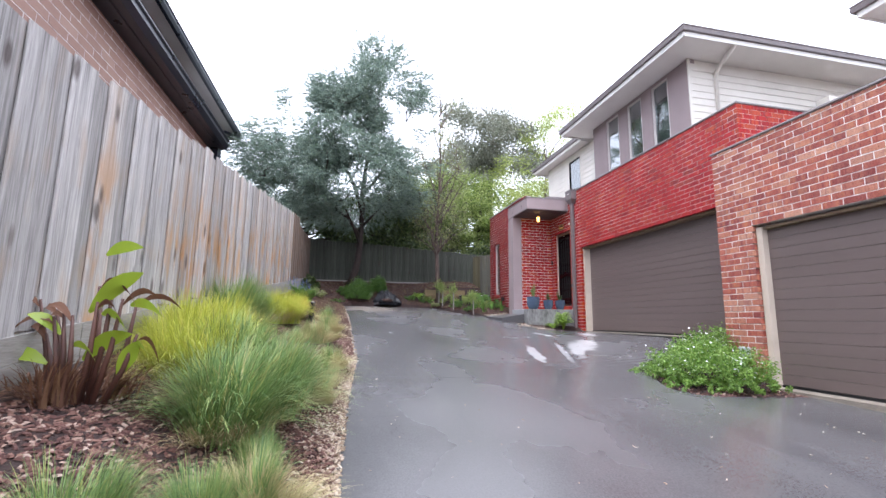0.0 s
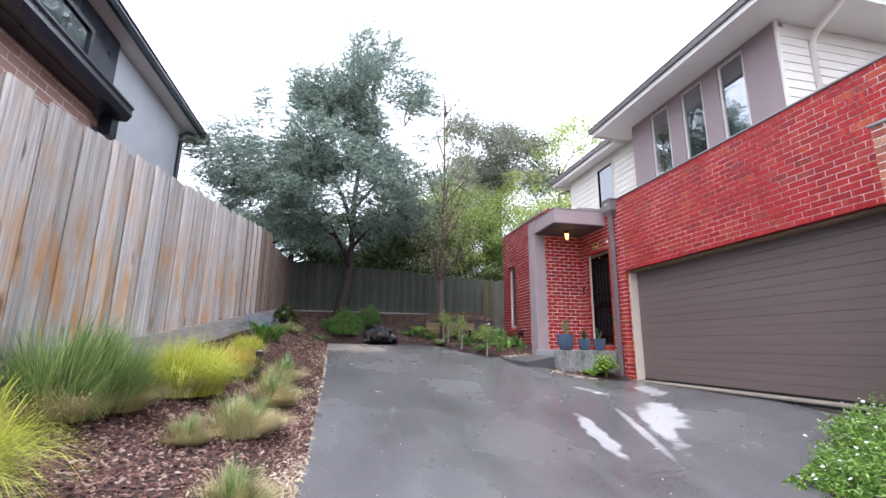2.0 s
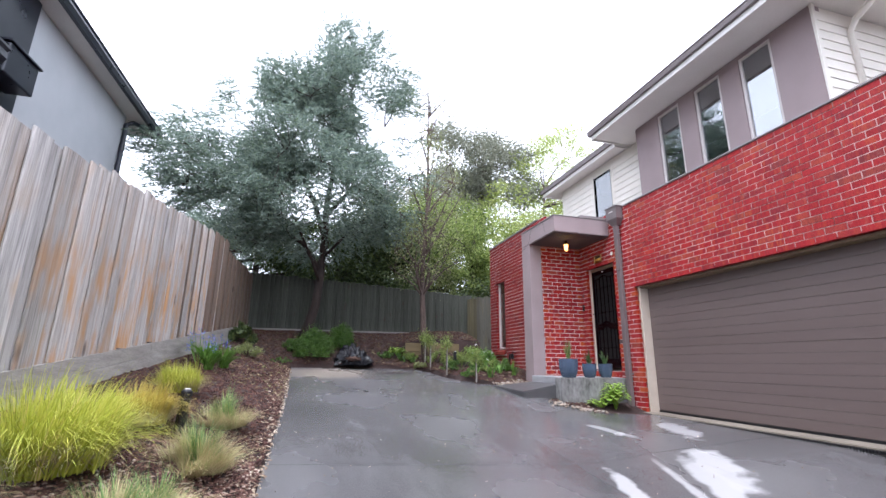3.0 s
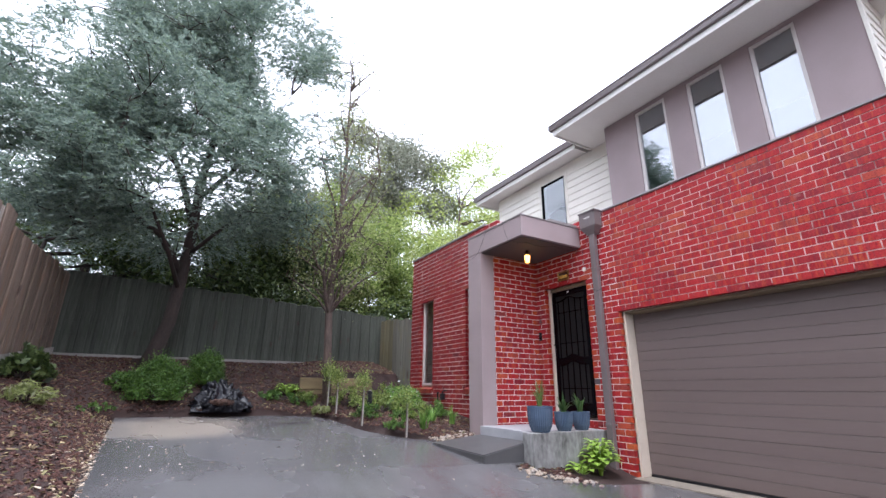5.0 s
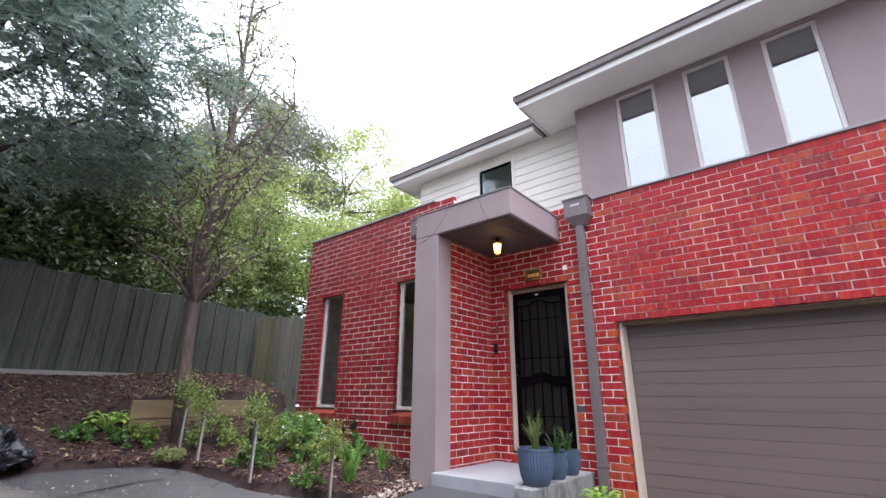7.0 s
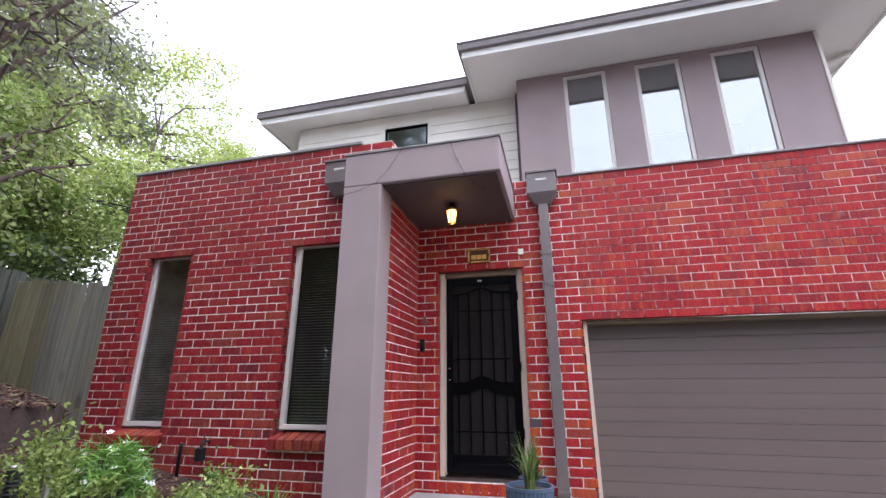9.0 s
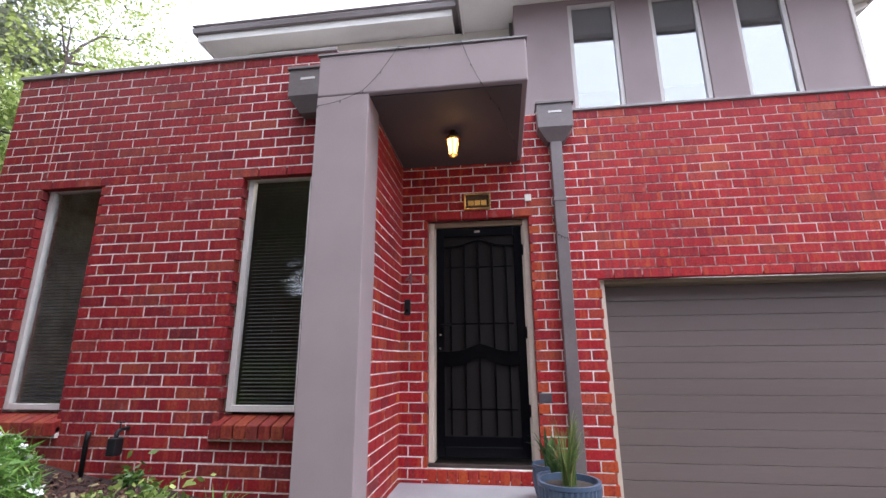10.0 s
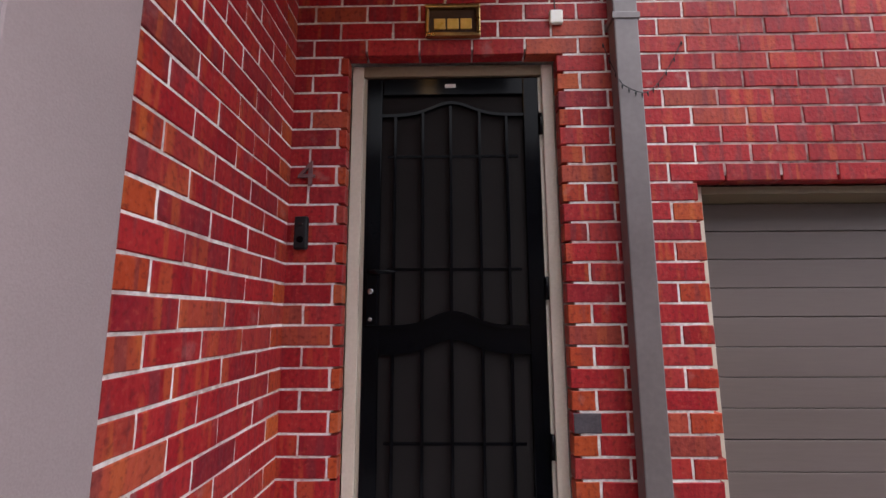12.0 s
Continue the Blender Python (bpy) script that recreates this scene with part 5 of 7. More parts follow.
mound_leaf = leaf_mat("mound_leaf", [(0, (0.09, 0.18, 0.03)), (0.5, (0.17, 0.30, 0.05)), (1, (0.27, 0.40, 0.09))], 0.45, 0.35)
shrub_leaf = leaf_mat("shrub_leaf", [(0, (0.03, 0.075, 0.012)), (0.5, (0.065, 0.14, 0.022)), (1, (0.14, 0.24, 0.045))], 0.45, 0.3)
mid_leaf = leaf_mat("olive_green_leaf", [(0, (0.08, 0.12, 0.025)), (0.5, (0.17, 0.235, 0.05)), (0.85, (0.30, 0.37, 0.10)), (1, (0.42, 0.47, 0.18))], 0.5, 0.45)
bud_leaf = leaf_mat("pale_bud_leaf", [(0, (0.208, 0.247, 0.078)), (0.6, (0.312, 0.351, 0.13)), (1, (0.26, 0.26, 0.182))], 0.5, 0.4)


def frond_points(centres, axis, nleaf, fronds, spread):
    """Leaflet centres and directions along feathery sprays that reach outwards and droop a little."""
    k = len(centres) * fronds
    m = max(4, nleaf // k)
    root = np.repeat(centres, fronds, 0) + rng.normal(size=(k, 3)) * spread * np.array((1.0, 1.0, 0.55))
    out = root - np.array(axis)
    out[:, 2] *= 0.25
    out /= np.linalg.norm(out, axis=1)[:, None] + 1e-6
    d = out * 0.8 + rng.normal(size=(k, 3)) * np.array((0.6, 0.6, 0.35))
    d /= np.linalg.norm(d, axis=1)[:, None]
    ln = rng.uniform(0.16, 0.42, k)
    s = np.linspace(0, 1, m)
    pts = root[:, None, :] + d[:, None, :] * (ln[:, None] * s)[:, :, None]
    pts[:, :, 2] -= 0.3 * ln[:, None] * s ** 2
    side = np.cross(d, (0.0, 0.0, 1.0))
    side /= np.linalg.norm(side, axis=1)[:, None] + 1e-6
    sign = np.where(np.arange(m) % 2, 1.0, -1.0)
    dirs = d[:, None, :] * 0.75 + side[:, None, :] * sign[None, :, None] * 0.8 + rng.normal(size=(k, m, 3)) * 0.25
    pts = pts + dirs * 0.02
    return pts.reshape(-1, 3), dirs.reshape(-1, 3)


def clumps_in(lobes, n, gap=-0.22):
    """n clump centres in a set of lobes (centre, radii), thinner in the middle, with uneven gaps."""
    w = np.array([r[0] * r[1] * r[2] for _, r in lobes])
    out = []
    while len(out) < n:
        c, r = lobes[rng.choice(len(lobes), p=w / w.sum())]
        d = rng.normal(size=3)
        d /= np.linalg.norm(d)
        p = np.array(c) + d * np.array(r) * rng.uniform(0.25, 1.0) ** 0.5
        if noise.noise(Vector((p[0], p[1], p[2] * 1.6)) * 0.55) > gap:
            out.append(p)
    return np.array(out)


def tree(name, label, trunk, radii, lobes, nclump, nleaf, spread, leaf, size, bark, droop=0.2, flat=0.6, group="", mains_n=None, rise=0.6, gap=-0.22, fronds=0, boughs=(), steep=0.0):
    """A tapered trunk, forked limbs to every few clumps, twigs, and a crown of many small leaves."""
    base = Vector(trunk[0])
    t = thing(name, label, "tree", group, at=tuple(base))
    rel = [Vector(p) - base for p in trunk]
    part("trunk", tube(bmesh.new(), rel, radii, 10), bark, t, smooth=True)
    cl = clumps_in(lobes, nclump, gap) - np.array(base)
    limbs = bmesh.new()
    fork = [rel[i].lerp(rel[i + 1], s) for i in range(len(rel) // 3, len(rel) - 1) for s in (0, 0.33, 0.66)] + [rel[-1]]
    mains = []
    for pts, r0 in boughs:
        pts = [Vector(p) - base for p in pts]
        part("bough", tube(bmesh.new(), pts, [r0 * (1 - 0.85 * i / (len(pts) - 1)) for i in range(len(pts))], 8), bark, t, smooth=True)
        fork += [a.lerp(b, s) for a, b in zip(pts[1:], pts[2:]) for s in (0, 0.5)] + [pts[-1]]
    for c in cl[: (mains_n or max(6, nclump // 14))]:
        c = Vector(c)
        if steep:
            f = min(fork, key=lambda q: abs(c.z - q.z - steep * math.hypot(c.x - q.x, c.y - q.y)) + 0.2 * (q - c).length)
        else:
            f = min(fork, key=lambda q: (q - c).length + rise * max(0, q.z - c.z + 0.3 * rise))
        mid = f.lerp(c, 0.5) + Vector((rng.uniform(-0.2, 0.2), rng.uniform(-0.2, 0.2), 0.12 * (c - f).length))
        q1 = f.lerp(mid, 0.5) + Vector((rng.uniform(-0.1, 0.1), rng.uniform(-0.1, 0.1), 0))
        r0 = 0.018 + 0.008 * (c - f).length
        pts = [f, q1, mid, mid.lerp(c, 0.6), c]
        tube(limbs, pts, [r0, r0 * 0.8, r0 * 0.55, r0 * 0.35, 0.006], 6, caps=False)
        mains += pts[1:]
    for c in cl[(mains_n or max(6, nclump // 14)):]:
        c = Vector(c)
        f = min(mains, key=lambda q: (q - c).length)
        mid = f.lerp(c, 0.55) + Vector((rng.uniform(-0.1, 0.1), rng.uniform(-0.1, 0.1), rng.uniform(0, 0.12)))
        tube(limbs, [f, mid, c], [0.012, 0.007, 0.003], 4, caps=False)
        if rng.random() < 0.4:
            mains.append(mid)
    part("branchwork", limbs, bark, t, smooth=True, kind="stuff")
    if fronds:
        pts, dirs = frond_points(cl, rel[len(rel) // 2], nleaf, fronds, spread)
        ob = new("crown", leaf_mesh("crown", pts, size[0], size[1], leaf, 0.0, dirs * 3.0))
    else:
        idx = rng.integers(0, len(cl), nleaf)
        off = rng.normal(size=(nleaf, 3)) * np.array((spread, spread, spread * flat))
        ob = new("crown", leaf_mesh("crown", cl[idx] + off, size[0], size[1], leaf, droop))
    ob.parent = t
    return t


tree("acacia_tree", "large feathery grey-green tree with a leaning dark trunk",
     [(0.72, 17.93, 2.35), (0.88, 17.9, 2.85), (1.02, 17.88, 3.4), (1.08, 17.86, 4.2), (1.12, 17.84, 5.2), (1.1, 17.8, 6.2), (1.2, 17.75, 7.2), (1.45, 17.7, 8.2), (1.55, 17.65, 9.4), (1.6, 17.6, 10.4)],
     [0.165, 0.14, 0.12, 0.11, 0.10, 0.085, 0.065, 0.05, 0.03, 0.01],
     [((-1.6, 17.6, 6.6), (2.3, 1.9, 1.8)), ((1.0, 17.2, 6.2), (2.4, 2.2, 1.5)), ((0.6, 17.9, 8.8), (2.1, 1.8, 2.2)), ((1.6, 17.6, 10.0), (1.9, 1.6, 2.0)), ((2.7, 17.5, 8.4), (1.3, 1.3, 1.6)), ((2.3, 16.9, 6.3), (1.5, 1.5, 1.4)), ((0.2, 17.3, 5.2), (1.9, 1.6, 0.7)), ((-1.0, 17.8, 9.2), (1.6, 1.3, 1.4)), ((-0.2, 16.5, 7.0), (1.8, 1.4, 1.1)), ((-1.0, 17.2, 5.5), (1.6, 1.2, 0.8))],
     1150, 252000, 0.17, acacia_leaf, (0.095, 0.025), bark_dark, 0.2, 0.6, mains_n=34, gap=-0.1, fronds=16,
     boughs=[([(1.08, 17.86, 4.3), (0.6, 17.6, 5.0), (-0.3, 17.4, 5.5), (-1.4, 17.3, 6.3), (-2.4, 17.3, 7.0)], 0.075),
             ([(1.12, 17.84, 5.3), (0.75, 17.7, 6.3), (0.1, 17.6, 7.5), (-0.4, 17.6, 8.8), (-0.7, 17.6, 9.6)], 0.075),
             ([(1.1, 17.8, 5.9), (1.7, 17.6, 6.7), (2.2, 17.5, 7.7), (2.6, 17.4, 8.8)], 0.06),
             ([(1.1, 17.85, 4.7), (1.5, 17.4, 5.1), (2.0, 17.1, 5.6), (2.7, 16.9, 6.2)], 0.05),
             ([(1.08, 17.86, 4.0), (0.8, 17.2, 4.6), (0.4, 16.6, 5.3), (-0.2, 16.3, 6.3)], 0.05)])
tree("bare_tree", "slender nearly bare tree with pale opening buds",
     [(3.83, 16.62, 1.75), (3.76, 16.62, 2.6), (3.7, 16.6, 3.6), (3.69, 16.6, 4.6), (3.76, 16.6, 5.8), (3.79, 16.6, 6.9), (3.76, 16.6, 8.3), (3.75, 16.6, 9.9)],
     [0.092, 0.075, 0.068, 0.058, 0.044, 0.034, 0.022, 0.006],
     [((3.75, 16.6, 4.9), (1.1, 1.1, 1.1)), ((3.8, 16.6, 6.6), (1.05, 1.05, 1.8)), ((3.8, 16.6, 8.6), (0.65, 0.65, 1.5))],
     360, 6500, 0.13, bud_leaf, (0.055, 0.03), bark_grey, 0.0, 1.0, mains_n=44, steep=1.7)
tree("gum_tree", "tall dull grey-green gum beyond the fence",
     [(8.6, 26, 1.5), (8.7, 26, 6), (8.9, 26, 10), (9.1, 26, 13.5)], [0.3, 0.22, 0.13, 0.04],
     [((8.2, 26, 12.4), (2.4, 2, 2.6)), ((10.2, 26, 11.6), (2.0, 1.8, 2.4)), ((7.0, 26, 9.6), (2.0, 1.8, 2.0)), ((4.4, 26, 8.6), (1.9, 1.6, 2.5))], 240, 36000, 0.34, gum_leaf, (0.2, 0.07), bark_grey, 0.5, 0.8, "trees beyond the fence")
tree("spring_tree", "bright spring-green tree beyond the fence",
     [(11.5, 24.5, 1.5), (11.5, 24.5, 5), (11.6, 24.5, 8), (11.8, 24.5, 10.5)], [0.25, 0.18, 0.1, 0.03],
     [((11.2, 24.5, 9.3), (2.8, 2, 2.3)), ((13.6, 24.5, 9.0), (2.0, 2, 2.0)), ((9.2, 23.5, 7.2), (2.4, 1.6, 1.6)), ((13.2, 24.5, 12.0), (2.8, 2, 2.2)), ((16, 24.5, 9.5), (2.4, 2, 2.4))], 300, 34000, 0.32, bright_leaf, (0.15, 0.07), bark_grey, 0.1, 0.6, "trees beyond the fence")
tree("leafy_tree", "dense yellow-green leafy tree just behind the fence",
     [(6.4, 20.6, 2.0), (6.4, 20.6, 4), (6.5, 20.6, 6), (6.6, 20.6, 7)], [0.12, 0.1, 0.06, 0.02],
     [((6.0, 20.4, 5.6), (1.8, 1.2, 1.6)), ((7.8, 20.4, 5.4), (1.7, 1.2, 1.5)), ((5.2, 21, 4.4), (1.6, 1.1, 1.2))], 280, 44000, 0.2, mid_leaf, (0.09, 0.045), bark_dark, 0.1, 0.6, "trees beyond the fence")
tree("dark_tree", "dark green evergreen tree behind the fence",
     [(2.9, 21.5, 2.0), (2.9, 21.5, 4), (2.9, 21.5, 6), (3.0, 21.5, 7.5)], [0.14, 0.11, 0.07, 0.02],
     [((2.8, 21.3, 5.2), (1.8, 1.3, 2.2)), ((4.4, 21.5, 5.6), (1.5, 1.3, 2.0)), ((6.6, 19.7, 4.0), (1.4, 0.5, 0.75)), ((1.0, 22, 4.2), (2.2, 1.2, 1.6)), ((-2.2, 21.5, 4.3), (2.2, 1.2, 1.7)), ((-0.6, 21.6, 3.6), (2.4, 1, 1.0)), ((2.7, 22.6, 4.9), (1.7, 0.8, 1.7)), ((3.4, 19.9, 4.3), (1.3, 0.7, 0.9)), ((1.2, 19.9, 4.4), (1.4, 0.7, 0.9))], 520, 64000, 0.25, dark_leaf, (0.14, 0.06), bark_dark, 0.1, 0.7, "trees beyond the fence")
tree("yellow_green_tree", "leafy yellow-green tree behind the fence",
     [(4.6, 22.5, 2.0), (4.6, 22.5, 5), (4.7, 22.5, 7), (4.8, 22.5, 8.5)], [0.13, 0.1, 0.06, 0.02],
     [((4.4, 22.3, 7.2), (1.8, 1.2, 1.8)), ((6.6, 22.6, 7.4), (1.6, 1.2, 1.6))], 190, 26000, 0.22, mid_leaf, (0.11, 0.055), bark_dark, 0.1, 0.7, "trees beyond the fence")
tree("gum_tree", "thin dark-limbed tree beyond the back corner",
     [(-1.2, 23, 2.0), (-1.3, 23, 5), (-1.2, 23, 8), (-1.0, 23, 10)], [0.16, 0.12, 0.08, 0.03],
     [((-2.4, 23, 6.6), (2.4, 1.6, 2.2)), ((-3.8, 25, 6.2), (2.2, 1.8, 1.8)), ((0.8, 23, 5.2), (2.2, 1.6, 1.6))], 190, 26000, 0.26, acacia_leaf, (0.15, 0.05), bark_dark, 0.3, 0.6, "trees beyond the fence")


tree("dark_hedge_tree", "dense dark evergreen screen close behind the back fence",
     [(-1.8, 20.3, 2.2), (-1.8, 20.3, 3.4), (-1.7, 20.3, 4.6), (-1.6, 20.3, 5.6)], [0.12, 0.1, 0.06, 0.02],
     [((-2.6, 20.4, 4.6), (1.8, 0.9, 1.5)), ((0.0, 20.4, 4.4), (1.8, 0.9, 1.3)), ((1.9, 20.6, 4.6), (1.6, 0.9, 1.5)), ((3.4, 20.6, 4.6), (1.3, 0.9, 1.5)), ((2.7, 20.6, 5.9), (1.6, 0.9, 1.0)), ((0.5, 20.5, 5.7), (1.5, 0.9, 0.9))], 420, 46000, 0.22, dark_leaf, (0.12, 0.055), bark_dark, 0.1, 0.7, "trees beyond the fence")


def far_woods():
    """A low belt of trees that closes the view."""
    cs = []
    for k in range(120):
        a = rng.uniform(0, math.tau)
        d = rng.uniform(45, 70)
        h = rng.uniform(2.5, 5)
        cs.append((5 + d * math.cos(a), 8 + d * math.sin(a), h))
    cs = np.array(cs)
    idx = rng.integers(0, len(cs), 26000)
    p = cs[idx] + rng.normal(size=(26000, 3)) * np.array((3, 3, 1.6))
    p[:, 2] = np.abs(p[:, 2])
    ob = new("far_trees", leaf_mesh("far_trees", p, 0.9, 0.5, gum_leaf))
    return tagged(ob, "distant belt of grey-green trees", "trees", kind="stuff")


far_woods()


# ---- grasses ----
def blades(name, n, height, reach, width, material, lean=(0.0, 0.0), base=0.12, segs=4, stiff=0.5, droop=0.42):
    """A tussock of arching blades, rooted in a small disc."""
    nt = max(6, n // 40)
    tuft = rng.integers(0, nt, n)
    ta, tr = rng.uniform(0, math.tau, nt), base * np.sqrt(rng.uniform(0, 1, nt))
    th, to, tw = rng.uniform(0.7, 1.15, nt), rng.uniform(0.35, 1.15, nt), rng.normal(0, 0.5, nt)
    root = np.stack((tr * np.cos(ta), tr * np.sin(ta), np.zeros(nt)), 1)[tuft] + rng.normal(size=(n, 3)) * np.array((0.22, 0.22, 0)) * base
    ang2 = ta[tuft] + tw[tuft] + rng.normal(0, 0.33, n)
    out = reach * to[tuft] * rng.uniform(0.3, 1.0, n)
    h = height * th[tuft] * rng.uniform(0.55, 1.05, n)
    dirs = np.stack((np.cos(ang2), np.sin(ang2)), 1)
    side = np.stack((-np.sin(ang2), np.cos(ang2), np.zeros(n)), 1)
    rows = []
    for k in range(segs + 1):
        s = k / segs
        o = out * s ** (1.0 + 1.2 * stiff)
        z = h * (s - (droop * (out / reach) + 0.05) * s ** 3)
        c = root + np.stack((dirs[:, 0] * o + lean[0] * s * s, dirs[:, 1] * o + lean[1] * s * s, z), 1)
        w = (width * (1 - s) ** 0.7 * rng.uniform(0.8, 1.1, n))[:, None] if k < segs else np.zeros((n, 1))
        rows += [c - side * w / 2, c + side * w / 2]
    v = np.stack(rows, 1).reshape(-1, 3)
    m = 2 * (segs + 1)
    b = (np.arange(n) * m)[:, None]
    f = np.concatenate([b + np.array((2 * k, 2 * k + 1, 2 * k + 3, 2 * k + 2)) for k in range(segs)], 0)
    me = bpy.data.meshes.new(name)
    me.from_pydata(v.tolist(), [], f.tolist())
    me.materials.append(material)
    return me


blue_grass = leaf_mat("blue_green_blade", [(0, (0.075, 0.14, 0.04)), (0.45, (0.165, 0.27, 0.085)), (0.8, (0.27, 0.37, 0.125)), (0.92, (0.34, 0.37, 0.1)), (1, (0.5, 0.44, 0.2))], 0.5, 0.3)
lime_grass = leaf_mat("lime_blade", [(0, (0.288, 0.336, 0.036)), (0.5, (0.456, 0.492, 0.06)), (0.85, (0.6, 0.6, 0.108)), (1, (0.6, 0.504, 0.168))], 0.5, 0.35)
gold_grass = leaf_mat("golden_blade", [(0, (0.414, 0.322, 0.069)), (0.5, (0.575, 0.448, 0.103)), (1, (0.483, 0.448, 0.103))], 0.5, 0.35)
dry_grass = leaf_mat("dry_blade", [(0, (0.36, 0.288, 0.144)), (0.4, (0.576, 0.468, 0.276)), (0.8, (0.312, 0.348, 0.12)), (1, (0.66, 0.552, 0.348))], 0.6, 0.3)
green_grass = leaf_mat("strap_leaf", [(0, (0.09, 0.20, 0.035)), (0.6, (0.16, 0.31, 0.06)), (1, (0.25, 0.40, 0.09))], 0.4, 0.3)


def tussock(label, x, y, meshes, scale=1.0, turn=0, group="grass tussocks", name="grass_tussock", lift=0.0):
    """A clump of grass: its blades, and where given a drier skirt."""
    t = thing(name, label, "grass", group, at=(x, y, bed_z(x, y) - 0.01 + lift), turn=turn)
    for part_name, me in meshes:
        ob = new(part_name, me)
        ob.parent = t
        ob.scale = (scale, scale, scale)
    return t


B1 = blades("blades", 2400, 0.76, 0.64, 0.009, blue_grass, (0.07, 0.04), 0.17, segs=5, droop=0.6)
B2 = blades("blades", 1300, 0.66, 0.5, 0.008, blue_grass, (0.02, 0.02), 0.14, stiff=0.2)
L1 = blades("blades", 3000, 0.6, 0.5, 0.0065, lime_grass, (0.05, 0.0), 0.2, segs=5, stiff=0.2, droop=0.78)
L2 = blades("blades", 1900, 0.5, 0.38, 0.006, lime_grass, (0.02, -0.02), 0.16, segs=5, stiff=0.2, droop=0.75)
G1 = blades("blades", 1700, 0.5, 0.38, 0.006, gold_grass, (0.02, -0.02), 0.15, segs=5, stiff=0.2, droop=0.75)
D1 = blades("skirt", 800, 0.26, 0.44, 0.006, dry_grass, (0, 0), 0.16, stiff=0.0)
D2 = blades("blades", 650, 0.42, 0.42, 0.005, dry_grass, (0.03, 0), 0.1)
F1 = blades("blades", 420, 0.50, 0.32, 0.006, blue_grass, (0, 0), 0.07)
blue_l, lime_l = "arching blue-green grass tussock in the mulch bed", "soft lime-green grass tussock against the fence"
for x, y, s, a in ((-0.02, 4.4, 1.0, 10), (0.14, 5.0, 1.0, -20), (-0.2, 5.35, 1.0, 30)):
    tussock(blue_l, x, y, [("foliage", B1), ("skirt", D1)], s, a)
for x, y, s, a in ((-0.62, 5.75, 1.2, 0), (-0.62, 6.2, 1.15, 90), (-0.5, 5.2, 1.05, 260)):
    tussock(lime_l, x, y, [("foliage", L1), ("skirt", D1)], s, a)
for x, y, s, a in ((-0.72, 7.4, 1.2, 30), (-0.58, 7.75, 1.05, 100)):
    tussock("upright blue-green grass tussock by the plinth", x, y, [("foliage", B2), ("skirt", D1)], s, a)
for x, y, s, a in ((-0.2, 3.2, 0.62, 0), (0.1, 3.5, 0.5, 130), (0.22, 4.05, 0.45, 60)):
    tussock("small blue-green grass tuft in the mulch", x, y, [("foliage", B2), ("skirt", D1)], s, a)
tussock(lime_l, -0.33, 8.6, [("foliage", L1), ("skirt", D1)], 1.15, 20)
tussock(lime_l, -0.42, 9.15, [("foliage", L2), ("skirt", D1)], 1.0, 120)
tussock("golden-green grass tussock in the mulch bed", -0.25, 9.75, [("foliage", G1), ("skirt", D1)], 0.95, 0)
tussock(lime_l, -0.32, 11.1, [("foliage", L2), ("skirt", D1)], 0.9, 210)
for x, y, s, a in ((0.3, 10.35, 1.0, 0), (0.33, 8.3, 0.8, 80)):
    tussock("thin blue-green grass clump beside the drive", x, y, [("foliage", F1), ("skirt", D1)], s, a)
for x, y, s, a in ((0.28, 3.72, 0.9, 0), (0.36, 9.15, 1.0, 40), (0.24, 7.95, 1.0, 120), (0.42, 6.05, 0.9, 200), (0.44, 5.6, 0.7, 300), (0.5, 6.9, 0.8, 30), (0.02, 7.6, 0.6, 0)):
    tussock("half-dry tan and green grass clump beside the drive", x, y, [("foliage", D2), ("skirt", D1), ("green_foliage", F1)], s, a)
S1 = blades("blades", 46, 0.42, 0.26, 0.022, green_grass, (0, 0), 0.05)
for x, y, s, a in ((4.8, 14.58, 1.0, 0), (5.4, 14.75, 0.95, 80), (5.15, 14.95, 0.9, 190), (4.62, 14.95, 0.6, 20), (4.35, 14.75, 0.5, 70)):
    tussock("strap-leaved green clump in the bed by the bay", x, y, [("foliage", S1)], s, a, "strap-leaved clumps", "strap_leaf_clump")


def blossom(parent, name, pts, size, material, kind=""):
    """Small open flowers of five petals each, joined."""
    v, f = [], []
    for p in pts:
        tilt = Euler((rng.uniform(-0.7, 0.7), rng.uniform(-0.7, 0.7), rng.uniform(0, 6))).to_matrix()
        for k in range(5):
            a = k * math.tau / 5
            i = len(v)
            for r, b in ((0.1, a), (0.75, a - 0.5), (1.0, a), (0.75, a + 0.5)):
                v.append(Vector(p) + tilt @ Vector((size * r * math.cos(b), size * r * math.sin(b), 0.25 * size * r)))
            f.append((i, i + 1, i + 2, i + 3))
    me = bpy.data.meshes.new(name)
    me.from_pydata([tuple(q) for q in v], [], f)
    me.materials.append(material)
    ob = new(name, me)
    ob.parent = parent
    return tagged(ob, kind=kind)


white_petal = mat("white_petal", (0.8, 0.8, 0.82), (0.7, 0.7, 0.75), 0.6, 20, 90, 0)
blue_petal = mat("blue_petal", (0.22, 0.25, 0.62), (0.15, 0.17, 0.5), 0.6, 20, 90, 0)
A1 = blades("leaves", 90, 0.52, 0.55, 0.034, green_grass, (0, 0), 0.08)
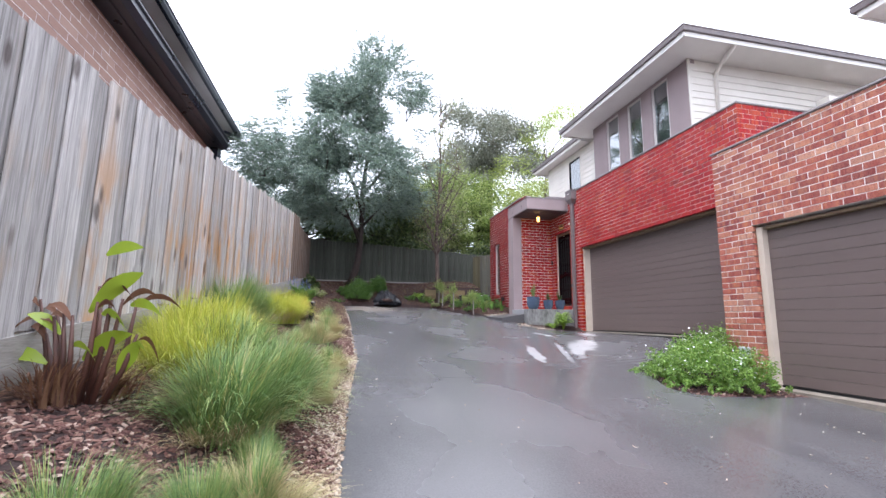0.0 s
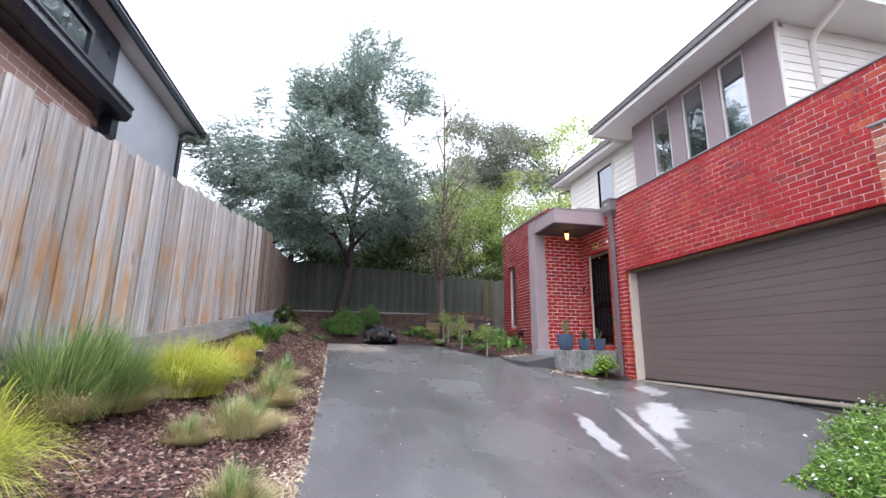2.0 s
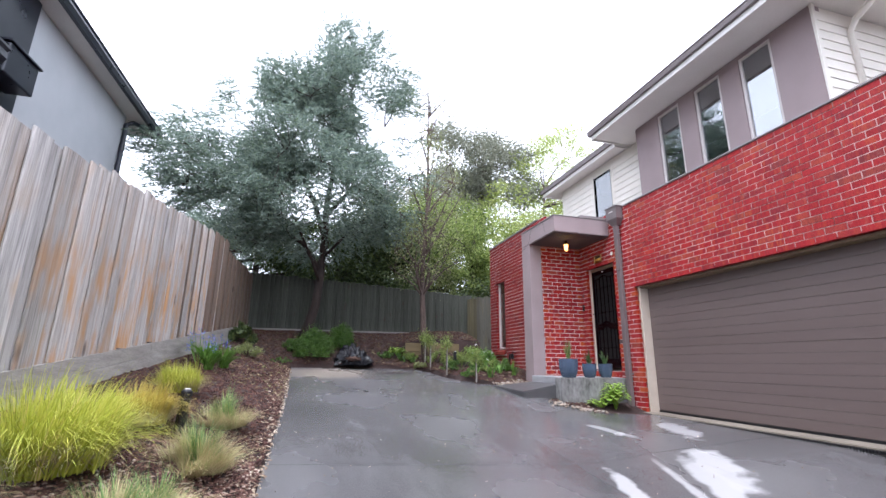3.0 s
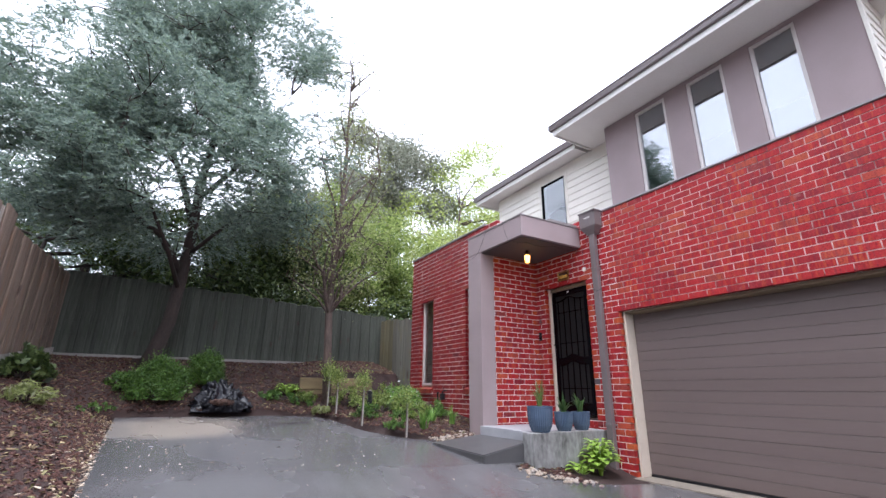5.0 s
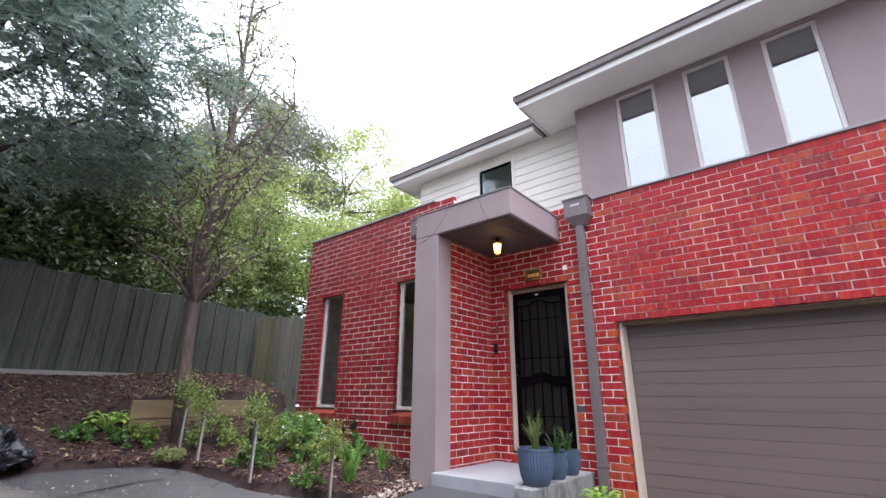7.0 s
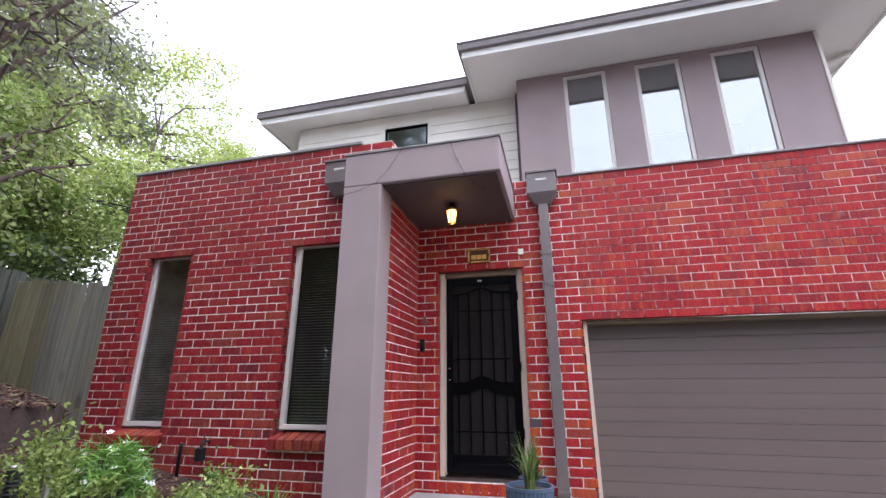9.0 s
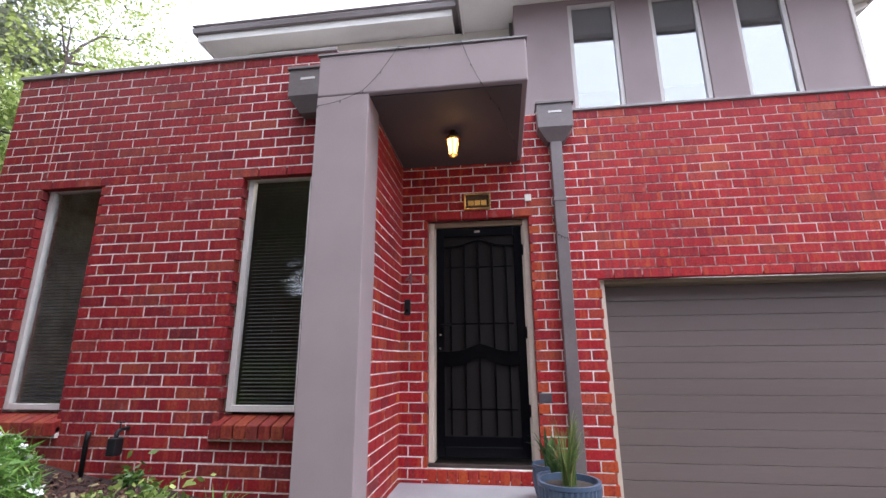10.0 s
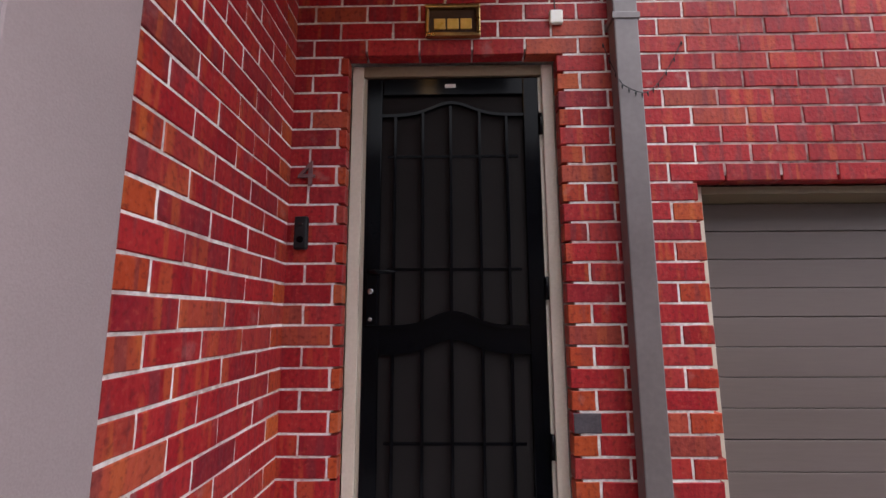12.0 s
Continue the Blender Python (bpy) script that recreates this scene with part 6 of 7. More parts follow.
for x, y in ((-0.42, 12.75), (-0.3, 13.25), (-0.55, 13.1)):
    t = thing("bluebell_clump", "strap-leaved clump with blue-mauve flower spikes by the plinth", "flowers", "blue flower clumps", at=(x, y, bed_z(x, y) - 0.01))
    ob = new("leaves", A1)
    ob.parent = t
    for k in range(6):
        a, r = rng.uniform(0, 6.28), rng.uniform(0.05, 0.28)
        px, py, h = r * math.cos(a), r * math.sin(a), rng.uniform(0.38, 0.55)
        st_ = part("stem", tube(bmesh.new(), [(px * 0.4, py * 0.4, 0), (px * 0.8, py * 0.8, h * 0.6), (px, py, h)], [0.005, 0.004, 0.003], 5), green_grass, t)
        blossom(st_, "flower_spike", [(px + rng.uniform(-0.03, 0.03), py + rng.uniform(-0.03, 0.03), h - rng.uniform(0, 0.16)) for _ in range(16)], 0.014, blue_petal, "stuff")


def leafy_ball(name, label, x, y, r, h, n, leaf, size, z=None, group="", category="shrub", flowers=0, petal=None, fsize=0.012):
    """A shrub: a few stems and thousands of leaves in uneven clumps."""
    z = bed_z(x, y) if z is None else z
    t = thing(name, label, category, group, at=(x, y, z - 0.02))
    cl = []
    while len(cl) < max(20, n // 60):
        d = rng.normal(size=3)
        d /= np.linalg.norm(d)
        d[2] = abs(d[2])
        cl.append(d * np.array((r, r, h)) * rng.uniform(0.3, 1.0) ** 0.4 * rng.uniform(0.85, 1.08))
    cl = np.array(cl)
    cl[:, 2] += 0.04
    stems = bmesh.new()
    for c in cl[:14]:
        tube(stems, [(0, 0, 0), tuple(c * 0.5 + np.array((0, 0, 0.03))), tuple(c)], [0.008, 0.006, 0.002], 5, caps=False)
    part("stems", stems, bark_dark, t, kind="stuff")
    idx = rng.integers(0, len(cl), n)
    pts = cl[idx] + rng.normal(size=(n, 3)) * 0.11 * min(r, h)
    pts[:, 2] = np.maximum(pts[:, 2], 0.01)
    ob = new("leaves", leaf_mesh("leaves", pts, size[0], size[1], leaf, -0.3))
    ob.parent = t
    if flowers:
        k = rng.integers(0, n, flowers)
        fp = pts[k] * 1.05
        fp[:, 2] += 0.015
        blossom(t, "blossom", fp, fsize, petal, "stuff")
    return t


leafy_ball("round_shrub", "clipped round green shrub on the mulch", 1.05, 16.75, 0.46, 0.6, 14000, shrub_leaf, (0.038, 0.02), group="round shrubs")
leafy_ball("round_shrub", "clipped round green shrub on the mulch", 1.72, 17.25, 0.36, 0.55, 11000, shrub_leaf, (0.038, 0.02), group="round shrubs")
leafy_ball("round_shrub", "low green shrub at the edge of the mulch", 0.55, 16.95, 0.25, 0.3, 1800, shrub_leaf, (0.05, 0.028), group="round shrubs")
leafy_ball("dark_shrub", "low dark broad-leaved shrub by the fence", -0.55, 16.3, 0.32, 0.4, 900, dark_leaf, (0.12, 0.07))
leafy_ball("fern_shrub", "low olive shrub by the fence", -0.2, 15.3, 0.28, 0.25, 900, bud_leaf, (0.09, 0.02))
leafy_ball("seedling_patch", "low weedy green patch on the mulch", 0.35, 16.1, 0.3, 0.1, 350, shrub_leaf, (0.06, 0.025))
for x, y, r in ((3.35, 16.65, 0.28), (2.85, 16.75, 0.22), (4.1, 15.55, 0.2), (4.75, 15.3, 0.24), (5.35, 15.25, 0.22), (3.6, 16.2, 0.18)):
    leafy_ball("seedling_patch", "low weedy green patch among fallen leaves", x, y, r, 0.13, 420, bud_leaf if r < 0.21 else shrub_leaf, (0.06, 0.028), group="weedy patches")
leafy_ball("flowering_mound", "spreading green mound dotted with small white flowers at the pier foot", 5.45, 6.75, 0.78, 0.42, 10500, mound_leaf, (0.045, 0.018), z=0.66, flowers=240, petal=white_petal, category="flowering shrub", fsize=0.016)
leafy_ball("flowering_mound", "green mound dotted with small white flowers by the garage sill", 6.1, 7.35, 0.6, 0.52, 7000, mound_leaf, (0.045, 0.018), z=0.78, flowers=190, petal=white_petal, category="flowering shrub", fsize=0.016)
leafy_ball("ground_cover", "low light-green ground cover at the bed's rim", 4.98, 6.4, 0.42, 0.12, 3200, mound_leaf, (0.035, 0.02), z=0.57)
leafy_ball("ground_cover", "low light-green ground cover at the bed's rim", 5.5, 6.2, 0.45, 0.16, 3200, mound_leaf, (0.035, 0.02), z=0.56)
leafy_ball("ground_cover", "low light-green ground cover at the bed's rim", 4.95, 7.1, 0.4, 0.14, 2600, mound_leaf, (0.035, 0.02), z=0.65)
for x, y, r, h, n in ((3.0, 16.75, 0.3, 0.12, 600), (3.45, 16.8, 0.3, 0.16, 700), (4.1, 16.4, 0.35, 0.3, 900), (4.55, 15.75, 0.4, 0.32, 1000), (4.2, 15.4, 0.25, 0.2, 500), (4.95, 15.35, 0.32, 0.25, 700), (5.45, 15.3, 0.25, 0.22, 600), (4.75, 16.35, 0.36, 0.34, 900), (5.3, 16.3, 0.36, 0.28, 800), (4.3, 14.62, 0.18, 0.12, 300)):
    leafy_ball("garden_plant", "leafy green plant in the bed by the bay", x, y, r, h, int(n * 1.3), shrub_leaf if rng.random() < 0.65 else mid_leaf, (0.055, 0.02), group="plants in the bay bed")
ss = leafy_ball("snow_flower", "green clump with white flower heads in the bay bed", 4.92, 15.85, 0.3, 0.42, 900, green_grass, (0.16, 0.015), flowers=46, petal=white_petal, fsize=0.028, category="flowers")
leafy_ball("snow_flower", "green clump with white flower heads in the bay bed", 5.35, 16.1, 0.25, 0.32, 600, green_grass, (0.16, 0.015), flowers=30, petal=white_petal, fsize=0.028, category="flowers")


def broad_leaf(bm, base, direction, length, width, arch, fold=0.12, segs=6):
    """A broad leaf with a midrib fold."""
    d = Vector(direction).normalized()
    side = d.cross(Vector((0, 0, 1))).normalized()
    prev = None
    for k in range(segs + 1):
        s = k / segs
        c = Vector(base) + d * length * s + Vector((0, 0, arch * length * (s - 1.35 * s * s)))
        w = width * math.sin(math.pi * min(0.999, 0.06 + 0.94 * s)) ** 0.8 / 2
        row = [bm.verts.new(c - side * w + Vector((0, 0, fold * w))), bm.verts.new(c), bm.verts.new(c + side * w + Vector((0, 0, fold * w)))]
        if prev:
            bm.faces.new((prev[0], prev[1], row[1], row[0])), bm.faces.new((prev[1], prev[2], row[2], row[1]))
        prev = row


def rosette(name, label, x, y, z, n, length, width, material, category="plant", height=0.15, part_name="leaf"):
    t = thing(name, label, category, at=(x, y, z))
    for k in range(n):
        a = k * 2.399 + rng.uniform(-0.2, 0.2)
        s = 0.5 + 0.5 * k / n
        bm = bmesh.new()
        st_ = Vector((0.03 * math.cos(a), 0.03 * math.sin(a), height * (1.25 - s)))
        tube(bm, [(0, 0, 0), tuple(st_ * 1.2), tuple(st_ * 1.5 + Vector((0.05 * math.cos(a), 0.05 * math.sin(a), 0.02)))], [0.006, 0.005, 0.003], 5, caps=False)
        broad_leaf(bm, st_ * 1.5 + Vector((0.05 * math.cos(a), 0.05 * math.sin(a), 0.02)), (math.cos(a), math.sin(a), 0.25), length * s * rng.uniform(0.8, 1.1), width * s, 0.5)
        part(part_name, bm, material, t, smooth=True)
    return t


hosta_mat = leaf_mat("bright_broad_leaf", [(0, (0.14, 0.25, 0.03)), (0.5, (0.26, 0.40, 0.06)), (1, (0.40, 0.52, 0.11))], 0.4, 0.3)
rosette("broad_leaf_plant", "bright lime broad-leaved plant at the foot of the porch block", 6.3, 12.44, 1.12, 70, 0.23, 0.125, hosta_mat, height=0.40)
rosette("broad_leaf_plant", "bright lime broad-leaved plant at the foot of the porch block", 6.05, 12.52, 1.14, 20, 0.2, 0.11, hosta_mat, height=0.14)
rosette("broad_leaf_plant", "green broad-leaved plant on the mulch slope", 3.15, 16.95, bed_z(3.15, 16.95), 26, 0.22, 0.12, hosta_mat, height=0.18)

canna_leaf = leaf_mat("canna_leaf", [(0, (0.16, 0.28, 0.03)), (0.5, (0.36, 0.46, 0.04)), (1, (0.22, 0.34, 0.12))], 0.35, 0.4)
dead_leaf = leaf_mat("dead_leaf", [(0, (0.10, 0.045, 0.03)), (0.5, (0.17, 0.08, 0.045)), (1, (0.26, 0.15, 0.08))], 0.8, 0.2)
sheath_mat = mat("red_brown_sheath", (0.11, 0.042, 0.028), (0.04, 0.016, 0.013), 0.6, 8, 60, 0.3, stretch=(1, 1, 0.2))
CANNA_SIDE = Vector((0.977, -0.213, 0.0))


def ribbon_leaf(bm, a, b, width, arch, tilt, segs=7):
    """A leaf from a to b that arches up or down on its way; tilt turns its face from level to upright."""
    a, b = Vector(a), Vector(b)
    d = (b - a).normalized()
    flat = d.cross(Vector((0, 0, 1))).normalized()
    side = (flat * (1 - tilt) + flat.cross(d) * tilt).normalized()
    prev = None
    for k in range(segs + 1):
        s = k / segs
        c = a.lerp(b, s) + Vector((0, 0, 4 * arch * s * (1 - s)))
        w = width * (math.sin(math.pi * (0.04 + 0.95 * s)) ** 0.8) / 2
        row = [bm.verts.new(c - side * w + Vector((0, 0, 0.25 * w))), bm.verts.new(c), bm.verts.new(c + side * w + Vector((0, 0, 0.25 * w)))]
        if prev:
            bm.faces.new((prev[0], prev[1], row[1], row[0])), bm.faces.new((prev[1], prev[2], row[2], row[1]))
        prev = row


canna = thing("canna_plant", "ragged canna with brown stalks and few lime-green leaves", "plant", at=(-0.8, 4.4, bed_z(-0.8, 4.4) - 0.02))
for k in range(13):
    u, v, h = -0.2 + 0.036 * k + rng.uniform(-0.03, 0.03), rng.uniform(-0.12, 0.12), rng.uniform(0.3, 0.66)
    foot, tip = CANNA_SIDE * u * 0.7 + Vector((0, v, 0)), CANNA_SIDE * u * 1.25 + Vector((0, v, h))
    part("stalk", tube(bmesh.new(), [foot, foot.lerp(tip, 0.5) + CANNA_SIDE * 0.015, tip], [0.017, 0.014, 0.007], 7), sheath_mat, canna, "red-brown stalk with a withered sheath", smooth=True)
    bm = bmesh.new()
    way = 1 if u > 0 else -1
    ribbon_leaf(bm, tip - Vector((0, 0, 0.04)), tip + CANNA_SIDE * way * rng.uniform(0.12, 0.26) + Vector((0, rng.uniform(-0.1, 0.1), rng.uniform(-0.16, 0.05))), 0.045, 0.06, 0.5)
    part("dead_leaf", bm, dead_leaf, canna, "curled brown leaf")
for u0, z0, u1, z1, w, arch in ((0.10, 0.80, 0.33, 0.84, 0.09, 0.02), (0.04, 0.48, 0.34, 0.70, 0.12, 0.03), (0.10, 0.47, 0.29, 0.36, 0.11, 0.04), (0.03, 0.22, 0.31, 0.37, 0.12, 0.03),
                                (0.22, 0.14, 0.34, 0.33, 0.11, 0.0), (-0.10, 0.36, -0.26, 0.47, 0.09, 0.02), (-0.16, 0.2, -0.44, 0.22, 0.11, 0.04), (0.26, 0.52, 0.47, 0.46, 0.10, 0.03), (-0.02, 0.30, 0.15, 0.22, 0.09, 0.03), (0.3, 0.3, 0.42, 0.24, 0.07, 0.03)):
    bm = bmesh.new()
    v = rng.uniform(-0.1, 0.0)
    ribbon_leaf(bm, CANNA_SIDE * u0 + Vector((0, v, z0)), CANNA_SIDE * u1 + Vector((0, v - 0.06, z1)), w * 0.78, arch, 0.55)
    part("green_leaf", bm, canna_leaf, canna, "lime-green canna leaf", smooth=True)
ob = new("dead_undergrowth", blades("dead_undergrowth", 380, 0.34, 0.36, 0.014, dead_leaf, (0.05, 0.0), 0.22, stiff=0.3, droop=0.7))
ob.parent = canna
tagged(ob, kind="stuff")

for x, y, h in ((3.74, 16.4, 0.62), (3.77, 15.95, 0.6), (3.93, 15.08, 0.62), (4.36, 14.35, 0.5)):
    t = thing("staked_topiary", "young standard shrub with a leafy head tied to a pale stake", "shrub", "staked young shrubs", at=(x, y, bed_z(x, y) - 0.03))
    part("stem", tube(bmesh.new(), [(0, 0, 0), (0.01, 0, h * 0.5), (0, 0.01, h)], [0.008, 0.007, 0.005], 6), bark_grey, t)
    part("stake", boxes((0.015, 0.035, -0.01, 0.01, 0, h * 0.95), bevel=0.002), plinth_wood, t, "pale timber stake")
    pts = rng.normal(size=(640, 3)) * np.array((0.075, 0.075, 0.085)) + np.array((0, 0, h + 0.06))
    ob = tagged(new("leaf_head", leaf_mesh("leaf_head", pts, 0.036, 0.02, mid_leaf)), kind="stuff")
    ob.parent = t

# ---- things on the ground and the porch ----
pot_glaze = mat("blue_grey_glaze", (0.075, 0.108, 0.165), (0.05, 0.075, 0.12), 0.32, 6, 60, 0.1)
potting = mat("potting_mix", (0.06, 0.045, 0.035), (0.03, 0.022, 0.018), 0.95, 20, 90, 0.8, depth=0.01)


def ribbed_pot(bm, r, h, n=72, rib=0.006):
    """A tapered pot with upright ribs, a rim and a hollow inside."""
    prof = [(0.62, 0.0), (0.70, 0.03), (0.88, 0.25), (0.98, 0.55), (1.0, 0.92), (1.03, 0.94), (1.03, 1.0), (0.93, 1.0), (0.9, 0.86), (0.1, 0.86)]
    rings = []
    for i, (a, b) in enumerate(prof):
        ring = []
        for k in range(n):
            t = k * math.tau / n
            q = a * r + (rib * (1 if k % 2 else -1) / 2 if 1 <= i <= 4 else 0)
            ring.append(bm.verts.new((q * math.cos(t), q * math.sin(t), b * h)))
        rings.append(ring)
    for s, u in zip(rings, rings[1:]):
        for k in range(n):
            bm.faces.new((s[k], s[(k + 1) % n], u[(k + 1) % n], u[k]))
    bm.faces.new(rings[0][::-1]), bm.faces.new(rings[-1])
    return bm


spike_leaf = leaf_mat("spiky_leaf", [(0, (0.07, 0.12, 0.03)), (0.6, (0.16, 0.23, 0.06)), (1, (0.34, 0.33, 0.13))], 0.45, 0.25)
agave_leaf = leaf_mat("deep_strap_leaf", [(0, (0.03, 0.075, 0.02)), (0.6, (0.06, 0.13, 0.035)), (1, (0.11, 0.18, 0.06))], 0.35, 0.2)
for x, y, r, h, spike in ((5.62, 12.80, 0.168, 0.33, True), (6.07, 12.82, 0.125, 0.25, False), (6.42, 12.83, 0.125, 0.25, False)):
    t = thing("plant_pot", "ribbed blue-grey pot with a spiky green plant on the porch edge", "plant pot", "pots on the porch", at=(x, y, 1.689))
    part("pot", ribbed_pot(bmesh.new(), r, h), pot_glaze, t)
    part("soil", lathe(bmesh.new(), [(r * 0.9, h * 0.87), (r * 0.88, h * 0.9)], 24), potting, t)
    me = blades("leaves", 150, 0.52, 0.2, 0.010, spike_leaf, (0, 0), 0.03, stiff=0.6) if spike else blades("leaves", 30, 0.32, 0.19, 0.045, agave_leaf, (0, 0), 0.02, stiff=0.4)
    ob = new("leaves", me)
    ob.parent, ob.location = t, (0, 0, h * 0.88)


def bollard(x, y, tilt, label):
    t = thing("bollard_light", label, "garden light", "garden bollard lights", at=(x, y, bed_z(x, y) - 0.03))
    t.matrix_world = pose(x, y, bed_z(x, y) - 0.03, 0, tilt, 0)
    part("post", lathe(bmesh.new(), [(0.045, 0), (0.045, 0.2), (0.035, 0.205), (0.035, 0.31), (0.046, 0.315), (0.046, 0.36), (0.03, 0.375)], 20), black_plastic, t, smooth=False)
    for k in range(4):
        part("louvre", lathe(bmesh.new(), [(0.047, 0.215 + k * 0.025), (0.05, 0.217 + k * 0.025), (0.038, 0.228 + k * 0.025)], 20), black_plastic, t)
    part("cap_disc", lathe(bmesh.new(), [(0.028, 0.375), (0.028, 0.382), (0.02, 0.384)], 16), alu, t, "pale cap")
    return t


bollard(0.04, 9.85, 3, "short black louvred garden light leaning in the mulch")
bollard(4.42, 16.0, 0, "short black louvred garden light in the bay bed")

litter_fill = mat("brown_leaf_fill", (0.13, 0.07, 0.05), (0.035, 0.018, 0.014), 0.9, 30, 120, 0.9, depth=0.02)
bag_mat = mat("black_plastic_sheet", (0.006, 0.006, 0.009), (0.01, 0.01, 0.014), 0.25, 5, 30, 0.2, spec=0.35)
bag = thing("rubbish_bag", "crumpled black plastic bag slumped at the end of the drive", "bag", at=(2.02, 16.52, bed_z(2.02, 16.4) - 0.02))
bm = bmesh.new()
bmesh.ops.create_icosphere(bm, subdivisions=6, radius=1.0)
for v in bm.verts:
    p = v.co.copy()
    flow = p + 0.5 * noise.noise_vector(p * 1.6)
    fold = 1 - abs(noise.noise(Vector((flow.x * 3.2 + flow.z, flow.y * 2.2, flow.z * 0.9))))
    fine = 1 - abs(noise.noise(flow * 7.5))
    peak = 0.33 * math.exp(-((p.x + 0.38) ** 2 * 2.2 + (p.y - 0.2) ** 2 * 2.5)) + 0.14 * math.exp(-((p.x - 0.4) ** 2 + (p.y - 0.2) ** 2) * 5)
    v.co = Vector((p.x * 0.46, p.y * 0.32, max(p.z, 0) * 0.15)) * (0.62 + 0.4 * fold ** 3 + 0.14 * fine ** 3) + Vector((0, 0, max(0, p.z) * peak + (0.06 * fold ** 4 if p.z > 0 else 0)))
part("bag_skin", bm, bag_mat, bag, smooth=True)
fill = bmesh.new()
bmesh.ops.create_icosphere(fill, subdivisions=4, radius=1.0)
for v in fill.verts:
    k = 1 + 0.35 * noise.noise(v.co * 5)
    v.co = Vector((v.co.x * 0.18 * k - 0.02, v.co.y * 0.1 * k - 0.2, v.co.z * 0.05 * k + 0.15))
part("garden_waste", fill, litter_fill, bag, "brown leaf litter spilling from the bag mouth")

# ---- loose litter: mulch chips, leaves, stones ----
chip_mat = vary(mat("bark_chip", (0.2, 0.11, 0.0799), (0.0799, 0.04, 0.03), 0.9, 12, 80, 0.4), "island",
                [(0, (0.035, 0.013, 0.013)), (0.35, (0.08, 0.033, 0.029)), (0.65, (0.14, 0.066, 0.053)), (0.85, (0.25, 0.15, 0.115)), (1, (0.44, 0.35, 0.29))], 0.2)


# darker copy of the bark chips, with the trees' shade in its colour
shaded_chip_mat = vary(mat("shaded_bark_chip", (0.085, 0.042, 0.033), (0.038, 0.018, 0.016), 0.85, 12, 80, 0.4), "island",
                    [(0, (0.02, 0.006, 0.005)), (0.4, (0.052, 0.017, 0.013)), (0.7, (0.08, 0.029, 0.02)), (0.9, (0.115, 0.052, 0.034)), (1, (0.18, 0.12, 0.085))], 0.2)


def scatter_chips(name, label, spots, material, size, flat=0.25):
    """Small uneven flakes lying on the ground, joined."""
    v, f = [], []
    for x, y, z in spots:
        a = rng.uniform(0, math.tau)
        m = Euler((rng.normal(0, 0.35), rng.normal(0, 0.35), a)).to_matrix()
        lx, ly = size * rng.uniform(0.5, 1.6), size * rng.uniform(0.25, 0.6)
        lz = size * flat * rng.uniform(0.5, 1.2)
        i = len(v)
        for sx, sy, sz in ((-1, -0.7, 0), (1, -1, 0), (0.8, 1, 0), (-0.9, 0.8, 0), (-0.6, -0.5, 1), (0.7, -0.7, 1), (0.5, 0.6, 1), (-0.7, 0.5, 1)):
            q = m @ Vector((sx * lx / 2, sy * ly / 2, sz * lz))
            v.append((x + q.x, y + q.y, z + q.z))
        for r in ((4, 5, 6, 7), (0, 1, 5, 4), (1, 2, 6, 5), (2, 3, 7, 6), (3, 0, 4, 7)):
            f.append(tuple(i + k for k in r))
    me = bpy.data.meshes.new(name)
    me.from_pydata(v, [], f)
    me.materials.append(material)
    return tagged(new(name, me), label, "mulch", kind="stuff")


def bed_spots(n, x0, x1, y0, y1):
    out = []
    while len(out) < n:
        x, y = rng.uniform(x0, x1), rng.uniform(y0, y1)
        if not in_drive(x, y, 0.02) and x > fence_x(y) + 0.05 and not (x > 5.9 and y > 14):
            out.append((x, y, bed_z(x, y) + 0.002 + 0.02 * noise.noise((x * 1.7, y * 1.7, 0))))
    return out


scatter_chips("mulch_chips", "red-brown bark mulch covering the side bed", bed_spots(22000, -1.0, 0.85, 2.2, 9.6), chip_mat, 0.04)
scatter_chips("mulch_chips", "red-brown bark mulch under the trees", bed_spots(21000, -0.9, 5.9, 9.6, 18.5), shaded_chip_mat, 0.048)
scatter_chips("mulch_chips", "bark mulch and soil at the pier foot", bed_spots(900, 4.5, 6.3, 5.85, 7.6), chip_mat, 0.04)
litter = vary(mat("dry_leaf_litter", (0.34, 0.27, 0.2), (0.2, 0.14, 0.09), 0.8, 12, 60, 0.1), "island", [(0, (0.12, 0.065, 0.045)), (0.4, (0.27, 0.19, 0.13)), (0.75, (0.44, 0.36, 0.27)), (1, (0.6, 0.53, 0.44))], 0.2)
yellow_litter = vary(mat("yellow_leaf_litter", (0.4, 0.36, 0.16), (0.22, 0.18, 0.08), 0.7, 12, 60, 0.1), "island", [(0, (0.08, 0.04, 0.022)), (0.5, (0.15, 0.085, 0.045)), (0.8, (0.13, 0.15, 0.05)), (1, (0.28, 0.21, 0.12))], 0.2)
edge = [(left_edge(y) - abs(rng.normal(0, 0.13)) + 0.03, y) for y in np.concatenate((rng.uniform(2, 16, 1500), rng.uniform(2, 8, 3300)))]
scatter_chips("leaf_litter", "dry leaf litter along the edge of the drive", [(x, y, (bed_z(x, y) if x < left_edge(y) else paved_z(x, y)) + 0.006) for x, y in edge], litter, 0.035, 0.12)
leaf_spots = bed_spots(2200, -0.8, 5.9, 12.5, 18.3)
scatter_chips("leaf_litter", "yellowing fallen leaves on the dark mulch", [(x, y, z + 0.015) for x, y, z in leaf_spots], yellow_litter, 0.05, 0.08)
fl = [(rng.uniform(0.8, 6), rng.uniform(3, 16)) for _ in range(420)] + [(rng.uniform(0.8, 3.6), rng.uniform(13, 16.2)) for _ in range(260)]
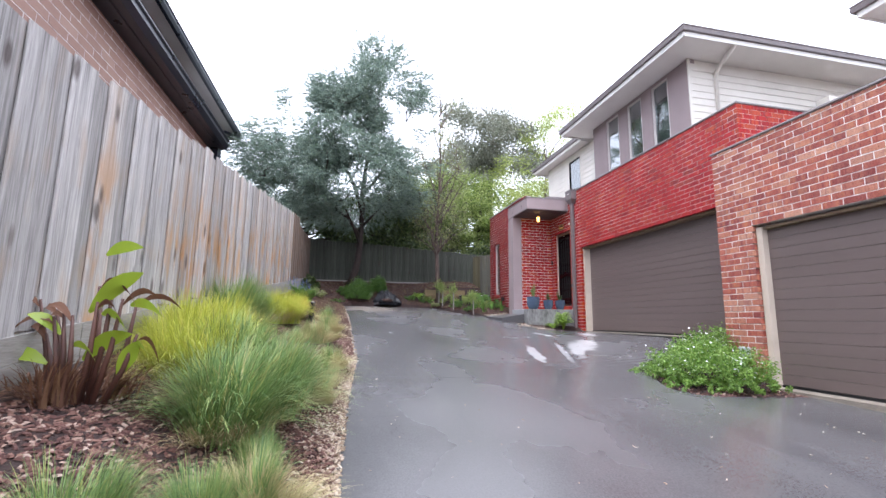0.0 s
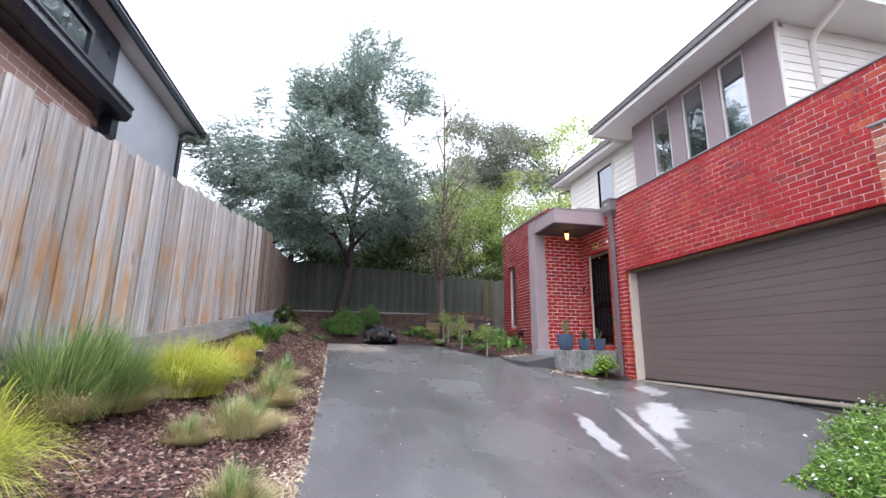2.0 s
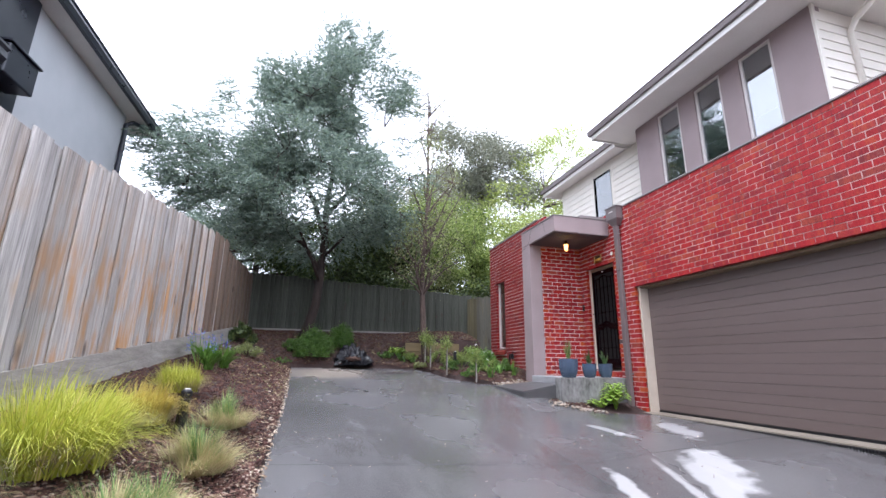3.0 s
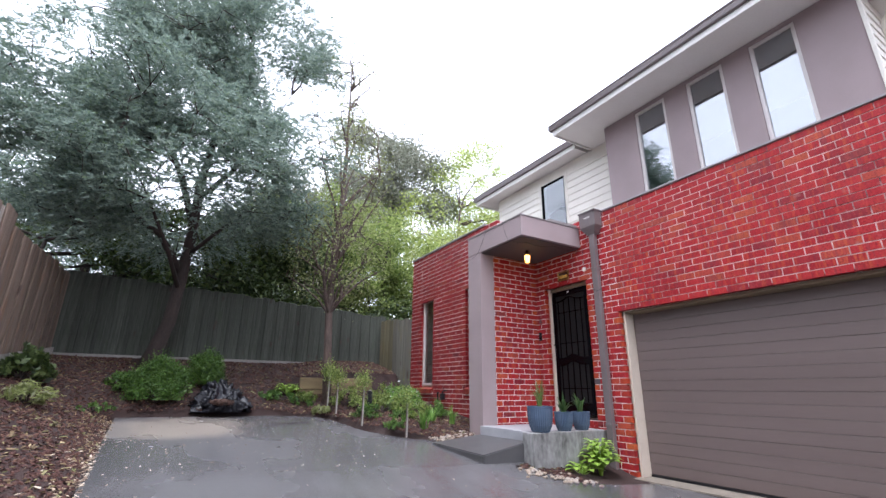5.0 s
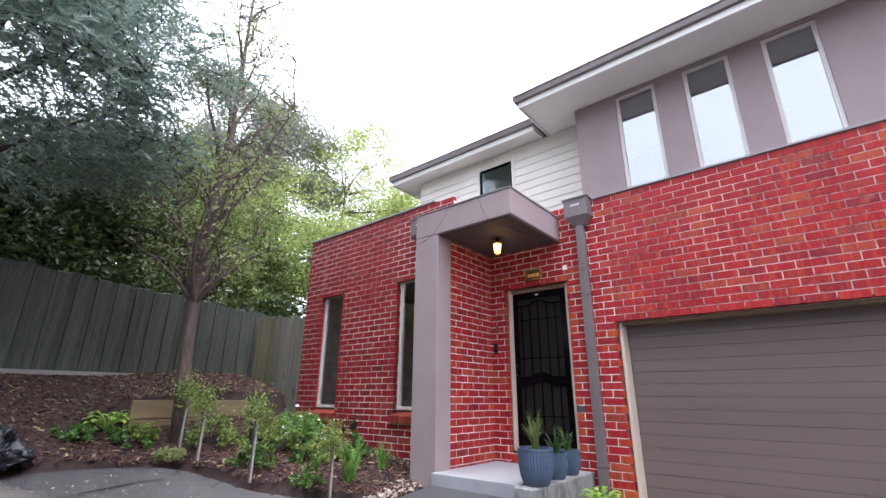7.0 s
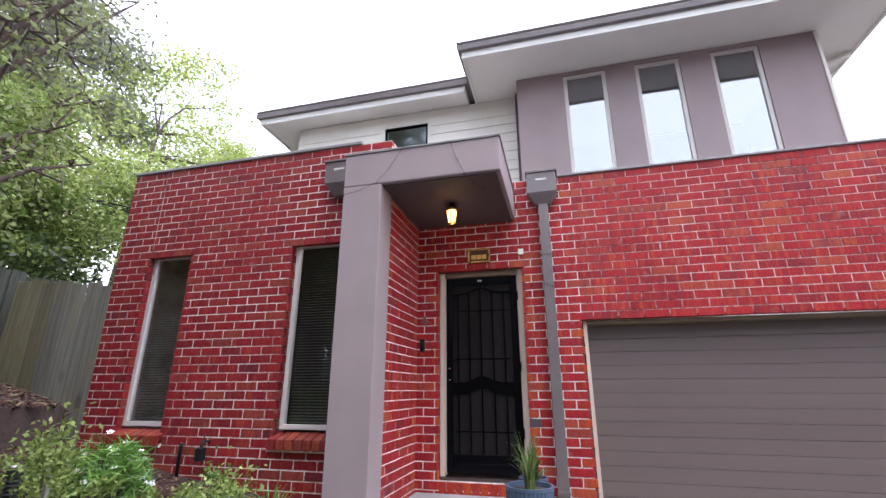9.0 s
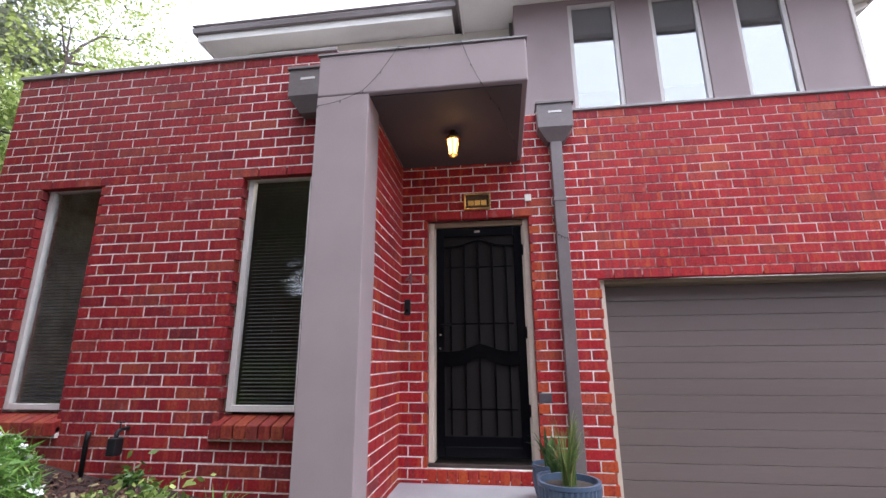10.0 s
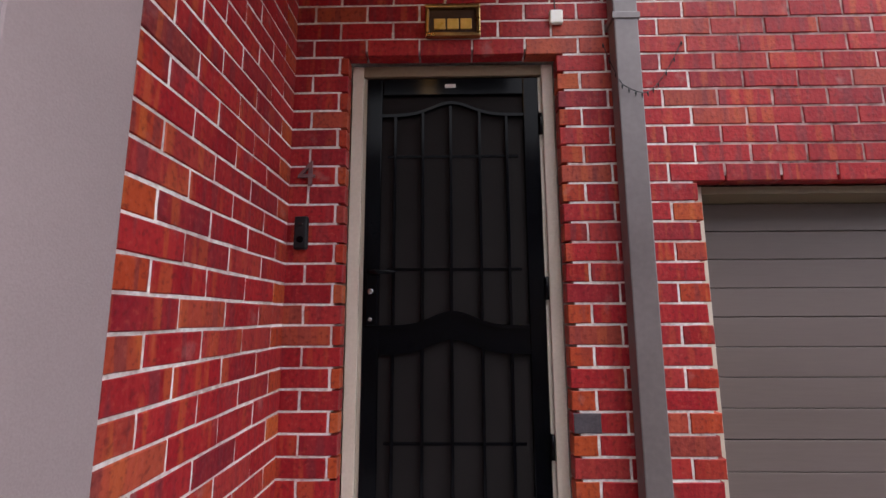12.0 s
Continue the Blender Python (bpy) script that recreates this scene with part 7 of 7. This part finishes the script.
scatter_chips("fallen_petals", "pale petals and leaf bits scattered on the wet drive", [(x, y, paved_z(x, y) + 0.003) for x, y in fl if in_drive(x, y, -0.05)], litter, 0.02, 0.1)
pebble_mat = vary(mat("river_pebble", (0.3, 0.247, 0.195), (0.188, 0.15, 0.12), 0.6, 8, 60, 0.1), "object", [(0, (0.21, 0.15, 0.112)), (0.5, (0.315, 0.247, 0.188)), (0.8, (0.255, 0.24, 0.24)), (1, (0.375, 0.315, 0.255))], 0.3)
peb = []
for k in range(4):
    bm = bmesh.new()
    bmesh.ops.create_icosphere(bm, subdivisions=2, radius=0.05)
    for v in bm.verts:
        v.co *= 1 + 0.25 * noise.noise(v.co * 18 + Vector((k, 0, 0)))
        v.co.z *= 0.6
    peb.append(mesh_of("pebble", bm, pebble_mat, True))
for k in range(170):
    s = rng.uniform(0, 1)
    if k < 95:
        x, y = 4.72 + 0.85 * s + rng.normal(0, 0.06), 14.14 + rng.normal(0, 0.07) + 0.15 * s
    else:
        x, y = 5.2 + 0.75 * s + rng.normal(0, 0.06), 12.62 - 0.45 * s + rng.normal(0, 0.07)
    z = (bed_z(x, y) if k < 95 else paved_z(x, y)) + 0.012
    ob = tagged(new("pebble", rng.choice(peb)), "rounded tan river pebble by the porch", "stone", "river pebbles")
    ob.matrix_world = pose(x, y, z, 0, 0, rng.uniform(0, 360)) @ Matrix.Scale(rng.uniform(0.25, 0.62), 4)
tw = thing("fallen_twig", "thin fallen twig lying on the wet drive", "twig", at=(3.0, 15.6, paved_z(3.0, 15.6) + 0.006))
part("twig", tube(bmesh.new(), [(-0.45, -0.1, 0), (-0.1, 0.0, 0.012), (0.15, 0.12, 0.008), (0.42, 0.1, 0.02)], [0.005, 0.008, 0.007, 0.003], 5), bark_dark, tw)
ant = thing("roof_antenna", "thin metal antenna above the roof", "antenna", at=(10.6, 8.9, 7.5))
part("mast", tube(bmesh.new(), [(0, 0, -0.2), (0, 0, 0.55)], [0.015, 0.012], 6), alu, ant)
part("boom", tube(bmesh.new(), [(-0.35, 0, 0.5), (0.55, 0, 0.62)], [0.01, 0.01], 6), alu, ant)

for job in brick_jobs:
    lay_bricks(*[job[i] for i in (0, 1, 2, 3, 4)])

bm = bmesh.new()
brick_block(bm, 0.108, 0.077)
odd = part("brick", bm, mat("slate_grey_brick", (0.09, 0.075, 0.085), (0.05, 0.04, 0.05), 0.7, 20, 90, 0.3), brick_jobs[0][0], "single dark slate-grey brick")
odd.matrix_basis = pose(FX - 0.003, 12.802, 3.348 - 11.5 * COURSE, 0, 0, -90)
